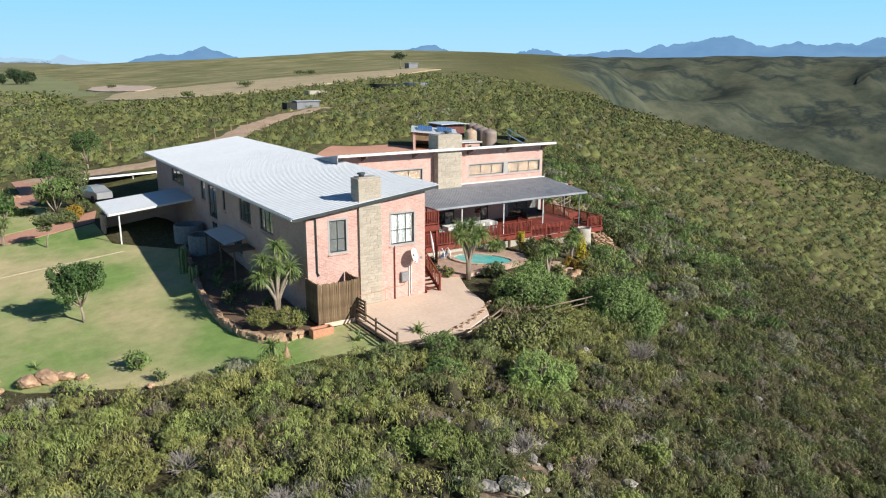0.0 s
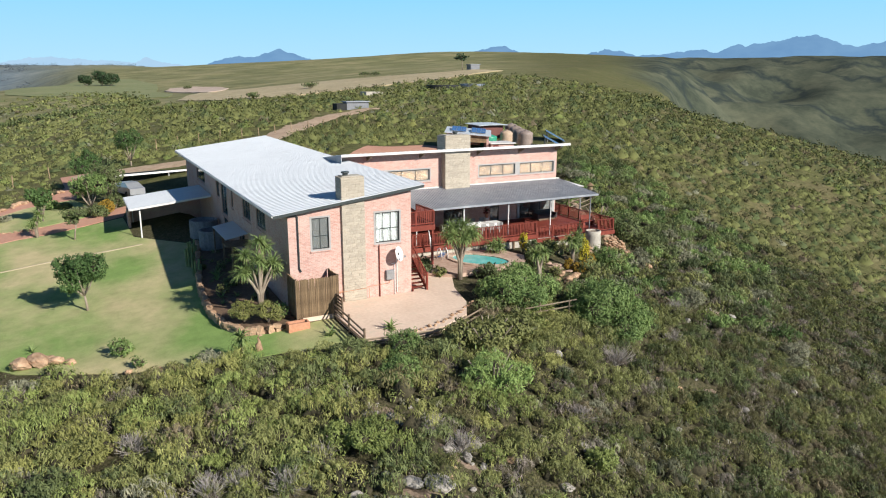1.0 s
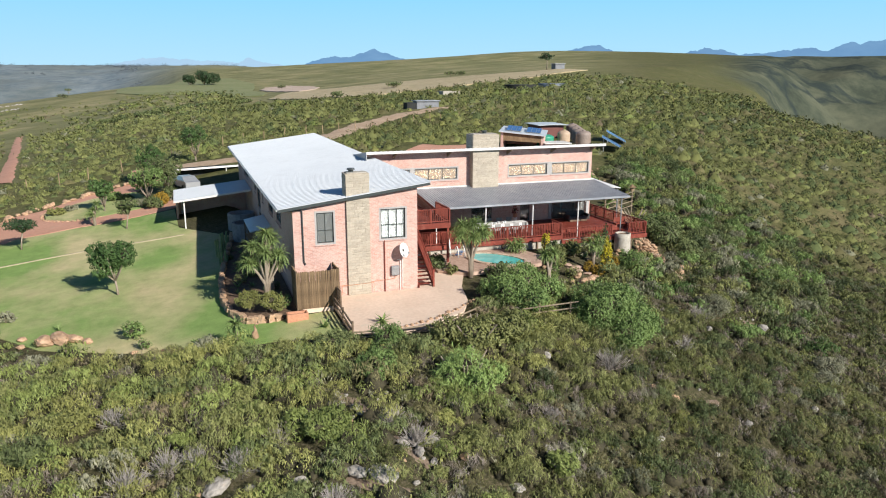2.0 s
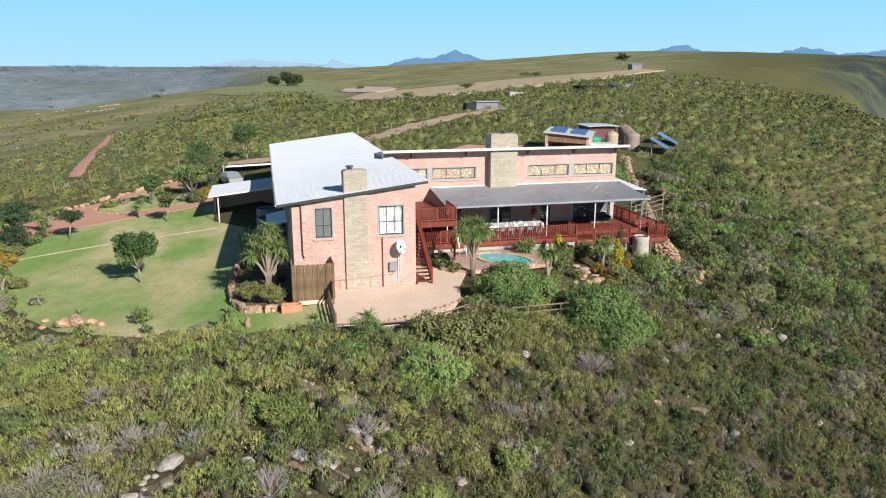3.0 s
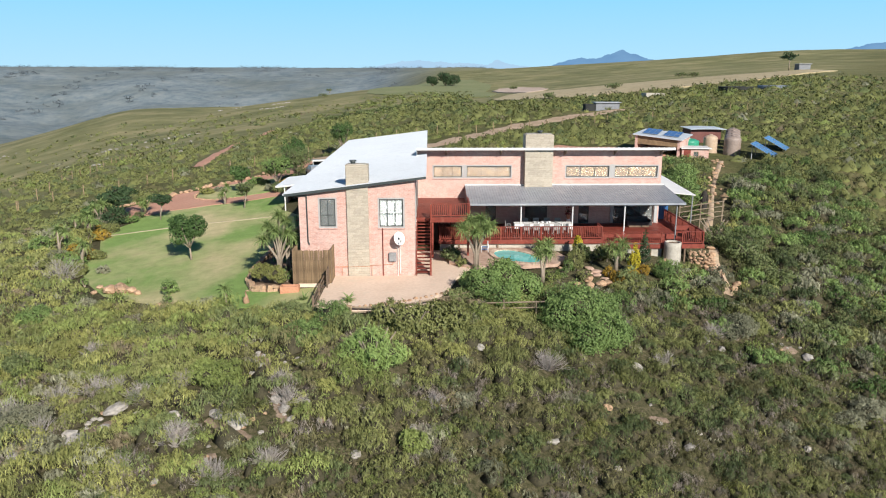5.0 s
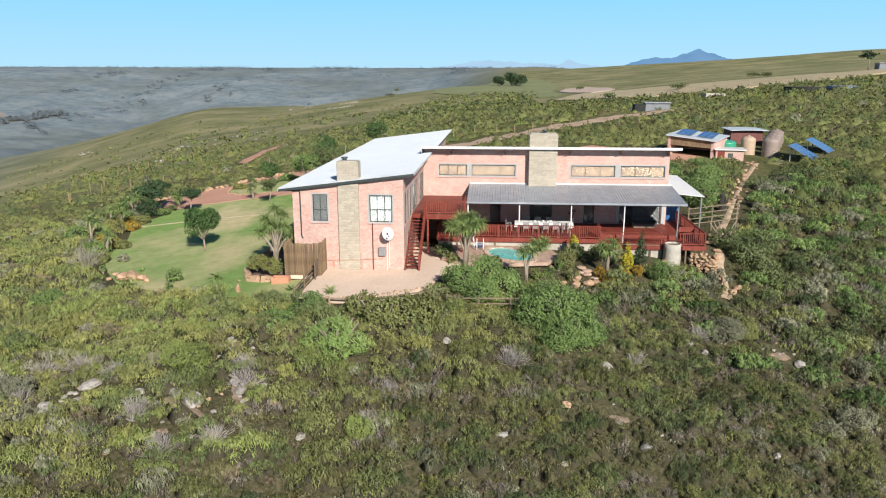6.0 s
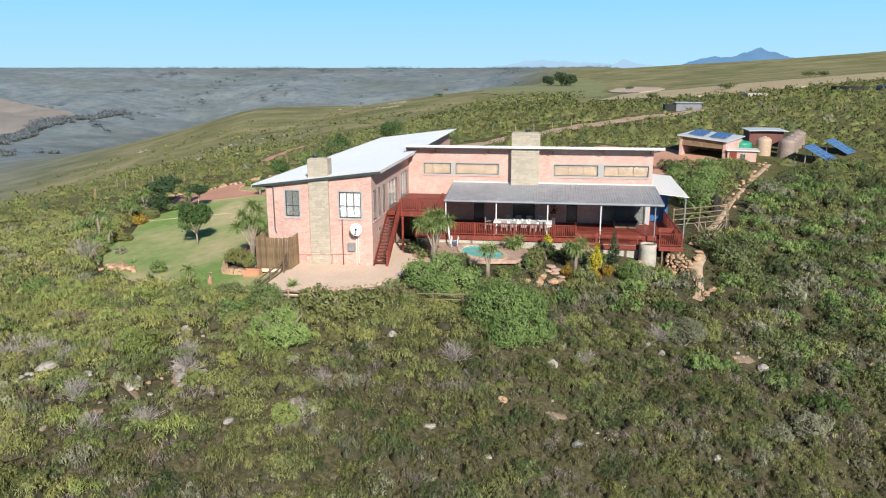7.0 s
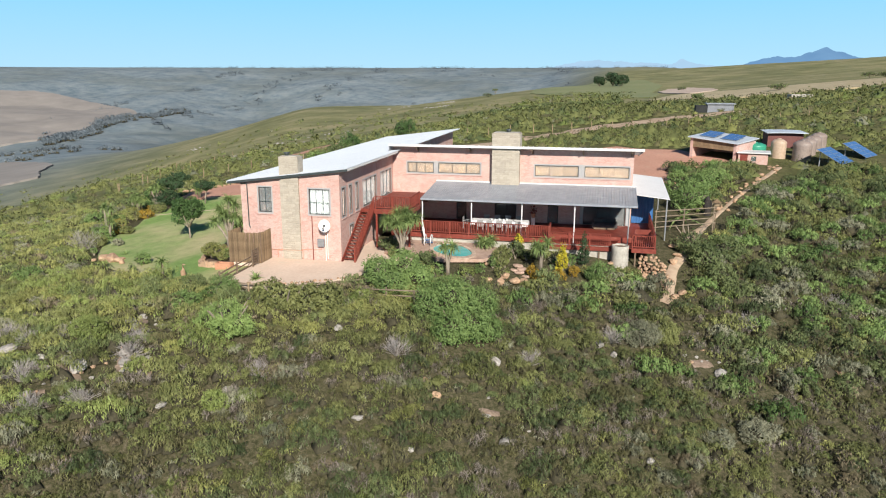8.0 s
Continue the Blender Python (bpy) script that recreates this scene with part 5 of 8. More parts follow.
part("wall", turned(boxed(0.0, 0.35, 0.0, 6.2, g0 - 0.5, 5.42)), BRICK, garage)
part("wall", turned(boxed(5.65, 6.0, 0.0, 6.2, g0 - 0.8, 4.95)), BRICK, garage)
part("wall", turned(boxed(0.36, 5.64, 5.9, 6.2, g0 - 0.5, 4.95)), BRICK, garage)
bm = bmesh.new()
vs = [bm.verts.new(p) for p in ((0.36, 0.05, 4.25), (5.64, 0.05, 4.0), (5.64, 0.05, 4.96), (0.36, 0.05, 5.4))]
bm.faces.new(vs)
part("reed_panel", turned(bm), REED, garage, "brown reed panel above the opening").modifiers.new("thick", "SOLIDIFY").thickness = 0.08
bm = bmesh.new()
vs = [bm.verts.new(p) for p in ((-0.25, -0.35, 5.58), (6.3, -0.35, 5.02), (6.3, 6.5, 5.30), (-0.25, 6.5, 5.86))]
bm.faces.new(vs)
part("roof", turned(bm), ROOF, garage, "white metal roof").modifiers.new("thick", "SOLIDIFY").thickness = 0.12
part("floor", turned(boxed(0.36, 5.64, 0.2, 5.88, g0 - 0.6, g0 + 0.02)), DARKINNER, garage)
# base blue lightened to stand in for sky reflected in the glass
CELL = surface("solar_cells", (0.055, 0.14, 0.32), (0.09, 0.20, 0.42), 3, 1, 0.2, 0.0, 0.02, spec=0.6)


def solar_panel(owner, m, w, h, nx, ny):
    bm = boxed(-w / 2, w / 2, -h / 2, h / 2, -0.03, 0.0)
    bm.transform(m)
    fr = part("panel", bm, STEEL, owner, "framed solar panel")
    for i in range(nx):
        for j in range(ny):
            bm = boxed(-w / 2 + 0.03 + (w - 0.06) / nx * i + 0.025, -w / 2 + 0.03 + (w - 0.06) / nx * (i + 1) - 0.025,
                       -h / 2 + 0.03 + (h - 0.06) / ny * j + 0.025, -h / 2 + 0.03 + (h - 0.06) / ny * (j + 1) - 0.025, 0.001, 0.012)
            bm.transform(m)
            part("cell", bm, CELL, fr)


roof_solar = thing("roof_panels", "pair of blue solar panels tilted on the garage roof", "solar panel", (57.0, 83.0, 5.6))
for x, z in ((1.7, 5.80), (4.5, 5.56)):
    solar_panel(roof_solar, GM @ pose(x, 2.6, z, rx=8, ry=5), 2.1, 3.2, 3, 4)
    part("stand", turned(boxed(x - 0.9, x + 0.9, 2.3, 2.4, z - 0.34, z - 0.06)), STEEL, roof_solar)

shed = thing("brick_shed", "small red brick shed with a flat white roof", "shed", (62.3, 82.5, 2.6))
SM = pose(60.6, 81.7, 0.0, rz=-10)
bm = wall_mesh(lambda u, v, w: (u, w, v), 0.0, 3.4, 1.9, lambda u: 3.86, [(1.5, 2.1, 2.9, 3.5)], 0.2)
bm.transform(SM)
part("wall", bm, BRICK, shed)
for x in (0.0, 3.2):
    bm = boxed(x, x + 0.2, 0.21, 2.9, 1.9, 3.86)
    bm.transform(SM)
    part("wall", bm, BRICK, shed)
for name_, q, mat_, label in (("door", (0.25, 1.1, -0.05, -0.005, 2.1, 3.75, 0.01), WOODRED, "red-brown timber door"), ("roof", (-0.2, 3.7, -0.3, 3.2, 3.86, 3.99, 0.02), FASCIA, ""), ("window", (1.5, 2.1, 0.1, 0.14, 2.9, 3.5), GLASS, "")):
    bm = boxed(*q)
    bm.transform(SM)
    part(name_, bm, mat_, shed, label)

GREENTANK = surface("green_plastic", (0.03, 0.24, 0.15), (0.05, 0.32, 0.21), 4, 0.8, 0.4)
BEIGETANK = surface("beige_plastic", (0.40, 0.29, 0.20), (0.50, 0.38, 0.28), 4, 0.8, 0.5)
GREYTANK = surface("grey_brown_tank", (0.22, 0.17, 0.145), (0.31, 0.25, 0.215), 4, 0.8, 0.5)


def water_tank(x, y, z0, r_, h, mat_, label):
    t = thing("water_tank", label, "water tank", (x, y, z0), "water tanks behind the sheds")
    bm = bmesh.new()
    prof = []
    n = 9
    for k in range(n + 1):
        prof.append((r_ * (1.0 if k % 2 else 0.97), z0 + h * 0.82 * k / n))
    prof += [(r_ * 0.9, z0 + h * 0.88), (r_ * 0.55, z0 + h * 0.97), (0.22, z0 + h * 0.985)]
    rings = [[bm.verts.new((x + q * math.cos(2 * math.pi * k / 28), y + q * math.sin(2 * math.pi * k / 28), z)) for k in range(28)] for q, z in prof]
    for a, b in zip(rings, rings[1:]):
        for k in range(28):
            bm.faces.new((a[k], a[(k + 1) % 28], b[(k + 1) % 28], b[k]))
    bm.faces.new(rings[-1])
    part("shell", bm, mat_, t, smooth=True)
    bm = bmesh.new()
    bmesh.ops.create_cone(bm, cap_ends=True, segments=18, radius1=0.26, radius2=0.24, depth=0.09, matrix=Matrix.Translation((x, y, z0 + h + 0.02)))
    part("lid", bm, mat_, t)


water_tank(63.6, 87.6, 2.6, 1.35, 2.1, GREENTANK, "low green plastic water tank behind the brick shed")
water_tank(66.2, 86.6, 2.7, 0.95, 2.6, BEIGETANK, "beige ribbed plastic water tank")
water_tank(68.7, 85.2, 2.6, 1.12, 2.7, GREYTANK, "grey-brown ribbed water tank")
water_tank(70.2, 88.9, 2.7, 1.08, 2.6, GREYTANK, "grey-brown ribbed water tank")
water_tank(71.8, 92.6, 2.8, 1.05, 2.6, GREYTANK, "grey-brown ribbed water tank")
water_tank(73.4, 96.4, 2.9, 1.05, 2.6, GREYTANK, "grey-brown ribbed water tank")
part_room = thing("pump_shed", "dark red shed with a curved grey sheet roof", "shed", (68.5, 97.0, 3.0))
MAROON = surface("maroon_boards", (0.12, 0.045, 0.04), (0.19, 0.08, 0.07), 5, 0.8, 0.8, stretch=(4, 4, 0.4))
part("wall", boxed(66.6, 71.2, 95.5, 99.0, 2.6, 5.35), MAROON, part_room)
bm = bmesh.new()
rows = []
for k in range(9):
    x = 66.3 + 5.4 * k / 8
    z = 5.4 + 0.12 * math.sin(math.pi * (0.15 + 0.75 * k / 8))
    rows.append([bm.verts.new((x, 94.8, z)), bm.verts.new((x, 99.6, z + 0.1))])
for a, b in zip(rows, rows[1:]):
    bm.faces.new((a[0], b[0], b[1], a[1]))
part("roof", bm, ROOF, part_room).modifiers.new("thick", "SOLIDIFY").thickness = 0.08

for cx, cy, cz in ((71.8, 82.3, 3.77), (76.2, 88.0, 4.05)):
    arr = thing("solar_array", "blue solar panels tilted on a steel ground frame", "solar panel", (cx, cy, 2.5), "ground solar arrays")
    u, v = Vector((2.5, 3.9, 0.0)), Vector((2.5, -1.62, -1.62))
    x_, y_ = v.normalized(), u.normalized()
    n_ = x_.cross(y_).normalized()
    m = Matrix.Translation((cx, cy, cz)) @ Matrix((x_, y_, n_)).transposed().to_4x4()
    for k in (-1, 1):
        solar_panel(arr, m @ pose(0, k * u.length / 4, 0), v.length, u.length / 2 - 0.05, 5, 3)
    for dx, dy in ((-1.4, -1.6), (-1.4, 1.6), (1.3, -1.6), (1.3, 1.6)):
        q = m @ Vector((dx, dy, -0.05))
        part("leg", beamed((q.x, q.y, ground_at(q.x, q.y) - 0.2), (q.x, q.y, q.z), 0.09), STEEL, arr)

# red court in front of the garage, drive, tracks, lawn
sheet("garage_court", [(40, 66), (52, 68), (55, 78), (61, 79.5), (61, 82), (54, 90), (46, 92), (38, 82), (34, 72)], RED_EARTH, "red gravel court in front of the garage", "court", 0.06, 1.5)
lawn_outline = [(20.35, 28.4), (18.8, 28.7), (17.0, 29.6), (14.5, 30.2), (11.5, 31.4), (8.0, 33.6), (4.2, 36.2), (1.6, 39.6), (-1.6, 44.8), (-2.4, 50.5), (-4.4, 55.2), (-4.5, 58.6), (-3.6, 60.6), (-4.7, 63.5), (-2.6, 64.25), (-2.0, 65.25), (0.4, 65.45), (3.1, 66.15), (5.5, 66.25), (8.3, 66.85), (11.7, 67.5), (12.0, 60.0), (16.3, 53.6), (15.2, 48.0), (14.5, 42.5), (14.3, 38.0), (14.6, 35.1), (15.4, 33.2), (16.6, 32.55), (18.2, 32.65), (20.35, 32.65)]
sheet("lawn", lawn_outline, LAWN, "mown green lawn with dry patches", "lawn", 0.05, 0.9)
ribbon("lawn_path", [(12.4, 57.2), (6.2, 57.3), (2.7, 56.9), (-1.0, 56.3), (-4.3, 55.8)], [0.42, 0.42], SANDPATH, "narrow sandy path trodden across the lawn", "path", 0.09, 0.6)
sheet("driveway", [(-6.8, 64.0), (-4.7, 63.8), (-2.6, 64.5), (-2.0, 65.5), (0.4, 65.7), (3.1, 66.4), (5.5, 66.5), (8.3, 67.1), (11.8, 68.2), (12.5, 72.0), (9.5, 71.2), (8.3, 70.3), (4.3, 69.4), (2.5, 69.2), (-0.5, 71.8), (-1.1, 75.0), (0.2, 76.4), (3.0, 79.0), (5.3, 79.6), (7.7, 79.4), (9.5, 82.0), (11.0, 88.0), (10.0, 94.5), (6.5, 94.5), (7.0, 87.0), (6.0, 83.6), (2.0, 80.9), (0.3, 78.5), (-1.5, 76.2), (-3.6, 75.2), (-5.0, 73.4), (-7.6, 69.0)], RED_EARTH, "red gravel turning circle of the drive", "driveway", 0.05, 0.9)
sheet("grass_island", [(-0.4, 71.9), (2.5, 69.35), (4.3, 69.55), (8.3, 70.45), (9.4, 71.4), (8.7, 76.0), (7.7, 79.25), (5.3, 79.45), (3.0, 78.85), (0.3, 76.2), (-0.95, 75.0)], LAWN, "dry grass island inside the turning circle", "lawn", 0.07, 0.9)
ribbon("dirt_road", [(8, 93), (15, 89.5), (21.5, 88.8), (27, 94.5), (33, 103), (41, 117), (50, 131), (60, 144), (66, 149), (72, 151)], [4.6, 5.2, 5.8, 5.6, 4.6], DIRT, "pale dirt road winding up the ridge", "road", 0.06, 2.0)
ribbon("red_track", [(-9.3, 100), (-16.5, 145), (-25, 195), (-37, 262), (-51, 346)], [2.2, 2.6, 3.2], RED_EARTH, "straight red earth track over the veld", "track", 0.12, 3.0)

# ---------------------------------------------------------------- plants
OLIVE = foliage("olive_scrub", (0.100, 0.112, 0.040), (0.292, 0.310, 0.112))
LIME = foliage("yellow_green_scrub", (0.150, 0.160, 0.050), (0.365, 0.372, 0.124))
DEEP = foliage("deep_green_scrub", (0.062, 0.086, 0.035), (0.210, 0.250, 0.098))
HEATH = foliage("brown_olive_heath", (0.098, 0.095, 0.042), (0.240, 0.222, 0.104))
SAGE = foliage("grey_green_scrub", (0.135, 0.142, 0.088), (0.350, 0.348, 0.235))
GREYTWIG = foliage("grey_dead_fynbos", (0.150, 0.122, 0.100), (0.330, 0.285, 0.250), glow=0.05)
DRY = foliage("dry_brown_scrub", (0.125, 0.102, 0.062), (0.300, 0.248, 0.155))
BUSHGREEN = foliage("fresh_green_leaf", (0.074, 0.126, 0.038), (0.255, 0.360, 0.116))
FEATHER = foliage("feathery_leaf", (0.115, 0.148, 0.042), (0.305, 0.365, 0.112))
SOFTGREEN = foliage("soft_light_leaf", (0.185, 0.270, 0.080), (0.36, 0.48, 0.155))
TREELEAF = foliage("tree_leaf", (0.031, 0.069, 0.021), (0.129, 0.216, 0.069))
ALOELEAF = foliage("aloe_leaf", (0.100, 0.155, 0.050), (0.33, 0.42, 0.15), patch=2.0)
YELLOW = foliage("yellow_blossom", (0.32, 0.27, 0.02), (0.62, 0.54, 0.05), patch=2.0)
ORANGE = foliage("orange_brown_leaf", (0.22, 0.14, 0.022), (0.48, 0.32, 0.05), patch=2.0)
PINE = foliage("conifer_leaf", (0.019, 0.042, 0.019), (0.072, 0.120, 0.051))
REDFLOWER = foliage("dark_red_petal", (0.10, 0.012, 0.012), (0.26, 0.03, 0.025), patch=2.0)




# twigs at the heart of a plant, coloured dark to stand in for its inner shade
TWIG_SHADE = surface("twiggy_heart_shade", (0.034, 0.032, 0.018), (0.080, 0.070, 0.040), 9.0, 0.8, 0.95)


def sprigs(rs, centres, out, length, width):
    """Diamond-shaped leaf sprigs: verts (n, 4, 3) at the centres, pointing roughly along out."""
    n = len(centres)
    out = out / (np.linalg.norm(out, axis=1, keepdims=True) + 1e-9)
    face = out + rs.normal(0, 0.5, (n, 3))
    face /= np.linalg.norm(face, axis=1, keepdims=True)
    d = np.array([0, 0, 0.8]) + 0.5 * out + rs.normal(0, 0.6, (n, 3))
    d -= face * (d * face).sum(1, keepdims=True)
    d /= np.linalg.norm(d, axis=1, keepdims=True) + 1e-9
    side = np.cross(d, face)
    le, wi = (length * rs.uniform(0.6, 1.35, n))[:, None], (width * rs.uniform(0.6, 1.35, n))[:, None]
    base = centres - d * le * 0.45
    return np.stack([base, centres + side * wi * 0.5, centres + d * le * 0.55, centres - side * wi * 0.5], 1)


def quad_mesh(name, quads, mat_, extra=None):
    """One mesh of loose four-cornered leaves, with an optional (verts, faces) core joined in."""
    n = len(quads)
    verts = quads.reshape(-1, 3)
    faces = np.arange(4 * n).reshape(n, 4)
    me = bpy.data.meshes.new(name)
    ev, ef = extra if extra is not None else (np.zeros((0, 3)), np.zeros((0, 3), int))
    allv = np.concatenate([verts, ev])
    me.vertices.add(len(allv))
    me.vertices.foreach_set("co", allv.astype(np.float32).ravel())
    loops = np.concatenate([faces.ravel(), (ef + 4 * n).ravel()]).astype(np.int32)
    me.loops.add(len(loops))
    me.loops.foreach_set("vertex_index", loops)
    starts = np.concatenate([np.arange(n) * 4, 4 * n + np.arange(len(ef)) * 3]).astype(np.int32)
    me.polygons.add(n + len(ef))
    me.polygons.foreach_set("loop_start", starts)
    me.update(calc_edges=True)
    me.validate()
    me.materials.append(mat_)
    me.materials.append(TWIG_SHADE)
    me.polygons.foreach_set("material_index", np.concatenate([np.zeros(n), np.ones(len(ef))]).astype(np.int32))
    return me


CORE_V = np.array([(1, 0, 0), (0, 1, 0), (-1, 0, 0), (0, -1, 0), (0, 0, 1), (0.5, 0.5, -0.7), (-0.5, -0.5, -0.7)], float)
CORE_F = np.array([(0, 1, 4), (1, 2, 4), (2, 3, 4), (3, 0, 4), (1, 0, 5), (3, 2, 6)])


def blade_mesh(name, tris, tone, round_, mat_, extra, heart):
    """One mesh of loose three-cornered leaf sprigs with a tone for each shrub, and the shrubs' hearts joined in."""
    n = len(tris)
    ev, ef = extra
    allv = np.concatenate([tris.reshape(-1, 3), ev])
    me = bpy.data.meshes.new(name)
    me.vertices.add(len(allv))
    me.vertices.foreach_set("co", allv.astype(np.float32).ravel())
    loops = np.concatenate([np.arange(3 * n), (ef + 3 * n).ravel()]).astype(np.int32)
    me.loops.add(len(loops))
    me.loops.foreach_set("vertex_index", loops)
    me.polygons.add(n + len(ef))
    me.polygons.foreach_set("loop_start", (np.arange(n + len(ef)) * 3).astype(np.int32))
    me.update(calc_edges=True)
    me.validate()
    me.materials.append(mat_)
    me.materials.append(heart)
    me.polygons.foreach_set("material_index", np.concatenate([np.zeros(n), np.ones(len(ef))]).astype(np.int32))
    # each spray takes the light as its whole lobe does
    ep = CORE_V / np.linalg.norm(CORE_V, axis=1, keepdims=True) + (np.array([0, 0, 1.3]) if heart is mat_ else 0)
    ep = np.tile(ep / np.linalg.norm(ep, axis=1, keepdims=True), (len(ev) // len(CORE_V), 1))
    bend = me.attributes.new("custom_normal", "FLOAT_VECTOR", "POINT")
    bend.data.foreach_set("vector", np.concatenate([np.repeat(round_, 3, 0), ep]).astype(np.float32).ravel())
    layer = me.attributes.new("tone", "FLOAT", "POINT")
    layer.data.foreach_set("value", np.concatenate([np.repeat(tone, 3), np.zeros(len(ev))]).astype(np.float32))
    return me


def shrubs(name, xs, ys, radius, tall, mat_, leaves, length, width, seed, label, tufts=7, shift=0.0, solid=False):
    """Many domed shrubs as one mesh: each a cluster of leafy lobes over its dome, round a twiggy heart coloured dark
    for inner shade.
    """
    rs = np.random.RandomState(seed)
    n = len(xs)
    zs = height(xs, ys)
    per = max(2, leaves // tufts)
    # lobes sit over the upper dome, the first at the top, each with its own size
    a = rs.uniform(0, 6.283, (n, 1)) + np.arange(tufts)[None] * 2.39996 + rs.uniform(-0.5, 0.5, (n, tufts))
    q = np.sqrt((np.arange(tufts)[None] + rs.uniform(0.0, 0.9, (n, tufts))) / tufts) * 0.80
    stretch = rs.uniform(0.78, 1.28, (n, 1))
    lean_ = rs.normal(0, 0.12, (n, 2)) * radius[:, None]
    up = np.sqrt(np.clip(1 - q * q, 0.05, 1)) * rs.uniform(0.50, 0.86, (n, tufts))
    tc = np.stack([np.cos(a) * q * stretch * radius[:, None] + lean_[:, :1], np.sin(a) * q / stretch * radius[:, None] + lean_[:, 1:], up * tall[:, None]], -1)
    tr = radius[:, None] * rs.uniform(0.25, 0.44, (n, tufts)) * (7 / tufts) ** 0.45
    v = rs.normal(0, 1, (n, tufts, per, 3))
    v[..., 2] = np.abs(v[..., 2]) * 1.15 - 0.42
    v /= np.linalg.norm(v, axis=-1, keepdims=True)
    k = np.where(rs.uniform(0, 1, (n, tufts, per, 1)) < 0.82, rs.uniform(0.80, 1.04, (n, tufts, per, 1)), rs.uniform(1.0, 1.34, (n, tufts, per, 1)))
    rise = np.stack([tr, tr, tr * rs.uniform(0.8, 1.35, (n, tufts))], -1)[:, :, None, :]
    pos = (tc[:, :, None, :] + v * k * rise + np.stack([xs, ys, zs], -1)[:, None, None, :]).reshape(-1, 3)
    v = v.reshape(-1, 3)
    m = len(pos)
    # each leaf lies on its lobe, most pointing up and outwards
    face = v + np.array([0, 0, 0.12]) + rs.normal(0, 0.20 if solid else 0.26, (m, 3))
    face /= np.linalg.norm(face, axis=1, keepdims=True)
    grow = np.array([0, 0, 1.5]) + 0.40 * v + rs.normal(0, 0.38, (m, 3))
    grow -= face * (grow * face).sum(1, keepdims=True)
    grow /= np.linalg.norm(grow, axis=1, keepdims=True) + 1e-9
    side = np.cross(grow, face)
    sc = np.repeat((radius / radius.mean()) ** 0.6, tufts * per)
    le, wi = (length * sc * rs.uniform(0.55, 1.45, m))[:, None], (width * sc * rs.uniform(0.6, 1.4, m))[:, None]
    tris = np.stack([pos - grow * le * 0.55, pos + grow * le * 0.45 + side * wi * 0.5, pos + grow * le * 0.33 - side * wi * 0.5], 1)
    tone = np.repeat(rs.normal(0, 0.08 if solid else 0.12, n) + shift, tufts * per) + np.repeat(rs.normal(0, 0.07, (n, tufts)).ravel(), per)
    wide_, up_ = (0.95, 0.92) if solid else (0.72, 0.62)
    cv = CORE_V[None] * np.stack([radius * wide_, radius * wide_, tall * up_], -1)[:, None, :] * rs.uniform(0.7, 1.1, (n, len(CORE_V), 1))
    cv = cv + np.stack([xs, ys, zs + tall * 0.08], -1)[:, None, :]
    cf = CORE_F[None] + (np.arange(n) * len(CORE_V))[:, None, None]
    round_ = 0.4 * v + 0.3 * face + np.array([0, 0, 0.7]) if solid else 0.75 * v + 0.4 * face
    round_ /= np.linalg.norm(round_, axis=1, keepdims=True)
    me = blade_mesh(name, tris, tone, round_, mat_, (cv.reshape(-1, 3), cf.reshape(-1, 3)), mat_ if solid else TWIG_SHADE)
    return tagged(new(name, me), label, "scrub", kind="stuff")


def inside_poly(x, y, poly):
    hit = np.zeros(len(x), bool)
    for (x0, y0), (x1, y1) in zip(poly, poly[1:] + poly[:1]):
        cross = (y0 > y) != (y1 > y)
        hit ^= cross & (x < (x1 - x0) * (y - y0) / (y1 - y0 + 1e-12) + x0)
    return hit


YARD = [(15.0, 29.6), (17.0, 28.8), (18.8, 27.8), (20.4, 26.7), (22.5, 26.6), (25.2, 26.9), (27.8, 28.2), (29.2, 30.8), (31.5, 33.0), (36, 33.6), (41, 34.6), (46.5, 38.6), (50.5, 41.5), (52.5, 52), (53.5, 60), (53, 64), (40, 66), (33, 72), (33, 80), (22, 92), (12, 92), (12, 66), (17, 54), (14, 38)]
COURT = [(40, 64), (54, 64), (62, 78), (66, 80), (78, 82), (80, 90), (76, 98), (64, 100), (54, 92), (44, 93), (36, 84), (33, 72)]
GARDEN = [(-5.8, 55.5), (-3.2, 49.5), (-2.4, 44.5), (0, 39.6), (4, 35.3), (9, 32), (17, 29.8), (17, 60), (13, 70), (14, 78), (12.5, 88), (10.5, 95), (6.5, 95), (6, 85), (1.5, 82), (-1.8, 77.5), (-5.2, 75), (-8.2, 69.5), (-7.2, 64.5), (-5.8, 60)]
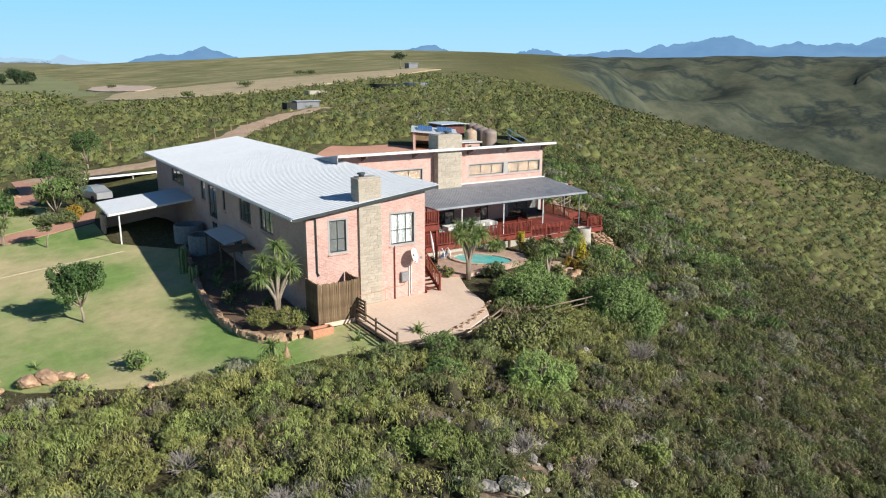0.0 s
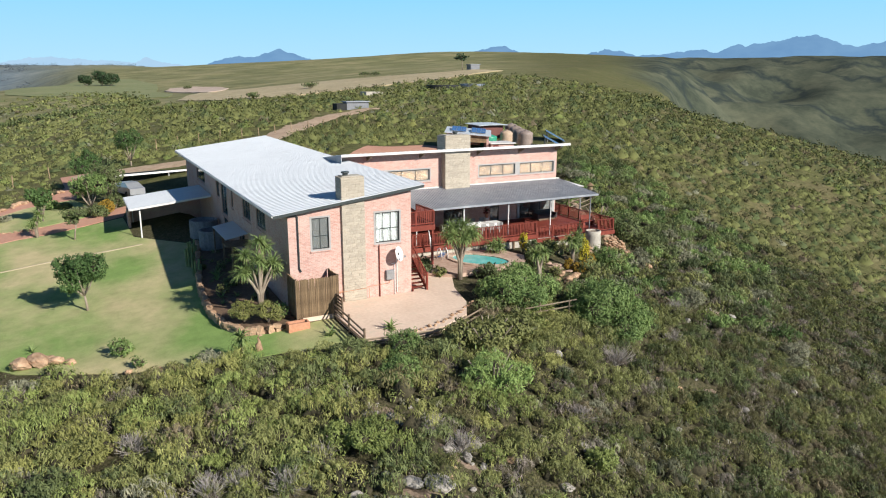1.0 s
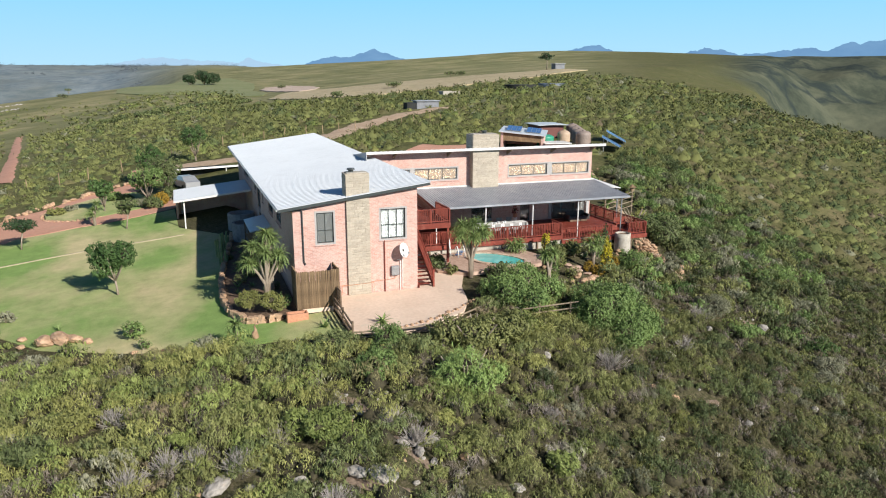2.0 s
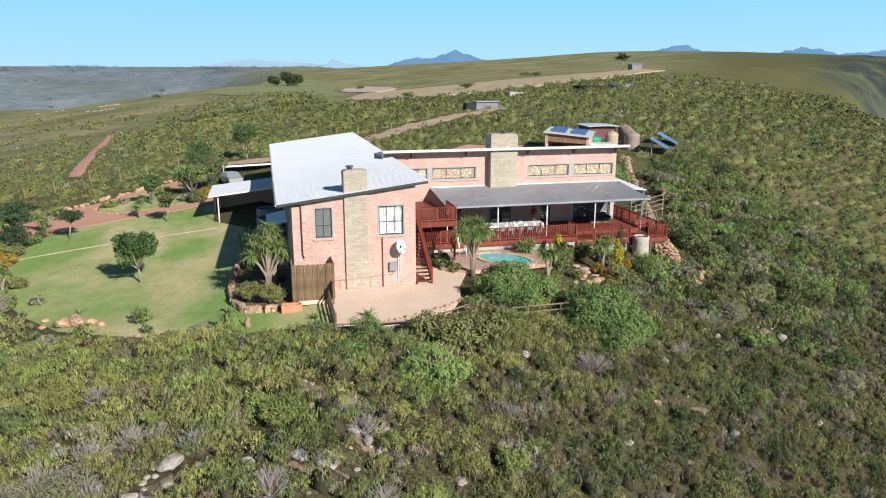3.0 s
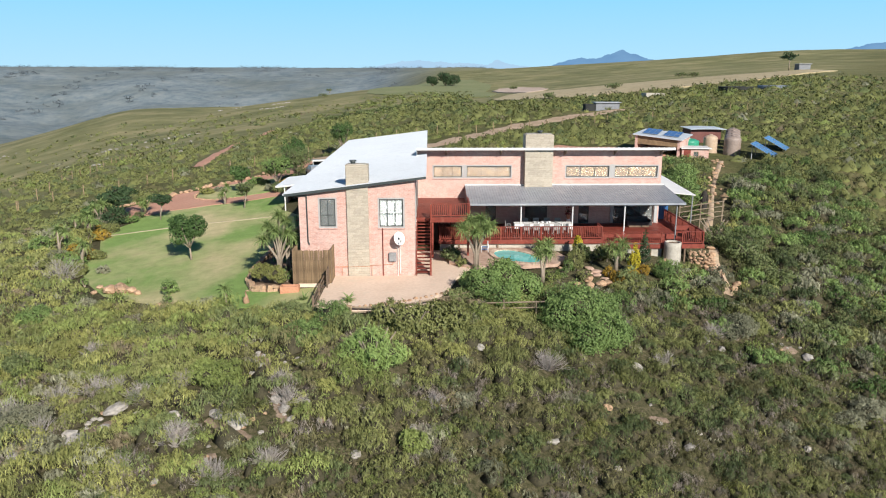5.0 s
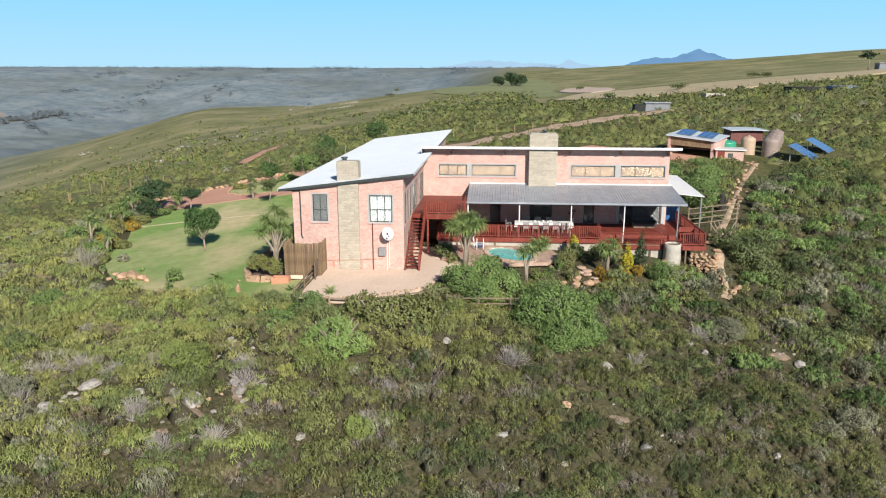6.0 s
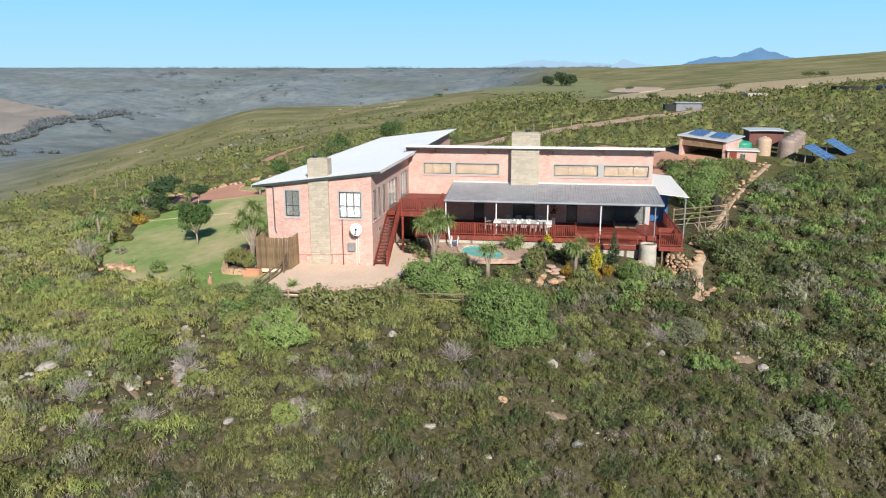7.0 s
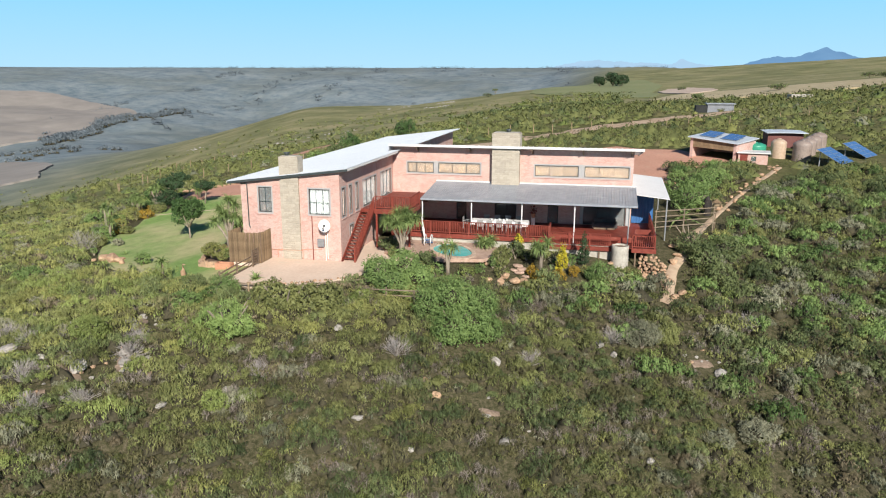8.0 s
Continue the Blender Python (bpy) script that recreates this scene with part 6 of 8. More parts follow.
ROADS = [((8, 93), (15, 89.5), 3.2), ((15, 89.5), (21.5, 88.8), 3.2), ((21.5, 88.8), (27, 94.5), 3.4), ((27, 94.5), (33, 103), 3.5), ((33, 103), (41, 117), 3.7), ((41, 117), (50, 131), 3.7), ((50, 131), (60, 144), 3.7), ((60, 144), (72, 151), 3.6), ((-9.3, 100), (-25, 195), 2.0), ((-25, 195), (-51, 346), 2.8), ((72, 450), (110, 330), 24), ((100, 325), (210, 345), 26), ((100, 480), (180, 440), 30),
         ((49.5, 38.6), (50.5, 41), 0.8), ((50.5, 41), (53, 51), 0.8), ((53.6, 52.5), (54.2, 56.4), 0.9), ((54, 52), (60, 68), 1.3), ((60, 68), (65.5, 80), 1.7), ((11.4, 15.8), (13.0, 17.2), 0.9), ((18.4, 22.0), (19.2, 20.6), 0.75), ((19.9, 18.6), (20.6, 16.8), 0.6), ((17.6, 16.3), (19.2, 15.6), 0.6), ((17.2, 13.7), (18.2, 14.2), 0.5), ((38.8, 21.9), (39.6, 21.9), 0.8), ((50.8, 32.0), (51.6, 32.4), 1.0),
         ((7.2, 16.2), (9.4, 17.2), 1.2), ((6.0, 22.8), (7.4, 24.6), 1.0), ((17.3, 19.2), (16.2, 20.0), 0.9), ((47.5, 31.8), (49.0, 32.8), 1.2), ((24.2, 21.6), (25.2, 21.2), 1.1), ((36.0, 27.6), (37.0, 26.8), 1.9), ((53.8, 27.0), (51.6, 25.6), 0.8), ((40.6, 18.9), (41.4, 19.3), 0.5), ((33.0, 22.2), (33.4, 23.0), 0.5)]


def free_ground(x, y):
    ok = ~(inside_poly(x, y, YARD) | inside_poly(x, y, COURT) | inside_poly(x, y, GARDEN))
    for (x0, y0), (x1, y1), w in ROADS:
        t = np.clip(((x - x0) * (x1 - x0) + (y - y0) * (y1 - y0)) / ((x1 - x0) ** 2 + (y1 - y0) ** 2), 0, 1)
        ok &= np.hypot(x - x0 - t * (x1 - x0), y - y0 - t * (y1 - y0)) > w
    return ok


def scatter(rs, x0, x1, y0, y1, cell, keep, loose=0.0):
    """One spot a cell, jittered, where keep(x, y) holds."""
    gx, gy = np.meshgrid(np.arange(x0, x1, cell), np.arange(y0, y1, cell))
    x = gx.ravel() + rs.uniform(-loose * cell, (1 + loose) * cell, gx.size)
    y = gy.ravel() + rs.uniform(-loose * cell, (1 + loose) * cell, gx.size)
    ok = keep(x, y) & free_ground(x, y)
    return x[ok], y[ok]


def seen_ground(x, y):
    """The fan of hillside on the flown side of the house and beyond it."""
    r = np.hypot(x - 24, y + 11)
    b = np.degrees(np.arctan2(x - 24, y + 11))
    return (r > 19) & (b > -54) & (b < 68)


KINDS = [("olive", OLIVE, "olive-green fynbos shrubs on the hillside"), ("lime", LIME, "yellow-green fynbos shrubs on the hillside"), ("deep", DEEP, "dark green fynbos shrubs on the hillside"), ("sage", SAGE, "grey-green fynbos shrubs on the hillside"), ("dry", DRY, "dry brown fynbos shrubs on the hillside"), ("heath", HEATH, "brownish olive heath shrubs on the slope"), ("fresh", FEATHER, "fresh green feathery fynbos shrubs")]
SPUR_MIX = np.array([0.43, 0.20, 0.11, 0.08, 0.03, 0.02, 0.13])
SLOPE_MIX = np.array([0.42, 0.04, 0.25, 0.07, 0.03, 0.16, 0.03])


def plant_belt(near, far, cell, rad, leaves, length, width, seed, bare, low=1.0, tufts=7, west=False, spread=0.36):
    rs = np.random.RandomState(seed)
    def keep(x, y):
        r = np.hypot(x - 24, (y + 11))
        edge = rs.uniform(-3, 3, len(x))
        thin = waves(x, y, 9, seed + 1, 3) + rs.uniform(-0.25, 0.25, len(x)) + (0.35 * waves(x, y, 30, 33, 2) if near > 80 else 0)
        dd = lie(x, y)[0]
        open_ = 0.12 * smooth_step(-15, -45, dd) * smooth_step(85, 110, r) + 0.45 * smooth_step(0, -45, x) * smooth_step(75, 110, r)
        seen = seen_ground(x, y) & (np.degrees(np.arctan2(x - 20, y)) < 4) if west else seen_ground(x, y)
        return seen & (r + edge > near) & (r + edge < far) & (thin < bare - open_)
    x, y = scatter(rs, 24 - far, 24 + far, -8, far, cell, keep, 0.8 if near > 80 else 0.25)
    slope = smooth_step(-5, 9, lie(x, y)[0])[:, None]
    # kinds grow in loose drifts
    drift = np.stack([waves(x, y, 11 + 2 * i, 60 + i, 3) for i in range(len(KINDS))], 1)
    odds = (SPUR_MIX * (1 - slope) + SLOPE_MIX * slope) * np.exp(1.5 * drift)
    if near > 80:
        odds = odds * np.array([1.6, 0.12, 1.1, 0.25, 0.3, 1.1, 0.3])
    odds = np.cumsum(odds, 1) / odds.sum(1, keepdims=True)
    pick = (rs.uniform(0, 1, (len(x), 1)) > odds).sum(1)
    for i, (kind, mat_, label) in enumerate(KINDS):
        sel = pick == i
        n = sel.sum()
        if n < 3:
            continue
        radius = rad * np.exp(np.clip(rs.normal(0, spread, n), -0.9, 0.5 if spread < 0.4 else 0.85)) * (0.8 if kind in ("dry", "sage") else 1.0) * (1 - 0.05 * slope[sel, 0])
        tall = radius * rs.uniform(0.75, 1.35, n) * low * (1 - 0.15 * slope[sel, 0])
        # the open western side carries lower, paler veld
        open_side = smooth_step(38, 8, x[sel]) * smooth_step(58, 84, np.hypot(x[sel] - 24, y[sel] + 11))
        radius, tall = radius * (1 - 0.20 * open_side), tall * (1 - 0.42 * open_side)
        # tone lowered on the slope: darker heath, and partly its shade put into the colour
        shrubs("scrub", x[sel], y[sel], radius, tall, mat_, leaves, length, width, seed * 10 + i, label, tufts, (-0.08 if near > 80 else 0.20) - (0.34 if near > 80 else 0.36 if near > 40 else 0.28) * slope[sel, 0] - (0.10 * smooth_step(45, 85, x[sel]) if near > 40 else 0.0) + 0.20 * open_side, near > 80)


plant_belt(14, 47, 0.96, 0.70, 564, 0.150, 0.031, 2, 1.3, 1.05, 12, spread=0.39)
plant_belt(14, 47, 0.56, 0.33, 44, 0.140, 0.038, 6, 1.6, 1.2, 4)
# grey dead twigs in drifts between the green shrubs
rs_ = np.random.RandomState(91)
gx, gy = scatter(rs_, -20, 72, 0, 46, 0.9, lambda x, y: seen_ground(x, y) & (waves(x, y, 7, 92, 3) + rs_.uniform(-0.3, 0.3, len(x)) > 0.22), 0.4)
shrubs("dead_scrub", gx, gy, rs_.uniform(0.3, 0.62, len(gx)), rs_.uniform(0.35, 0.8, len(gx)), GREYTWIG, 96, 0.26, 0.018, 93, "grey-brown dead fynbos twigs among the shrubs", 5)
plant_belt(47, 84, 1.05, 0.70, 144, 0.185, 0.066, 3, 1.3, 0.85, 9)
plant_belt(47, 84, 1.05, 0.40, 25, 0.160, 0.070, 9, 1.3, 0.9, 5)
plant_belt(84, 130, 1.30, 0.66, 36, 0.21, 0.095, 4, 0.70, 0.8, 4, spread=0.5)
plant_belt(130, 210, 1.95, 0.85, 20, 0.34, 0.20, 8, 0.50, 0.7, 4, spread=0.5)
plant_belt(210, 350, 3.2, 1.15, 14, 0.58, 0.36, 5, 0.35, 0.55, 4, spread=0.5)
plant_belt(340, 720, 6.0, 1.8, 12, 1.1, 0.7, 7, 0.12, 0.4, 4, True, 0.5)


def crown(name, lobes, count, length, width, mat_, owner, seed, label="", core=0.46, lift=0.4):
    """A leafy crown: sprigs over several overlapping lobes (centre, radii), with gaps between them."""
    rs = np.random.RandomState(seed)
    w = np.array([r[0] * r[1] + r[1] * r[2] + r[0] * r[2] for _, r in lobes])
    quads, cvs, cfs, m = [], [], [], 0
    for (c, r), k in zip(lobes, (count * w / w.sum()).astype(int)):
        # sprigs gather in clumps over the lobe, with shaded gaps between the clumps
        many = int(12 + 14 * min(r[0] * r[1], 2.5))
        heads = rs.normal(0, 1, (many, 3))
        heads /= np.linalg.norm(heads, axis=1, keepdims=True)
        heads = heads * rs.uniform(0.70, 0.98, (many, 1))
        which = rs.randint(0, many, k)
        loose = rs.normal(0, 1, (k, 3))
        loose /= np.linalg.norm(loose, axis=1, keepdims=True)
        size = rs.uniform(0.20, 0.36, many)[which] * rs.uniform(0.5, 1.05, k)
        even = rs.normal(0, 1, (k, 3))
        even /= np.linalg.norm(even, axis=1, keepdims=True)
        plain = rs.uniform(0, 1, (k, 1)) < 0.38
        pos = np.array(c) + np.where(plain, even * rs.uniform(0.72, 0.92, (k, 1)), heads[which] + loose * size[:, None]) * np.array(r)
        out = np.where(plain, even, heads[which] * 0.6 + loose)
        out[:, 2] += lift
        quads.append(sprigs(rs, pos, out, np.full(k, length), np.full(k, width)))
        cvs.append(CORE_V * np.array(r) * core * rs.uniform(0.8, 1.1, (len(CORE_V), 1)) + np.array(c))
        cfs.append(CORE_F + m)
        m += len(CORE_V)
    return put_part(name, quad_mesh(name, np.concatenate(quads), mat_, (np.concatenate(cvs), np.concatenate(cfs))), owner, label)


def bush(x, y, r_, h, mat_, label, seed, name="bush", length=0.22, width=0.10, count=0, z=None, group=""):
    """A garden bush: short woody stems under a lobed crown."""
    z = ground_at(x, y) if z is None else z
    b = thing(name, label, "bush", (x, y, z), group)
    rs = random.Random(seed)
    for k in range(4):
        a = rs.uniform(0, 6.28)
        bm = bmesh.new()
        tube(bm, [(x, y, z - 0.1), (x + 0.3 * r_ * math.cos(a), y + 0.3 * r_ * math.sin(a), z + 0.35 * h), (x + 0.55 * r_ * math.cos(a), y + 0.55 * r_ * math.sin(a), z + 0.6 * h)], [0.05, 0.035, 0.015], 5)
        part("stem", bm, BARK, b)
    lobes = [((x, y, z + h * 0.52), (r_ * 0.72, r_ * 0.72, h * 0.48))]
    for k in range(6):
        a = rs.uniform(0, 6.28)
        q = rs.uniform(0.35, 0.62)
        lobes.append(((x + r_ * q * math.cos(a), y + r_ * q * math.sin(a), z + h * rs.uniform(0.28, 0.66)), (r_ * rs.uniform(0.34, 0.5), r_ * rs.uniform(0.34, 0.5), h * rs.uniform(0.24, 0.36))))
    crown("crown", lobes, count or int(420 * r_ * (r_ + h)), length, width, mat_, b, seed)
    return b


def tree(x, y, h, r_, mat_, label, seed, trunk_h=0.42, lean_=(0, 0), length=0.22, width=0.12, count=2600, flat_=0.7, name="tree", z=None):
    z = ground_at(x, y) if z is None else z
    t = thing(name, label, "tree", (x, y, z))
    rs = random.Random(seed)
    bm = bmesh.new()
    top = Vector((x + lean_[0], y + lean_[1], z + h * trunk_h))
    tube(bm, [(x, y, z - 0.15), (x + lean_[0] * 0.4, y + lean_[1] * 0.4, z + h * trunk_h * 0.5), top], [0.05 * h * 0.55, 0.04 * h * 0.5, 0.034 * h * 0.5], 8)
    part("trunk", bm, BARK, t, smooth=True)
    lobes = []
    for k in range(7):
        a = 2 * math.pi * k / 7 + rs.uniform(-0.4, 0.4)
        q = rs.uniform(0.4, 0.66) * r_ if k else 0.0
        c = Vector((top.x + q * math.cos(a), top.y + q * math.sin(a), z + h * rs.uniform(0.58, 0.84)))
        bm = bmesh.new()
        mid = (top + c) / 2 + Vector((0, 0, -0.08 * h))
        tube(bm, [top - Vector((0, 0, 0.1)), mid, c], [0.018 * h, 0.012 * h, 0.005 * h], 6)
        part("limb", bm, BARK, t, smooth=True)
        s = rs.uniform(0.36, 0.52) * r_
        lobes.append((tuple(c), (s, s, s * flat_)))
    crown("crown", lobes, count, length, width, mat_, t, seed)
    return t


def aloe_leaves(bm, c, n, length, rs, droop=0.9, wide=0.10, tilt=None):
    """A rosette: tapering, channelled leaves that rise and curve over."""
    for k in range(n):
        a = k * 2.39996 + rs.uniform(-0.2, 0.2)
        el = tilt if tilt is not None else radians(rs.uniform(-15, 85))
        d, le = Vector((math.cos(a), math.sin(a), 0)), length * rs.uniform(0.55, 1.15)
        bend = droop * rs.uniform(0.55, 1.35)
        side = Vector((-d.y, d.x, 0))
        p, ang, prev = Vector(c), el, None
        for i in range(5):
            w = wide * (1.0, 0.95, 0.75, 0.45, 0.03)[i] * 0.5
            up = Vector((0, 0, 1)) * math.cos(ang) - d * math.sin(ang)
            row = [bm.verts.new(p - side * w + up * w * 0.5), bm.verts.new(p), bm.verts.new(p + side * w + up * w * 0.5)]
            if prev:
                bm.faces.new((prev[0], prev[1], row[1], row[0]))
                bm.faces.new((prev[1], prev[2], row[2], row[1]))
            prev = row
            p = p + (d * math.cos(ang) + Vector((0, 0, 1)) * math.sin(ang)) * le / 4
            ang -= bend * 0.45


def aloe_tree(x, y, stems, label, seed, z=None, leaf=0.85, n=46, wide=0.10, name="aloe_tree"):
    """stems: (dx, dy, height) of each head over the base."""
    z = ground_at(x, y) if z is None else z
    t = thing(name, label, "aloe", (x, y, z))
    rs = random.Random(seed)
    for dx, dy, h in stems:
        bm = bmesh.new()
        tube(bm, [(x + dx * 0.05, y + dy * 0.05, z - 0.1), (x + dx * 0.12, y + dy * 0.12, z + h * 0.42), (x + dx * 0.5, y + dy * 0.5, z + h * 0.72), (x + dx, y + dy, z + h)], [0.13, 0.10, 0.08, 0.07], 8)
        part("trunk", bm, BARK, t, smooth=True)
        bm = bmesh.new()
        aloe_leaves(bm, (x + dx, y + dy, z + h - 0.05), n, leaf, rs, 1.0, wide)
        part("leaf_rosette", bm, ALOELEAF, t)
        # withered leaves hanging below the head
        bm = bmesh.new()
        aloe_leaves(bm, (x + dx, y + dy, z + h - 0.15), 10, leaf * 0.7, rs, 0.25, wide * 0.7, tilt=radians(-55))
        part("dry_leaves", bm, DRY, t)
    return t


def aloe(x, y, r_, label, seed, z=None, n=26, name="aloe_plant", mat_=None):
    z = ground_at(x, y) if z is None else z
    t = thing(name, label, "aloe", (x, y, z))
    bm = bmesh.new()
    aloe_leaves(bm, (x, y, z + 0.02), n, r_, random.Random(seed), 0.5, r_ * 0.17)
    part("leaf_rosette", bm, mat_ or ALOELEAF, t)
    return t


# flowers in the pot on the veranda
crown("flowers", [((38.9, 46.6, 2.15), (0.35, 0.35, 0.40))], 120, 0.14, 0.09, REDFLOWER, vase, 91)

# garden round the pool and the deck
aloe_tree(30.45, 35.9, [(-0.95, -0.3, 2.9), (0.95, 0.2, 3.05), (0.1, 0.8, 3.2), (-0.1, -0.65, 2.8), (0.3, 0.1, 3.5), (-0.5, 0.5, 3.3), (0.6, -0.5, 3.0)], "tall tree aloe with forked trunks and drooping rosettes", 1, 0.0, 1.0, 150, 0.065)
aloe_tree(34.6, 32.6, [(-0.25, 0.1, 1.9), (0.3, 0.0, 2.0)], "slender pale-trunked tree aloe in front of the pool", 2, 0.0, 0.9, 100, 0.07)
aloe_tree(40.5, 36.7, [(-0.35, 0.0, 1.7), (0.4, 0.1, 1.9), (0.0, -0.3, 1.5)], "branched tree aloe in the garden bed", 3, -0.3, 0.95, 100, 0.07)
aloe_tree(36.0, 40.3, [(-0.4, 0, 0.6), (0.3, 0.2, 0.7), (0.0, -0.4, 0.5)], "dense rounded aloe clump below the deck", 4, 0.1, 0.9, 120, 0.07)
bush(42.0, 37.25, 0.5, 2.1, YELLOW, "tall bush covered in bright yellow flowers", 5, "flowering_bush", 0.11, 0.08, 1500, z=-0.6)
bush(38.4, 40.2, 0.5, 1.7, YELLOW, "small yellow-flowered bush below the deck", 6, "flowering_bush", 0.11, 0.08, 1100, z=-0.1)
for k, (x, y, r_) in enumerate(((42.8, 37.5, 0.55), (40.4, 35.7, 0.6), (41.8, 36.6, 0.6), (39.9, 36.3, 0.45))):
    bush(x, y, r_, 0.95, ORANGE, "low rounded orange-brown garden bush", 10 + k, "orange_bush", 0.09, 0.05, 1600, z=ground_at(x, y) - 0.05)
bush(37.6, 36.9, 0.85, 1.6, OLIVE, "upright feathery garden bush beside the pool", 20, "garden_bush", 0.30, 0.035, 2600, z=-0.3)
bush(38.4, 38.8, 0.9, 1.3, DEEP, "dark green garden bush", 21, "garden_bush", z=-0.1)
bush(40.0, 39.3, 0.9, 1.2, OLIVE, "olive garden bush below the deck", 22, "garden_bush", z=-0.1)
bush(44.8, 37.9, 1.5, 1.5, BUSHGREEN, "spreading green garden bush below the planter", 23, "garden_bush", 0.2, 0.05, 3200)
bush(46.6, 38.8, 1.2, 1.2, OLIVE, "olive garden bush below the planter", 24, "garden_bush")
bush(32.2, 35.4, 1.0, 1.0, DEEP, "dark green bush beside the pool terrace", 25, "garden_bush", z=0)
bush(28.7, 38.3, 0.9, 1.15, DEEP, "dark green bush by the foot of the balcony", 26, "garden_bush", z=0)
bush(29.4, 37.0, 0.6, 0.7, OLIVE, "small olive bush on the patio edge", 27, "garden_bush", z=0)
rnd = random.Random(19)
for k in range(26):
    x, y = rnd.uniform(37.0, 46.5), rnd.uniform(34.4, 40.0)
    if y > 33.2 + 0.62 * (x - 36) and x > 38 and y < 39 or math.hypot(x - 39.3, y - 37.0) < 0.9:
        continue
    bush(x, y, rnd.uniform(0.35, 0.65), rnd.uniform(0.5, 1.0), rnd.choice((BUSHGREEN, OLIVE, FEATHER, SAGE, LIME)), "low garden plant in the bed below the deck", 700 + k, "bed_plant", 0.15, 0.06)
for k, (x, y, r_, h, mt) in enumerate(((40.2, 39.9, 0.7, 1.0, LIME), (41.4, 39.6, 0.75, 1.2, OLIVE), (42.4, 39.2, 0.6, 1.0, BUSHGREEN), (39.2, 39.0, 0.6, 0.9, OLIVE), (44.6, 38.6, 0.8, 1.3, BUSHGREEN), (45.6, 38.2, 0.8, 1.1, SAGE), (43.6, 38.3, 0.5, 0.8, LIME), (38.0, 35.2, 0.7, 0.9, OLIVE), (36.4, 35.3, 0.6, 0.8, BUSHGREEN), (35.6, 34.4, 0.7, 0.9, FEATHER), (33.6, 33.6, 0.8, 1.0, BUSHGREEN), (32.2, 33.9, 0.7, 0.9, OLIVE))):
    bush(x, y, r_, h, mt, "leafy garden bush in the bed below the deck", 740 + k, "garden_bush", 0.15, 0.06)
aloe(44.0, 36.2, 0.7, "spiky grey aloe rosette in the garden bed", 28)
aloe(42.2, 34.6, 0.6, "spiky aloe rosette in the garden bed", 29)
cyp = thing("conifer", "small dark blue-green conifer below the deck", "tree", (43.4, 39.7, -0.4))
part("trunk", beamed((43.4, 39.7, -0.6), (43.4, 39.7, 0.6), 0.1, sides=8), BARK, cyp)
crown("crown", [((43.4, 39.7, -0.1 + 0.42 * k), (0.62 - 0.11 * k, 0.62 - 0.11 * k, 0.42)) for k in range(5)], 1000, 0.18, 0.07, PINE, cyp, 33)
# large bushes beside and below the patio
def mound(x, y, spots, mat_, label, seed, count, length=0.30, width=0.14):
    z = ground_at(x, y)
    b = thing("large_bush", label, "bush", (x, y, z))
    rs = random.Random(seed)
    for k in range(6):
        a = rs.uniform(0, 6.28)
        bm = bmesh.new()
        tube(bm, [(x, y, z - 0.2), (x + 0.6 * math.cos(a), y + 0.6 * math.sin(a), z + 0.8), (x + 1.2 * math.cos(a), y + 1.2 * math.sin(a), z + 1.6)], [0.09, 0.06, 0.03], 7)
        part("stem", bm, BARK, b)
    crown("crown", [((px, py, ground_at(px, py) + pz), (pr, pr, ph)) for px, py, pz, pr, ph in spots], count, length, width, mat_, b, seed)
    return b


mound(36.2, 27.3, [(36.0, 27.6, 1.7, 1.6, 1.5), (37.3, 26.7, 1.3, 1.4, 1.3), (34.9, 27.2, 1.3, 1.3, 1.2), (36.3, 26.1, 1.0, 1.4, 1.1), (37.6, 28.2, 1.5, 1.2, 1.3), (35.4, 28.8, 1.3, 1.2, 1.3), (38.3, 27.2, 0.9, 1.0, 0.9)], BUSHGREEN, "large dense fresh-green bush below the patio", 41, 21000, 0.16, 0.070)
mound(31.2, 30.6, [(30.6, 30.3, 1.1, 1.3, 1.1), (32.0, 31.2, 1.3, 1.3, 1.2), (33.1, 30.4, 1.0, 1.2, 1.0), (31.6, 29.4, 0.9, 1.3, 0.9), (29.9, 31.3, 0.8, 0.9, 0.9)], BUSHGREEN, "broad green bush at the edge of the patio", 42, 15000, 0.16, 0.070)
mound(24.3, 21.6, [(24.2, 21.6, 1.1, 1.1, 0.95), (25.2, 21.2, 0.9, 0.9, 0.8), (23.4, 21.2, 0.8, 0.8, 0.7), (24.5, 20.8, 0.8, 0.9, 0.7)], SOFTGREEN, "soft feathery light-green bush", 43, 5000, 0.22, 0.045)
mound(26.2, 25.0, [(26.0, 25.0, 0.9, 1.2, 0.9), (27.4, 25.4, 0.9, 1.1, 0.9), (24.9, 25.6, 0.8, 1.0, 0.8), (28.6, 26.0, 0.9, 1.1, 0.9)], OLIVE, "olive-green bushes below the patio fence", 44, 5600, 0.19, 0.10)
mound(51.8, 47.6, [(51.6, 46.0, 1.0, 1.2, 1.0), (52.6, 44.2, 1.0, 1.4, 1.1), (54.2, 46.4, 1.0, 1.5, 1.1), (53.6, 42.4, 0.9, 1.3, 1.0)], DEEP, "dark green thicket beside the deck", 45, 7000, 0.19, 0.10)
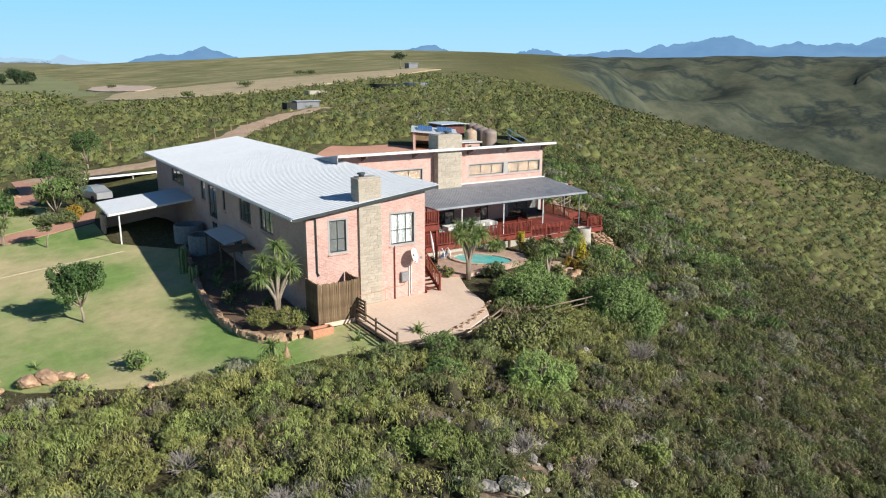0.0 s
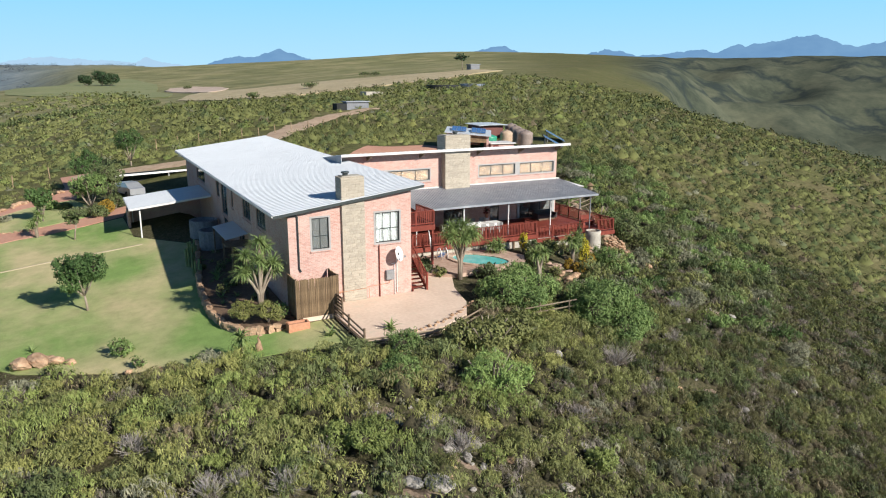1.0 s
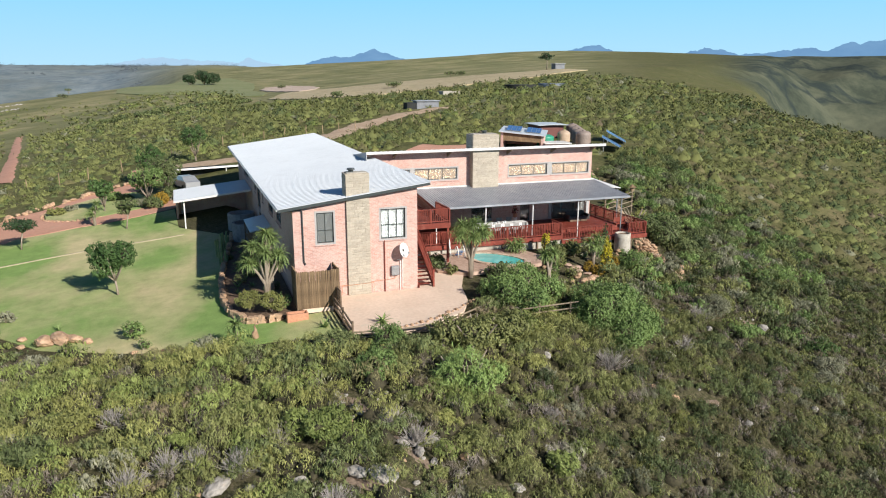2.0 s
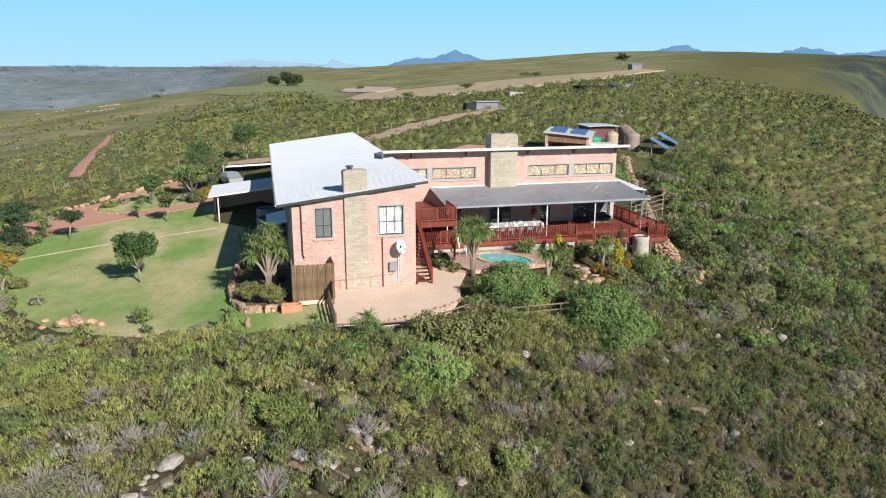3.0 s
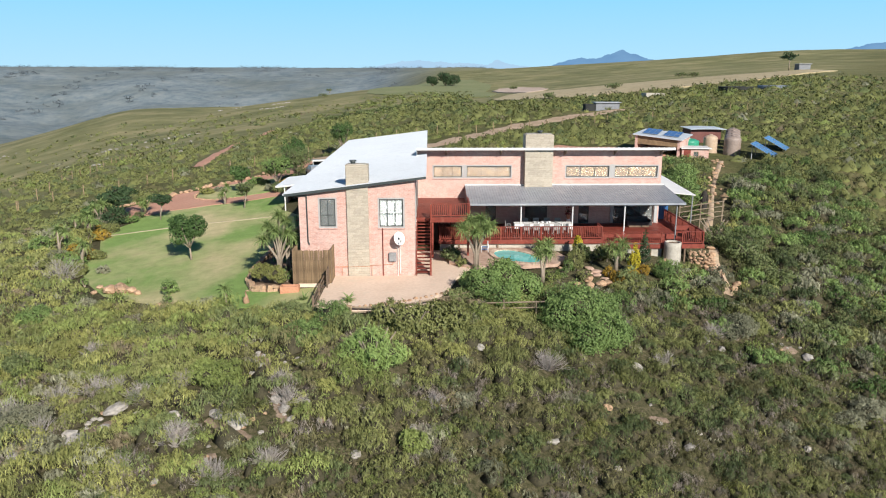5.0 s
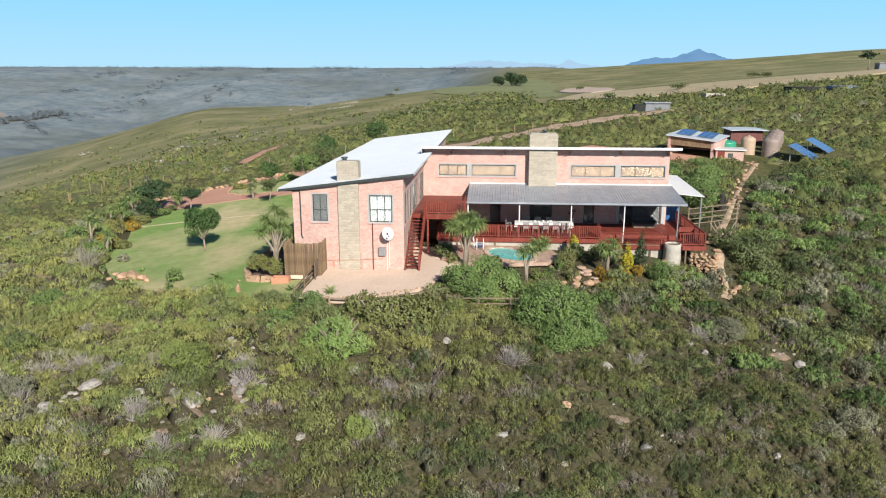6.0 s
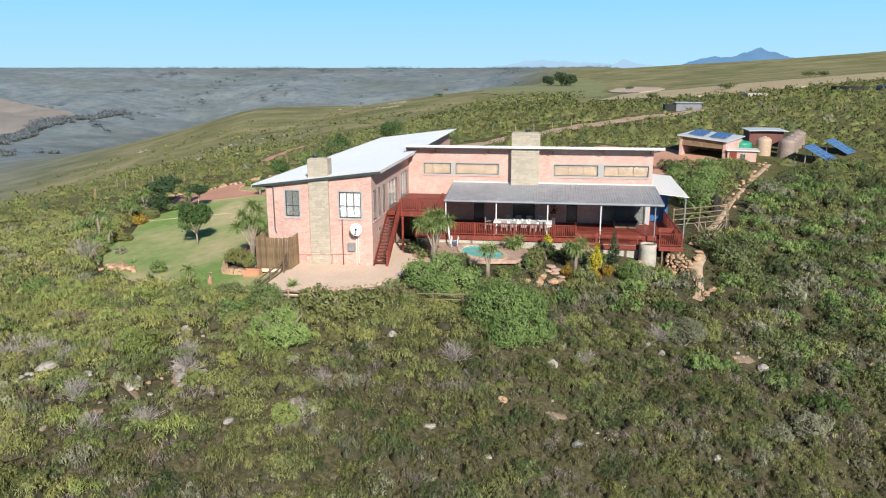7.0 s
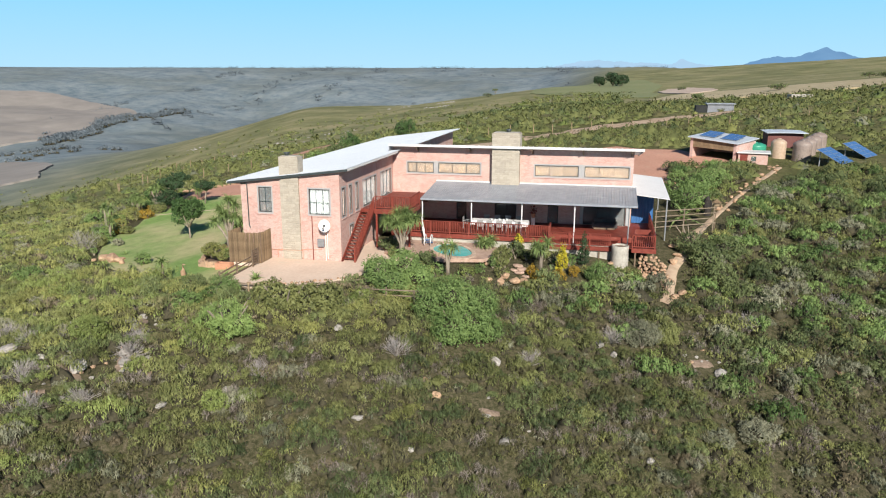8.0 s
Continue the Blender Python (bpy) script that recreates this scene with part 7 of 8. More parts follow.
mound(53.0, 57.5, [(52.4, 57.0, 1.2, 1.6, 1.3), (53.6, 59.0, 1.0, 1.2, 1.1), (54.2, 62.8, 1.2, 1.6, 1.4), (53.2, 60.4, 1.2, 1.5, 1.3), (55.4, 66.2, 1.2, 1.6, 1.3), (51.5, 61.0, 1.1, 1.4, 1.2)], BUSHGREEN, "green thicket on the slope behind the house", 46, 8500, 0.22, 0.12)
banana = thing("strelitzia", "clump of broad-leaved strelitzia behind the lean-to", "plant", (51.4, 51.6, 1.0))
bm = bmesh.new()
aloe_leaves(bm, (51.4, 51.6, 1.0), 18, 2.0, random.Random(5), 0.55, 0.34)
part("leaf_clump", bm, ALOELEAF, banana)

# front bed by the corner of the house
aloe_tree(16.9, 35.3, [(-0.7, 0.1, 3.3), (0.45, 0.3, 3.6), (-0.1, -0.45, 3.0), (0.75, -0.3, 2.8), (-0.55, 0.55, 2.6), (0.1, 0.1, 4.0), (-1.0, -0.3, 2.4), (0.9, 0.3, 2.2)], "tall tree aloe with several heads in the corner bed", 51, 0.0, 0.95, 130, 0.065)
aloe_tree(17.3, 36.2, [(0.2, 0.2, 2.2), (-0.3, 0.1, 1.9)], "tree aloe in the corner bed", 52, 0.0, 0.9, 50)
bush(15.7, 34.5, 0.95, 1.1, LIME, "golden-green rounded bush in the corner bed", 53, "garden_bush", 0.10, 0.05, 3000, z=-0.15)
bush(16.9, 33.8, 1.0, 1.1, LIME, "yellow-green low bush in the corner bed", 54, "garden_bush", 0.10, 0.05, 3000, z=-0.15)
bush(17.6, 34.0, 0.7, 1.0, BUSHGREEN, "fresh green bush in the corner bed", 55, "garden_bush", 0.13, 0.06, z=-0.15)
rnd = random.Random(77)
for k in range(20):
    y = 37.0 + 0.8 * k + rnd.uniform(-0.3, 0.3)
    x = 15.6 + rnd.uniform(-0.3, 1.9)
    pick = rnd.random()
    if pick < 0.5:
        bush(x, y, rnd.uniform(0.4, 0.8), rnd.uniform(0.5, 1.1), rnd.choice((DEEP, OLIVE, SAGE)), "shaded shrub in the raised bed", 100 + k, "bed_shrub", 0.16, 0.07)
    else:
        aloe(x, y, rnd.uniform(0.5, 0.9), "shaded aloe rosette in the raised bed", 100 + k)
CACTUS = foliage("cactus_skin", (0.13, 0.20, 0.09), (0.26, 0.34, 0.17), patch=2.0)
for k, (x, y, h) in enumerate(((14.9, 48.6, 1.7), (15.0, 46.2, 1.3), (15.4, 50.8, 1.5))):
    c = thing("cactus", "cluster of upright pale green cactus columns", "cactus", (x, y, ground_at(x, y)))
    for j in range(6):
        bm = bmesh.new()
        a = j * 1.05
        dx, dy = 0.22 * math.cos(a), 0.22 * math.sin(a)
        tube(bm, [(x + dx, y + dy, ground_at(x, y)), (x + dx * 1.3, y + dy * 1.3, ground_at(x, y) + h * (0.6 + 0.07 * j))], [0.09, 0.07], 8)
        part("column", bm, CACTUS, c)

# lawn tree and the trees along the drive
tree(7.9, 44.07, 3.7, 1.6, TREELEAF, "young round-crowned tree on the lawn", 61, 0.30, (-0.1, 0.1), 0.17, 0.09, 6800, 1.35)
tree(-5.8, 62.8, 3.6, 2.3, PINE, "dark spreading umbrella tree by the drive", 62, 0.45, (0, 0), 0.3, 0.12, 2600, 0.45)
tree(-0.8, 61.1, 3.0, 1.6, PINE, "small flat-topped umbrella tree on the lawn", 63, 0.55, (0.3, 0), 0.24, 0.10, 1300, 0.4)
aloe_tree(4.6, 66.0, [(0, 0, 1.5), (0.3, 0.2, 2.0), (-0.25, 0.1, 1.1)], "slim spiky tree aloe beside the drive", 95, None, 0.8, 60)
aloe_tree(-3.9, 65.2, [(0, 0, 1.2), (0.5, 0.2, 1.7), (-0.5, 0.1, 1.4), (0.1, -0.4, 1.0)], "bushy tree aloe at the edge of the drive", 96, None, 0.9, 60)
tree(7.5, 62.9, 3.0, 1.4, DEEP, "slim young tree at the lawn edge", 64, 0.5, (0.3, 0), 0.24, 0.10, 1000, 0.4)
for k, (x, y, h, r_) in enumerate(((5.0, 71.9, 3.3, 1.3), (9.2, 72.5, 3.6, 1.8), (11.0, 75.0, 4.2, 2.0), (9.6, 82.5, 4.4, 1.9), (14.6, 93.0, 4.4, 2.0))):
    tree(x, y, h, r_, (TREELEAF, BUSHGREEN, DEEP, TREELEAF)[k % 4], "leafy young garden tree beside the drive", 65 + k, 0.16, (0, 0), 0.22, 0.10, 3600, 1.15, "garden_tree")
for k, (x, y, r_, h, mt) in enumerate(((9.6, 69.8, 1.2, 1.3, DEEP), (10.6, 70.6, 1.0, 1.4, ORANGE), (8.6, 71.2, 0.9, 1.0, SAGE), (0.3, 73.4, 1.1, 0.8, LIME), (1.6, 74.6, 0.9, 0.6, SAGE), (5.6, 76.6, 1.3, 1.0, BUSHGREEN), (6.8, 75.8, 0.9, 0.8, DEEP), (11.4, 72.3, 1.0, 1.5, DEEP))):
    bush(x, y, r_, h, mt, "low garden shrub in the island bed of the drive", 80 + k, "garden_bush", 0.22, 0.10)
for k, (x, y, r_, h, mt) in enumerate(((-5.4, 60.6, 1.7, 2.2, PINE), (-7.6, 62.4, 1.9, 2.4, TREELEAF), (-9.2, 58.6, 1.5, 1.8, DEEP), (-8.6, 64.6, 1.5, 1.9, PINE), (-6.2, 58.0, 1.1, 1.3, BUSHGREEN))):
    bush(x, y, r_, h, mt, "dense dark bush among the trees by the drive", 330 + k, "garden_bush", 0.2, 0.09)
for k, (x, y, r_, h, mt) in enumerate(((1.5, 42.4, 0.7, 0.8, SAGE), (9.3, 35.1, 0.85, 1.0, BUSHGREEN), (-2.0, 47.2, 0.9, 0.9, ORANGE), (-3.9, 49.6, 1.0, 1.1, ORANGE), (-3.8, 54.2, 1.0, 1.2, ORANGE), (-5.2, 57.0, 0.8, 1.0, ORANGE), (-5.8, 52.4, 0.9, 1.1, SOFTGREEN))):
    bush(x, y, r_, h, mt, "loose small shrub on the edge of the lawn", 350 + k, "garden_bush", 0.18, 0.08)
aloe(4.9, 38.9, 0.6, "spiky aloe rosette beside the lawn boulders", 314)
rnd = random.Random(41)
for k in range(14):
    x, y = rnd.uniform(-9.5, -3.6), rnd.uniform(55.5, 63.0)
    bush(x, y, rnd.uniform(0.5, 1.1), rnd.uniform(0.6, 1.3), rnd.choice((BUSHGREEN, OLIVE, LIME, SAGE, DEEP)), "shrub in the rough garden by the drive", 360 + k, "garden_bush", 0.18, 0.08)
# western end of the lawn
aloe_tree(-1.5, 45.3, [(0.0, 0.1, 2.0), (0.35, -0.1, 1.7)], "tree aloe at the lawn's western edge", 90, None, 0.9, 44)
aloe_tree(-6.5, 60.1, [(-0.6, 0, 2.0), (0.5, 0.2, 2.2), (0, 0.4, 2.4)], "spreading tree aloe beside the umbrella tree", 91, None, 1.0, 50)
aloe_tree(-7.8, 57.5, [(0, 0, 1.6)], "single tree aloe by the drive", 92, None, 0.9, 44)
aloe_tree(-6.0, 50.5, [(0, 0, 2.2), (0.5, 0.3, 1.9)], "tree aloe in the rough garden", 93, None, 1.0, 70)
aloe_tree(-5.4, 55.2, [(0, 0, 2.3), (-0.5, 0.2, 2.0), (0.4, -0.2, 1.8)], "branched tree aloe at the edge of the lawn", 94, None, 1.0, 80)
rnd = random.Random(31)
for k in range(26):
    a = rnd.random()
    x, y = -3.2 - 7.5 * rnd.random() + 3.5 * (1 - a), 42.0 + 15.0 * a
    bush(x, y, rnd.uniform(0.6, 1.3), rnd.uniform(0.6, 1.5), rnd.choice((BUSHGREEN, OLIVE, DEEP, LIME, OLIVE, SAGE)), "shrub in the rough garden beyond the lawn", 200 + k, "garden_bush", 0.2, 0.09)
for k, (x, y) in enumerate(((9.9, 32.9), (5.8, 34.9), (1.5, 39.2), (4.1, 36.7), (12.6, 31.6))):
    bush(x, y, (0.45, 0.35, 0.4, 0.3, 0.4)[k], (0.8, 0.7, 0.9, 0.6, 0.5)[k], OLIVE if k % 2 else BUSHGREEN, "small young shrub on the lawn edge", 300 + k, "young_shrub", 0.14, 0.06)
aloe_tree(14.6, 29.9, [(0, 0, 1.35)], "spiky young tree aloe on the lawn edge", 310, None, 0.8, 80)
aloe(22.3, 28.9, 0.75, "spiky aloe rosette on the patio", 311, 0.0, 30)
aloe(19.4, 30.2, 0.7, "spiky aloe rosette beside the fence", 312)
aloe(13.4, 30.6, 0.6, "spiky aloe rosette on the lawn edge", 313)


def dead_bush(x, y, r_, seed):
    """A bare grey shrub of many forked twigs."""
    z = ground_at(x, y)
    t = thing("dead_bush", "bare grey dead shrub", "bush", (x, y, z), "dead grey shrubs on the hillside")
    rs = random.Random(seed)
    bm = bmesh.new()
    for k in range(60):
        a, el, le = rs.uniform(0, 6.28), rs.uniform(0.25, 1.4), r_ * rs.uniform(0.6, 1.1)
        p0 = Vector((x + rs.uniform(-0.1, 0.1), y + rs.uniform(-0.1, 0.1), z))
        p1 = p0 + Vector((math.cos(a) * math.cos(el), math.sin(a) * math.cos(el), math.sin(el))) * le * 0.6
        beam(bm, p0, p1, 0.025, sides=3)
        for j in range(4):
            d = Vector((math.cos(a) * math.cos(el), math.sin(a) * math.cos(el), math.sin(el))) + Vector((rs.uniform(-0.7, 0.7), rs.uniform(-0.7, 0.7), rs.uniform(-0.3, 0.6)))
            beam(bm, p1, p1 + d.normalized() * le * 0.5, 0.012, sides=3)
    part("twig_tangle", bm, DRYTWIG, t)


# thicket of larger bushes east of the deck and up to the sheds
rs_ = np.random.RandomState(55)
bx, by = scatter(rs_, 39, 74, 29, 80, 2.0, lambda x, y: (lie(x, y)[0] > -6) & (lie(x, y)[0] < 17) & (x - 0.28 * (y - 40) > 51) | (x > 39.5) & (y < 40.5) & (y > 29.5 + 0.3 * (x - 40)))
kind_ = rs_.uniform(0, 1, len(bx))
for k, (lo, hi, mt, label) in enumerate(((0.0, 0.40, DEEP, "large dark green bushes on the bank beside the deck"), (0.40, 0.72, BUSHGREEN, "large fresh green bushes on the bank beside the deck"), (0.72, 0.88, OLIVE, "large olive bushes on the bank beside the deck"), (0.88, 1.01, SAGE, "grey-green bushes on the bank beside the deck"))):
    q = (kind_ >= lo) & (kind_ < hi)
    shrubs("thicket", bx[q], by[q], rs_.uniform(0.95, 1.6, q.sum()), rs_.uniform(1.0, 1.8, q.sum()), mt, 640, 0.20, 0.080, 600 + k, label, 18, 0.0)
# bushes on the bank between the house, the court and the path
tt, ss = rs_.uniform(0, 1, 46), rs_.uniform(0, 1, 46)
bx, by = 50.8 + 9.2 * tt + (0.6 + 2.4 * (1 - tt)) * ss * 1.3, 62.5 + 15.5 * tt - 2.0 * ss
tt, ss = rs_.uniform(0, 1, 44), rs_.uniform(0, 1, 44)
bx, by = np.concatenate([bx, 52.0 + 7.8 * tt]), np.concatenate([by, 67.5 + 3.5 * tt + (9.5 - 3.0 * tt) * ss])
for k, mt in enumerate((DEEP, BUSHGREEN, OLIVE)):
    shrubs("bank_bushes", bx[k::3], by[k::3], rs_.uniform(0.8, 1.3, len(bx[k::3])), rs_.uniform(0.9, 1.6, len(bx[k::3])), mt, 480, 0.20, 0.080, 620 + k, ("dark green", "fresh green", "olive")[k] + " bushes on the bank below the garage court", 14)
# single bushes that stand out of the scrub
for k, (x, y, r_, h, mt, label) in enumerate(((6.0, 22.8, 1.15, 1.3, DEEP, "dark green rounded bush among the scrub"), (7.4, 24.6, 1.1, 1.1, LIME, "soft lime-green dome-shaped bush"), (9.0, 26.4, 0.8, 0.9, LIME, "small lime-green dome-shaped bush"), (9.2, 17.0, 1.5, 1.2, SAGE, "wide pale grey-green bush"), (7.2, 16.2, 1.4, 1.2, SAGE, "wide pale grey-green bush"), (11.0, 15.0, 1.0, 0.8, SAGE, "pale grey-green bush beside rocks"), (17.3, 19.2, 1.25, 1.35, FEATHER, "fresh green bush above the boulders"), (16.2, 20.0, 0.9, 1.1, FEATHER, "fresh green bush above the boulders"), (26.4, 16.2, 0.9, 1.1, FEATHER, "fresh green bush on the slope"), (47.5, 31.8, 1.6, 1.9, SAGE, "large grey-green bush on the slope"), (49.0, 32.8, 1.2, 1.7, OLIVE, "olive bush on the slope"), (53.8, 27.0, 1.4, 1.2, SAGE, "silvery grey-green bush on the slope"), (51.6, 25.6, 1.1, 1.0, SAGE, "silvery grey-green bush on the slope"), (14.6, 18.9, 0.6, 0.7, LIME, "small yellow-green tussock bush beside rocks"), (2.2, 31.0, 1.3, 1.4, BUSHGREEN, "green bush below the lawn"), (21.6, 25.8, 1.3, 1.5, BUSHGREEN, "green bush below the pole fence"), (19.0, 26.4, 1.2, 1.3, DEEP, "dark green bush below the pole fence"), (20.4, 23.2, 1.2, 1.4, BUSHGREEN, "green bush on the bank"), (30.6, 25.8, 1.0, 1.1, LIME, "yellow-green bush below the patio"))):
    bush(x, y, r_, h, mt, label, 500 + k, "hillside_bush", 0.15, 0.048, int(1300 * r_ * (r_ + h)))
for k, (x, y, r_) in enumerate(((-1.0, 41.0, 1.9), (33.6, 23.6, 1.1), (45.6, 31.2, 1.0), (54.5, 37.5, 1.3), (20.6, 17.9, 0.9), (12.3, 19.6, 0.9), (8.4, 17.4, 1.3), (10.2, 16.2, 1.0), (11.2, 19.8, 1.0), (13.8, 18.6, 1.0), (9.6, 19.2, 1.1), (15.4, 19.6, 0.8), (20.0, 19.4, 0.8), (16.6, 14.8, 1.0), (15.0, 13.4, 0.9), (18.6, 13.0, 0.9), (20.6, 14.0, 0.9), (41.0, 26.6, 0.9), (62.0, 44.0, 1.3), (27.4, 19.0, 0.8), (9.0, 24.5, 0.9))):
    dead_bush(x, y, r_, 400 + k)

# ---------------------------------------------------------------- rocks, fences and small things
PINKSOIL = surface("pink_hill_soil", (0.15, 0.108, 0.076), (0.32, 0.24, 0.18), 7.0, 1.1, 0.95, 0, 0.6, 0.05, stain=(0.22, 0.17, 0.11))
BOULDERS = [rock_mesh("boulder", 20 + k, ROCK, 3) for k in range(4)]
PALES = [rock_mesh("pale_boulder", 40 + k, ROCKGREY, 3) for k in range(4)]
rnd = random.Random(8)


def boulder(x, y, s, meshes, label, group, sink=0.2, z=None):
    ob = new("boulder", rnd.choice(meshes))
    ob.scale = (s * rnd.uniform(0.9, 1.45), s * rnd.uniform(0.75, 1.1), s * rnd.uniform(0.45, 0.75))
    ob.location = (x, y, (ground_at(x, y) if z is None else z) + s * (0.36 - sink))
    ob.rotation_euler = (rnd.uniform(-0.2, 0.2), rnd.uniform(-0.2, 0.2), rnd.uniform(0, 6.28))
    return tagged(ob, label, "rock", group)


for x, y, s in ((4.4, 36.8, 1.25), (5.3, 36.6, 1.3), (6.1, 36.3, 1.05), (3.0, 38.3, 0.6), (6.8, 35.8, 0.6), (4.9, 37.4, 0.7), (5.8, 37.2, 0.55), (9.4, 32.6, 0.45), (10.8, 31.9, 0.4), (3.2, 37.0, 0.5)):
    boulder(x, y, s, BOULDERS, "orange-brown sandstone boulder at the lawn edge", "boulders edging the lawn", 0.1)
for x, y, s in ((18.0, 21.4, 0.75), (18.8, 20.9, 0.55), (17.4, 22.0, 0.5), (17.8, 16.6, 0.95), (18.8, 16.2, 1.0), (20.6, 17.4, 0.6), (20.1, 18.0, 0.5), (21.0, 16.8, 0.45), (11.6, 18.1, 0.95), (12.8, 17.9, 1.0), (11.5, 16.2, 0.7), (10.6, 15.8, 0.8), (12.3, 15.4, 1.1), (12.9, 16.6, 0.5), (14.0, 17.4, 0.45), (9.9, 14.8, 0.8), (26.4, 17.4, 0.6), (31.0, 21.0, 0.55), (29.9, 24.2, 0.7), (35.6, 22.4, 0.5), (36.4, 21.6, 0.7), (44.8, 30.4, 0.8), (45.8, 30.0, 0.6), (39.0, 25.6, 0.9), (48.0, 24.8, 0.6), (40.4, 20.4, 0.8), (41.2, 20.0, 0.6), (33.0, 18.4, 0.6), (52.4, 31.8, 0.9), (53.4, 31.2, 0.7), (22.4, 17.0, 0.5), (24.0, 15.4, 0.6), (15.8, 17.0, 0.5), (47.8, 22.6, 0.6), (36.0, 17.8, 0.5), (60.5, 36.0, 0.9), (58.0, 42.0, 0.8)):
    boulder(x, y, s * (0.95 if x < 22 else 0.9), PALES if x < 22 or rnd.random() < 0.62 else BOULDERS, "pale weathered boulder among the shrubs", "boulders on the hillside", 0.12)
# stepped rockery below the deck, by the pool and up to the sheds
for x, y, s in ((46.9, 40.4, 0.5), (47.8, 40.0, 0.55), (49.4, 42.4, 0.6), (48.2, 39.2, 0.5), (49.2, 39.6, 0.6), (49.8, 40.6, 0.6), (50.0, 38.6, 0.7), (50.6, 39.4, 0.7), (51.2, 37.6, 0.6), (50.2, 43.6, 0.7), (50.6, 45.0, 0.6), (50.4, 46.4, 0.6), (50.9, 48.0, 0.6), (45.4, 40.7, 0.6), (38.2, 35.0, 0.7), (38.9, 34.4, 0.8), (39.5, 34.9, 0.6), (38.0, 33.9, 0.7), (37.2, 34.0, 0.5), (41.4, 34.2, 0.6), (36.6, 36.9, 0.4), (36.9, 37.8, 0.4), (43.6, 34.8, 0.6), (41.2, 38.4, 0.4), (44.8, 39.9, 0.5)):
    boulder(x, y, s, BOULDERS, "warm sandstone rock of the garden rockery", "rockery stones round the deck and pool", 0.0)
for k in range(26):
    t = k / 25
    x, y = 55.5 + 9.5 * t + rnd.uniform(-0.9, 0.9), 58 + 22 * t + rnd.uniform(-0.9, 0.9)
    boulder(x, y, rnd.uniform(0.3, 0.6), BOULDERS, "sandstone rock beside the path to the sheds", "rocks along the path to the sheds", 0.15)
for k in range(40):
    t = k / 39
    x, y = -8.6 + 15.2 * t ** 1.15 + rnd.uniform(-0.4, 0.4), 69.6 + 15.0 * t + rnd.uniform(-0.4, 0.4)
    boulder(x, y, rnd.uniform(0.35, 0.8), BOULDERS, "sandstone rock edging the drive", "rocks edging the drive", 0.15)
for k in range(22):
    a = math.pi * (0.85 + 0.75 * k / 21)
    boulder(3.4 + 4.4 * math.cos(a), 73.6 + 4.4 * math.sin(a), rnd.uniform(0.25, 0.4), BOULDERS, "small stone edging the island bed", "stones edging the island bed", 0.1)
# paving stones at the patio's outer edge
for k in range(20):
    t = k / 19
    x, y = 22.4 + 6.2 * t, 27.75 + 3.2 * t**1.7 + rnd.uniform(-0.12, 0.12)
    boulder(x, y, rnd.uniform(0.16, 0.3), BOULDERS, "flat sandstone edging the patio", "stones edging the patio", 0.2, 0.0)
SLABS = [rock_mesh("slab", 60 + k, SLATE, 2) for k in range(3)]
for x, y, s_ in ((39.3, 37.0, 1.1), (38.8, 37.5, 0.9), (39.9, 36.7, 0.8), (39.0, 36.3, 0.9), (38.6, 36.6, 0.6), (39.6, 35.9, 0.7)):
    ob = new("stone_slab", rnd.choice(SLABS))
    ob.scale = (s_ * 1.2, s_, s_ * 0.35)
    ob.location = (x, y, ground_at(x, y) + 0.06)
    ob.rotation_euler = (rnd.uniform(-0.15, 0.15), rnd.uniform(-0.15, 0.15), rnd.uniform(0, 6.28))
    tagged(ob, "flat pink stone slab in the garden bed", "rock", "pink stone slabs in the garden bed")
rubble = thing("rubble_wall", "rough pinkish stone retaining wall below the deck corner", "stone wall", (48.4, 41.2, -1.0))
for row in range(7):
    x = 46.9 + rnd.uniform(0, 0.3) + 0.10 * row
    while x < 49.5 - 0.12 * row:
        w = rnd.choice((0.22, 0.3, 0.38, 0.5, 0.68))
        ob = put_part("stone", rnd.choice(BOULDERS), rubble)
        ob.location = (x + w * 0.5, 40.55 + 0.17 * row + 0.16 * (x - 48.2) ** 2 + rnd.uniform(-0.14, 0.14), ground_at(48.4, 41.0) + 0.06 + 0.19 * row + rnd.uniform(-0.06, 0.06))
        ob.scale = (w * 0.85, rnd.uniform(0.4, 0.6), rnd.uniform(0.16, 0.27))
        ob.rotation_euler = (rnd.uniform(-0.2, 0.2), rnd.uniform(-0.15, 0.15), rnd.uniform(-0.4, 0.4))
        x += w * rnd.uniform(0.8, 1.15)
for line, w in (([(17.0, 13.6), (17.6, 13.8), (18.4, 14.3)], [0.3, 0.7, 0.3]), ([(11.0, 15.4), (12.0, 16.4), (13.2, 17.3)], [0.7, 1.1, 0.5]), ([(18.3, 22.3), (18.9, 21.3), (19.3, 20.5)], [0.7, 1.0, 0.3]), ([(19.9, 18.6), (20.3, 17.6), (20.8, 16.6)], [0.3, 0.7, 0.4]), ([(17.4, 16.5), (18.4, 15.9), (19.6, 15.4)], [0.4, 0.9, 0.3]), ([(38.7, 21.8), (39.2, 21.9), (39.8, 22.1)], [0.5, 0.8, 0.4]), ([(50.6, 31.9), (51.3, 32.3), (52.0, 32.6)], [0.8, 1.2, 0.6])):
    ribbon("bare_soil", line, w, PINKSOIL, "bare pinkish soil between the shrubs", "soil", 0.03, 0.22, 0.26)
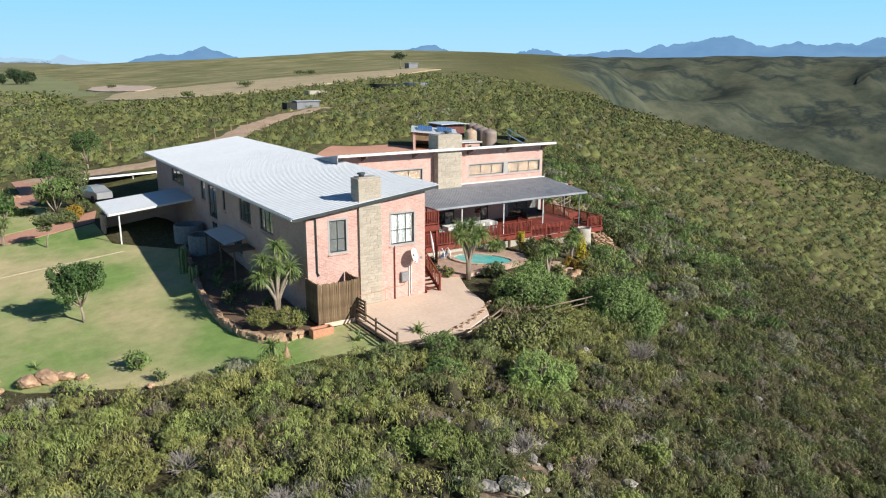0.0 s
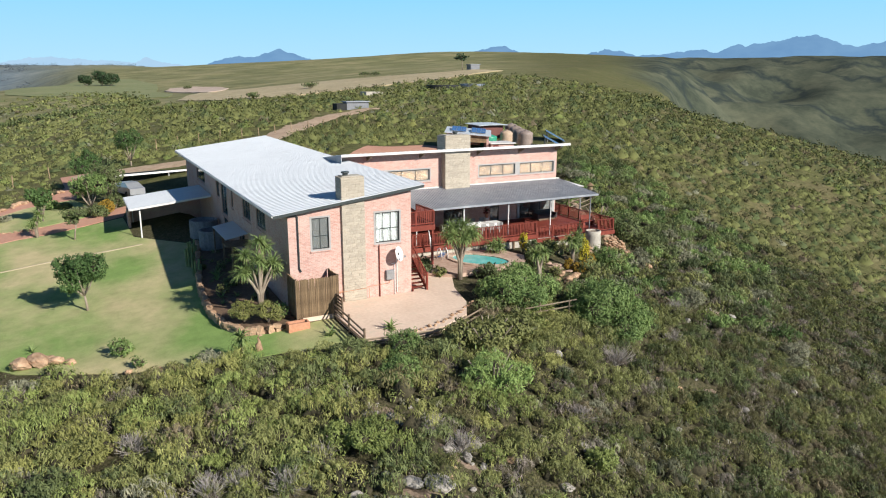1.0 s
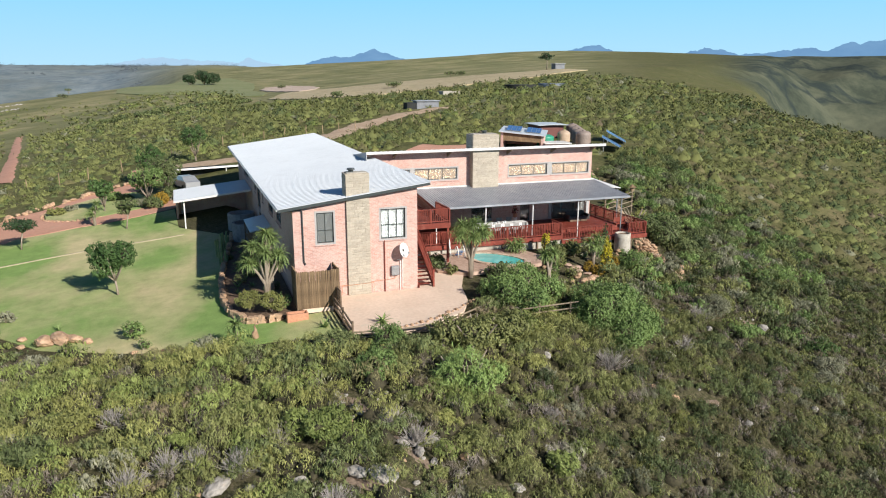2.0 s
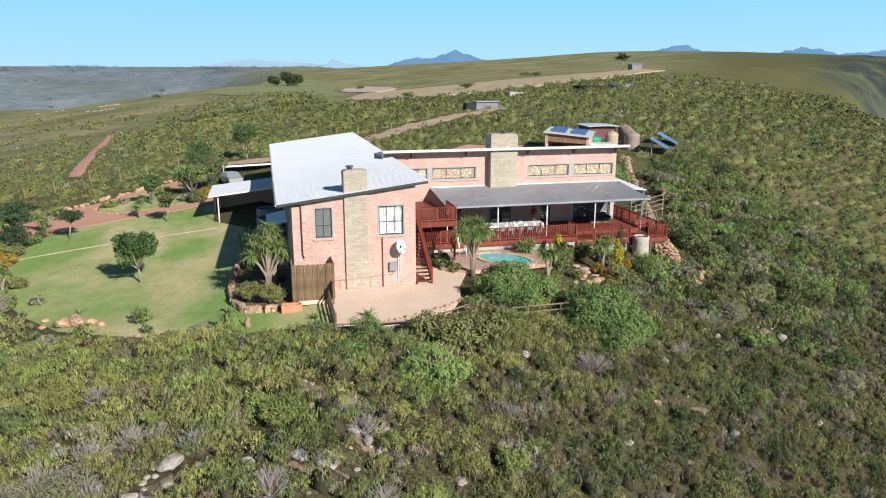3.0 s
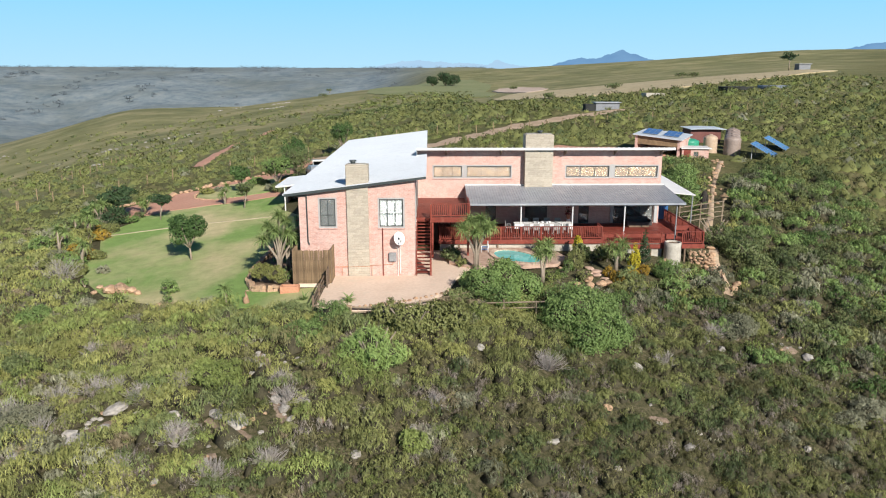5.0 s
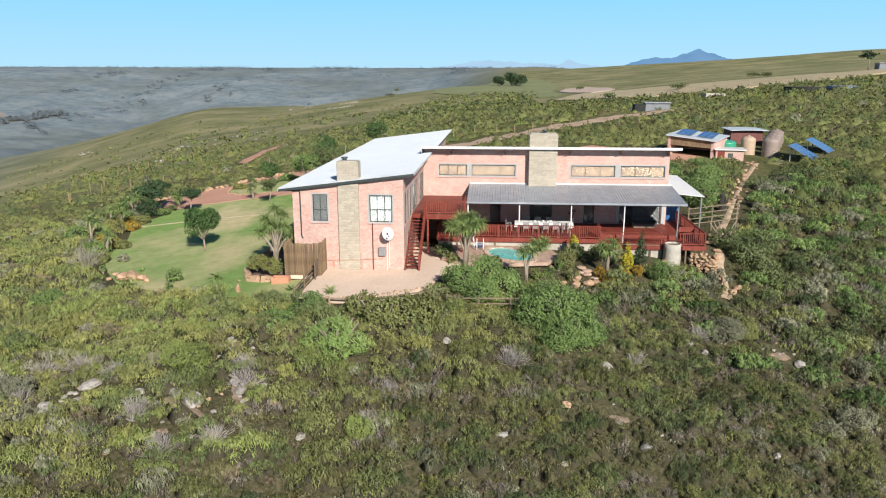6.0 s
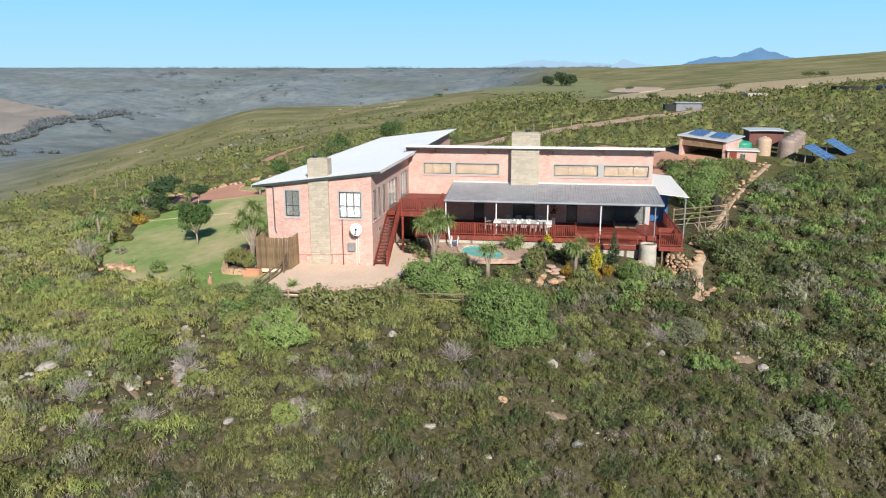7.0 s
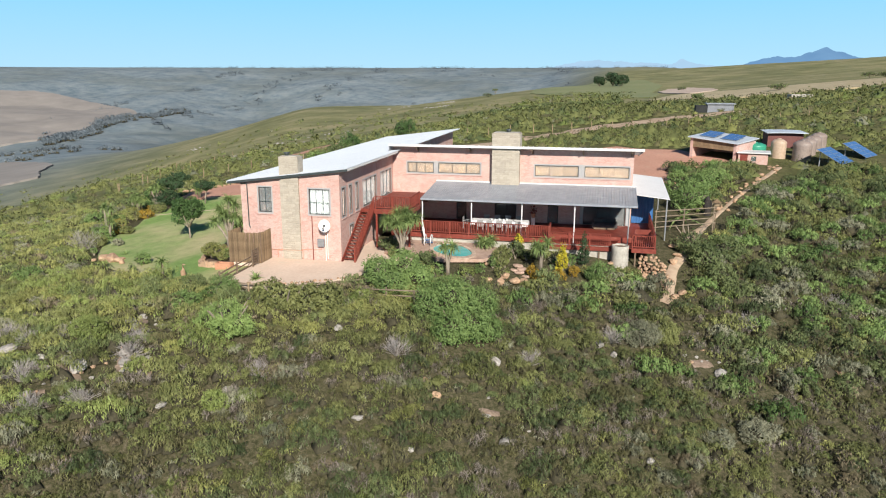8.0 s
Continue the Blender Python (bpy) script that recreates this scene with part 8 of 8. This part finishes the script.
for k in range(90):
    cx, cy = rnd.choice(((17.4, 13.8), (11.6, 16.6), (12.4, 17.6), (18.2, 21.4), (18.4, 16.4), (20.4, 17.4), (19.2, 20.2), (39.2, 22.0), (51.2, 32.2)))
    boulder(cx + rnd.gauss(0, 0.9), cy + rnd.gauss(0, 0.7), rnd.uniform(0.15, 0.36), PALES if k % 3 else BOULDERS, "small weathered stone on bare soil", "small stones on the hillside", 0.12)
ribbon("garden_path", [(49.3, 37.6), (49.7, 40.0), (50.2, 43.0), (51.2, 46.0), (52.0, 49.5), (53.6, 53.0), (55.6, 58.0), (58.0, 64.0), (61.5, 72.0), (65.0, 79.5)], [1.1, 0.9, 0.5, 0.6, 0.9], DIRT, "sandy stepped path up to the sheds", "path", 0.07, 0.8)

OLDPOLE = surface("grey_weathered_pole", (0.17, 0.13, 0.09), (0.30, 0.24, 0.17), 7.0, 0.8, 0.85, 0, 0.4)
# pole fence round the patio edge
fence = thing("pole_fence", "weathered pole fence round the patio edge", "fence", (24.0, 28.5, 0.0))
line = [(20.35, 32.4), (20.35, 30.0), (20.35, 27.7), (22.6, 27.3), (24.9, 27.4), (26.6, 28.3), (28.9, 29.7), (30.6, 31.2)]
for i, (x, y) in enumerate(line):
    z = min(0.0, ground_at(x, y))
    part("post", beamed((x, y, z - 0.3), (x, y, z + (1.12 if i < 3 else 0.62)), 0.12, sides=8), WOODDARK if i < 3 else POLE, fence)
for i, ((a, b), (c, d)) in enumerate(zip(line, line[1:])):
    for h in (0.30, 0.62, 0.94) if i < 2 else (0.20, 0.50):
        z0, z1 = min(0, ground_at(a, b)), min(0, ground_at(c, d))
        part("rail", beamed((a, b, z0 + h), (c, d, z1 + h), 0.10, sides=8), WOODDARK if i < 2 else OLDPOLE, fence)
# slatted gate leaf between the screen and the fence
patio_gate = thing("slatted_gate", "dark timber slatted gate beside the reed screen", "gate", (20.5, 32.0, 0.0))
for y in (31.75, 32.6):
    part("stile", boxed(20.58, 20.66, y - 0.05, y + 0.05, 0.02, 1.22), WOODDARK, patio_gate)
for k in range(6):
    part("slat", boxed(20.60, 20.64, 31.81, 32.54, 0.12 + 0.19 * k, 0.24 + 0.19 * k), WOODDARK, patio_gate)
# lower pole rails by the rockery
rail2 = thing("pole_rail", "weathered pole railing by the rockery steps", "fence", (47.5, 38.5, -0.5))
pts = [(44.0, 36.0), (45.8, 36.8), (47.4, 37.8)]
for x, y in pts:
    z = ground_at(x, y)
    part("post", beamed((x, y, z - 0.3), (x, y, z + 0.75), 0.09, sides=8), OLDPOLE, rail2)
for (a, b), (c, d) in zip(pts, pts[1:]):
    for h in (0.35, 0.68):
        part("rail", beamed((a, b, ground_at(a, b) + h), (c, d, ground_at(c, d) + h), 0.09, sides=8), OLDPOLE, rail2)
logs = thing("log_tripod", "leaning dark logs beside the rockery", "log pile", (48.8, 38.6, -0.6))
for k, (dx, dy) in enumerate(((-0.6, -0.2), (0.5, -0.3), (0.0, 0.6), (0.9, 0.3))):
    part("log", beamed((48.6 + dx, 38.4 + dy, ground_at(48.6, 38.4) - 0.1), (49.3 + dx * 0.3, 39.9 + dy * 0.5, ground_at(49.3, 39.9) + 0.45), 0.08, sides=8), WOODDARK, logs)
seat = thing("rustic_rail", "low rustic pole rail among the bushes", "fence", (32.5, 28.0, -0.6))
for x, y in ((31.6, 28.2), (33.5, 27.9)):
    part("post", beamed((x, y, ground_at(x, y) - 0.2), (x, y, 0.28), 0.10, sides=8), OLDPOLE, seat)
for z0, z1 in ((0.1, 0.25), (-0.25, -0.1)):
    part("rail", beamed((30.6, 28.3, z0 - 0.06), (34.0, 27.85, z1), 0.085, sides=8), OLDPOLE, seat)
# pole gate behind the deck
gate = thing("pole_gate", "weathered horizontal pole gate behind the deck", "gate", (51.5, 50.5, 0.5))
for x, y in ((49.0, 48.5), (51.4, 49.95), (54.0, 51.5)):
    part("post", beamed((x, y, ground_at(x, y) - 0.3), (x, y, 2.25), 0.11, sides=8), OLDPOLE, gate)
for h in (0.75, 1.2, 1.65, 2.1):
    part("rail", beamed((48.9, 48.4, h), (54.2, 51.6, h), 0.085, sides=8), OLDPOLE, gate)
bird = thing("bird_house", "thatched bird house on a pole", "bird house", (54.2, 51.85, 1.0))
part("pole", beamed((54.2, 51.85, 0.2), (54.2, 51.85, 2.2), 0.08, sides=8), WOODDARK, bird)
bm = bmesh.new()
bmesh.ops.create_cone(bm, cap_ends=True, segments=12, radius1=0.24, radius2=0.22, depth=0.3, matrix=Matrix.Translation((54.2, 51.85, 2.34)))
part("box", bm, POLE, bird)
bm = bmesh.new()
bmesh.ops.create_cone(bm, cap_ends=True, segments=12, radius1=0.42, radius2=0.03, depth=0.32, matrix=Matrix.Translation((54.2, 51.85, 2.65)))
part("roof", bm, REED, bird)
# dark sculpture behind the gate, simplified to two upright trunks
sz = ground_at(54.0, 56.0)
stump = lone("carved_stump", (lambda b: (tube(b, [(54.0, 56.0, sz - 0.1), (54.02, 56.0, sz + 0.5), (53.9, 56.05, sz + 1.0), (54.0, 56.0, sz + 1.5), (54.05, 56.0, sz + 1.8)], [0.30, 0.26, 0.34, 0.26, 0.10], 9), tube(b, [(54.2, 56.1, sz - 0.1), (54.35, 56.1, sz + 0.8), (54.32, 56.1, sz + 1.4)], [0.16, 0.13, 0.08], 7), b)[2])(bmesh.new()), surface("dark_sculpture_skin", (0.02, 0.018, 0.016), (0.05, 0.042, 0.036), 6, 1, 0.9, 0, 0.5), "dark upright sculpture behind the gate", "stump")
# plain stone bird figure on the lawn
fig = lone("garden_statue", None or (lambda b: (tube(b, [(15.65, 30.8, -0.8), (15.65, 30.8, -0.6), (15.62, 30.8, -0.38), (15.68, 30.8, -0.2), (15.62, 30.8, 0.02), (15.7, 30.8, 0.14), (15.86, 30.8, 0.09)], [0.15, 0.2, 0.17, 0.07, 0.045, 0.06, 0.02], 10), b)[1])(bmesh.new()), ROCK, "pale stone long-necked bird ornament on the lawn", "statue", smooth=True)

# fence posts over the veld
VPOST = mesh_of("post", beamed((0, 0, -0.3), (0, 0, 1.5), 0.13, sides=6), POLE)
veld_fence = thing("veld_fence", "line of old wooden fence posts across the veld", "fence", (20, 120, 3))
for (x0, y0), (x1, y1), n in (((-25, 78), (62, 128), 26), ((62, 128), (160, 175), 20), ((-25, 78), (-60, 200), 14)):
    for k in range(n):
        x, y = x0 + (x1 - x0) * k / n + rnd.uniform(-0.4, 0.4), y0 + (y1 - y0) * k / n
        ob = put_part("post", VPOST, veld_fence)
        ob.location = (x, y, ground_at(x, y))
        ob.rotation_euler = (rnd.uniform(-0.06, 0.06), rnd.uniform(-0.06, 0.06), 0)
    for h in (0.6, 1.1):
        part("wire", beamed((x0, y0, ground_at(x0, y0) + h), (x1, y1, ground_at(x1, y1) + h), 0.012, sides=3), STEEL, veld_fence) if n == 14 else None

# ---------------------------------------------------------------- far things
far_shed = thing("farm_store", "small flat-roofed grey farm store by the dirt road", "shed", (68, 155, 5))
z = ground_at(68, 155)
part("wall", boxed(65.6, 71.0, 154, 157, z - 0.5, z + 1.6), CEMENT, far_shed)
part("roof", boxed(65.3, 71.3, 153.6, 157.4, z + 1.6, z + 1.78), ROOF_GREY, far_shed)
part("net", boxed(63.2, 65.5, 154, 157, z - 0.5, z + 1.3), NET, far_shed)
store2 = thing("stone_kraal", "low pale stone enclosure on the veld", "enclosure", (100, 225, 7))
z = ground_at(100, 225)
for q in ((98, 104, 224, 224.6), (98, 104, 229, 229.6), (98, 98.6, 224.7, 228.9), (103.4, 104, 224.7, 228.9)):
    part("wall", boxed(*q, z - 0.5, z + 1.3), CONCRETE, store2)
res = thing("reservoir", "long low dark reservoir wall on the ridge", "reservoir", (131, 232, 8))
z = ground_at(131, 232)
bm = bmesh.new()
bmesh.ops.create_cone(bm, cap_ends=True, segments=28, radius1=6.0, radius2=6.0, depth=1.6, matrix=Matrix.Translation((131, 232, z + 0.5)))
part("wall", bm, NET, res)
bm = bmesh.new()
bmesh.ops.create_cone(bm, cap_ends=True, segments=28, radius1=5.0, radius2=5.0, depth=1.2, matrix=Matrix.Translation((142, 229, ground_at(142, 229) + 0.4)))
part("basin", bm, surface("blue_grey_liner", (0.16, 0.19, 0.24), (0.24, 0.27, 0.32), 1, 0.2, 0.5), res)
hut = thing("farm_hut", "small grey farm hut on the ridge", "hut", (226, 376, 15))
z = ground_at(226, 376)
part("wall", boxed(223.5, 229.5, 374, 379, z - 1, z + 3.0), CEMENT, hut)
part("roof", boxed(223, 230, 373.5, 379.5, z + 3.0, z + 3.3), ROOF_GREY, hut)
tree(221, 380, 11, 5.5, PINE, "flat-topped tree beside the farm hut", 501, 0.7, (0, 0), 1.0, 0.5, 500, 0.35, "ridge_tree")
for k, (x, y, h, r_) in enumerate(((32, 918, 15, 8), (48, 912, 19, 12), (58, 914, 17, 11))):
    tree(x, y, h, r_, PINE, "dark clump tree in the far fields", 510 + k, 0.25, (0, 0), 1.8, 0.9, 1700, 1.1, "field_tree", ground_at(x, y) - 3.5)
for k, (x, y, h, r_) in enumerate(((126, 376, 3.4, 5), (82, 318, 2.4, 4), (198, 480, 4.5, 5), (208, 484, 3.5, 5), (-100, 925, 9, 4.5), (-92, 820, 3.5, 8), (110, 700, 3, 5))):
    tree(x, y, h, r_, DEEP, "low dark bush clump in the fields", 520 + k, 0.2, (0, 0), 1.0, 0.5, 260, 0.5, "field_bush")
DRYGRASS = surface("dry_grass", (0.35, 0.285, 0.165), (0.50, 0.41, 0.255), 0.4, 0.05, 0.95, 0, 0.4, stain=(0.24, 0.235, 0.11))
sheet("firebreak", [(64, 430), (70, 350), (82, 316), (95, 299), (119, 306), (146, 310), (165, 304), (190, 318), (232, 352), (216, 384), (198, 440), (184, 510), (142, 530), (107, 580), (84, 530)], DRYGRASS, "wide strip of pale dry grass across the veld", "grass strip", 0.35, 8.0)
sheet("salt_pan", [(101, 757), (122, 762), (132, 680), (130, 615), (114, 560), (102, 549), (89, 640), (88, 690)], surface("bare_pale_clay", (0.42, 0.31, 0.24), (0.56, 0.45, 0.37), 0.2, 0.03, 0.95), "bare pale clay patch in the fields", "bare ground", 0.7, 12.0)
MEADOW = surface("pale_meadow", (0.165, 0.190, 0.076), (0.235, 0.248, 0.112), 0.25, 0.012, 0.95, 0, 0.4, stain=(0.27, 0.245, 0.135))
sheet("meadow", [(-47, 900), (-41, 790), (-8, 684), (34, 600), (62, 556), (74, 545), (84, 600), (82, 700), (94, 790), (107, 919), (94, 1104), (26, 1120), (-20, 1010)], MEADOW, "pale green grazed meadow beyond the veld", "field", 0.5, 16.0)
rs_ = np.random.RandomState(5)
t_ = np.sort(rs_.uniform(0, 1, 90))
tx, ty = np.interp(t_, (0, 0.3, 0.65, 1), (-14, 12, 32, 52)) + rs_.normal(0, 0.8, 90), np.interp(t_, (0, 0.3, 0.65, 1), (262, 284, 336, 408)) + rs_.normal(0, 2.0, 90)
shrubs("hedgerow", tx, ty, rs_.uniform(1.2, 2.2, 90), rs_.uniform(1.0, 1.9, 90), DEEP, 60, 0.8, 0.5, 79, "dark line of bushes along the field edge")


def rough_edge(pts):
    """The outline with each side split and its corners and sides unevenly shifted."""
    r, out = random.Random(4), []
    for (x0, y0), (x1, y1) in zip(pts, pts[1:] + pts[:1]):
        le = math.hypot(x1 - x0, y1 - y0)
        for k in range(5):
            j = 0.035 * le if k else 0.0
            out.append((x0 + (x1 - x0) * k / 5 + r.uniform(-j, j), y0 + (y1 - y0) * k / 5 + r.uniform(-j, j)))
    return out


# valley floor to the north-west: pale stubble fields and a dark line of river trees, haze mixed into their colours
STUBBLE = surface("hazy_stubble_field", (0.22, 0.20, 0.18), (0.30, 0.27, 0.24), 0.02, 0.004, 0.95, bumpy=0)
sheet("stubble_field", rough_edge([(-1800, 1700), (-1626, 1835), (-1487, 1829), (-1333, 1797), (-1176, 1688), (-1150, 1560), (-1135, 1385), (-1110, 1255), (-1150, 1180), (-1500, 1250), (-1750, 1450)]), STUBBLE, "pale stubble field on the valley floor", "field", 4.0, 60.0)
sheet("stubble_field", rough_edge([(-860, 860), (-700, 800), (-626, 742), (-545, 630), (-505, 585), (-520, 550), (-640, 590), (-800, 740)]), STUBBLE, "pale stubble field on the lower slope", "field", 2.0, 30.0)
rs_ = np.random.RandomState(12)
# leaf colour pulled towards the painted haze of the valley ground
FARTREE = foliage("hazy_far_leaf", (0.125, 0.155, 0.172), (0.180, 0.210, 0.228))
t_ = rs_.uniform(0, 0.78, 420)
tx = np.interp(t_, (0, 0.25, 0.5, 0.75, 1), (-1020, -1095, -1140, -1125, -1030)) + rs_.normal(0, 13, 420) * (0.5 + np.abs(np.sin(9 * t_)))
ty = np.interp(t_, (0, 0.25, 0.5, 0.75, 1), (1185, 1350, 1545, 1765, 1975)) + 14 * np.sin(23 * t_) + rs_.normal(0, 14, 420)
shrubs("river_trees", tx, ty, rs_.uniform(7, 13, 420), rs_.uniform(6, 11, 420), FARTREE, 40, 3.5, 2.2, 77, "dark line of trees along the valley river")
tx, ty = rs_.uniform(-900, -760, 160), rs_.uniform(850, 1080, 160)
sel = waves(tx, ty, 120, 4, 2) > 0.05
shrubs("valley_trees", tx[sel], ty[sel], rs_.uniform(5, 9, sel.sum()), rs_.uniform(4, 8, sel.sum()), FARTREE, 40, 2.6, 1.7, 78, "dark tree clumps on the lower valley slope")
tx, ty = rs_.uniform(-1500, 60, 1800), rs_.uniform(1500, 2900, 1800)
sel = (waves(tx, ty, 330, 14, 3) + 0.25 * waves(tx, ty, 90, 15, 2) > 0.50)
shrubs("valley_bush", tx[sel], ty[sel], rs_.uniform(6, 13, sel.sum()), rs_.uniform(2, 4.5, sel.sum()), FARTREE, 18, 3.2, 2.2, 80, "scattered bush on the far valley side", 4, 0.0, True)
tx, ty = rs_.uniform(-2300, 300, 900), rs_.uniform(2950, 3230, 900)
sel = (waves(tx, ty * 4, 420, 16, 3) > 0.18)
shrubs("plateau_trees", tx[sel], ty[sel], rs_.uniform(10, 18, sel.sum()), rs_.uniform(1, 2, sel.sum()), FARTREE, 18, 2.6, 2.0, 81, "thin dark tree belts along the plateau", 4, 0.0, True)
# pale rock outcrops on the western slope
for cx, cy, n in ((-60, 168, 8), (-125, 705, 20), (-136, 770, 14), (-190, 790, 10), (-36, 205, 7), (-118, 400, 14), (-140, 378, 10), (-95, 330, 8), (-340, 610, 12)):
    for k in range(n):
        boulder(cx + rnd.uniform(-14, 14), cy + rnd.uniform(-8, 8), rnd.uniform(0.6, 1.3) * (1 + cy / 700), PALES, "pale rock of an outcrop on the western slope", "outcrop rocks on the western slope", 0.3)

# blue mountains on the horizon, and the far plateau, as plain distance glowing in haze colours
HAZE_NEAR = bpy.data.materials.new("far_mountain_haze")
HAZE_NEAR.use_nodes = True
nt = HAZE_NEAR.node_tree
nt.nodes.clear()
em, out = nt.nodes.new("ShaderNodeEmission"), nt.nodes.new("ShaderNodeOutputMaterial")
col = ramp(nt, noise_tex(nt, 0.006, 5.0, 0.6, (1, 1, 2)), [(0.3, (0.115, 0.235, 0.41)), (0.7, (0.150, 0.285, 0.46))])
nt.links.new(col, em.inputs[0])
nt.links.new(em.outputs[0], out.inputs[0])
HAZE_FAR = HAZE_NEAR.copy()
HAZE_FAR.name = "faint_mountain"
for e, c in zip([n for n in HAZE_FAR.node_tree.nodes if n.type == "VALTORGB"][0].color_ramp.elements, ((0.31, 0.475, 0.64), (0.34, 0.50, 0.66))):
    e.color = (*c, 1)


def range_(name, r_, profile, mat_, seed):
    """A mountain range at a distance: profile of (bearing, rise in degrees over level)."""
    bm = bmesh.new()
    bs = np.arange(profile[0][0], profile[-1][0], 0.12)
    hs = np.interp(bs, [p[0] for p in profile], [p[1] for p in profile])
    hs = np.where(hs > 1.2, 1.2 + 0.68 * (hs - 1.2), hs)
    rs = np.random.RandomState(seed)
    hs = hs + np.convolve(rs.normal(0, 0.10, len(hs)), np.ones(4) / 4, "same") * np.clip(hs, 0, 1)
    rows = []
    for b, h in zip(bs, hs):
        c, s = math.cos(radians(b + 0.6)), math.sin(radians(b + 0.6))
        row = []
        for rr, k in ((r_ - 250, -0.6), (r_ - 90, 0.55), (r_, 1.0), (r_ + 150, 0.2)):
            e = h * k if k > 0 else -1.5
            row.append(bm.verts.new((20 + rr * s, rr * c, 13.3 + rr * math.tan(radians(e)))))
        rows.append(row)
    for a, b in zip(rows, rows[1:]):
        for k in range(3):
            bm.faces.new((a[k], a[k + 1], b[k + 1], b[k]))
    bmesh.ops.recalc_face_normals(bm, faces=bm.faces)
    return lone(name, bm, mat_, "hazy blue mountain range on the horizon", "backdrop", "structure", True)


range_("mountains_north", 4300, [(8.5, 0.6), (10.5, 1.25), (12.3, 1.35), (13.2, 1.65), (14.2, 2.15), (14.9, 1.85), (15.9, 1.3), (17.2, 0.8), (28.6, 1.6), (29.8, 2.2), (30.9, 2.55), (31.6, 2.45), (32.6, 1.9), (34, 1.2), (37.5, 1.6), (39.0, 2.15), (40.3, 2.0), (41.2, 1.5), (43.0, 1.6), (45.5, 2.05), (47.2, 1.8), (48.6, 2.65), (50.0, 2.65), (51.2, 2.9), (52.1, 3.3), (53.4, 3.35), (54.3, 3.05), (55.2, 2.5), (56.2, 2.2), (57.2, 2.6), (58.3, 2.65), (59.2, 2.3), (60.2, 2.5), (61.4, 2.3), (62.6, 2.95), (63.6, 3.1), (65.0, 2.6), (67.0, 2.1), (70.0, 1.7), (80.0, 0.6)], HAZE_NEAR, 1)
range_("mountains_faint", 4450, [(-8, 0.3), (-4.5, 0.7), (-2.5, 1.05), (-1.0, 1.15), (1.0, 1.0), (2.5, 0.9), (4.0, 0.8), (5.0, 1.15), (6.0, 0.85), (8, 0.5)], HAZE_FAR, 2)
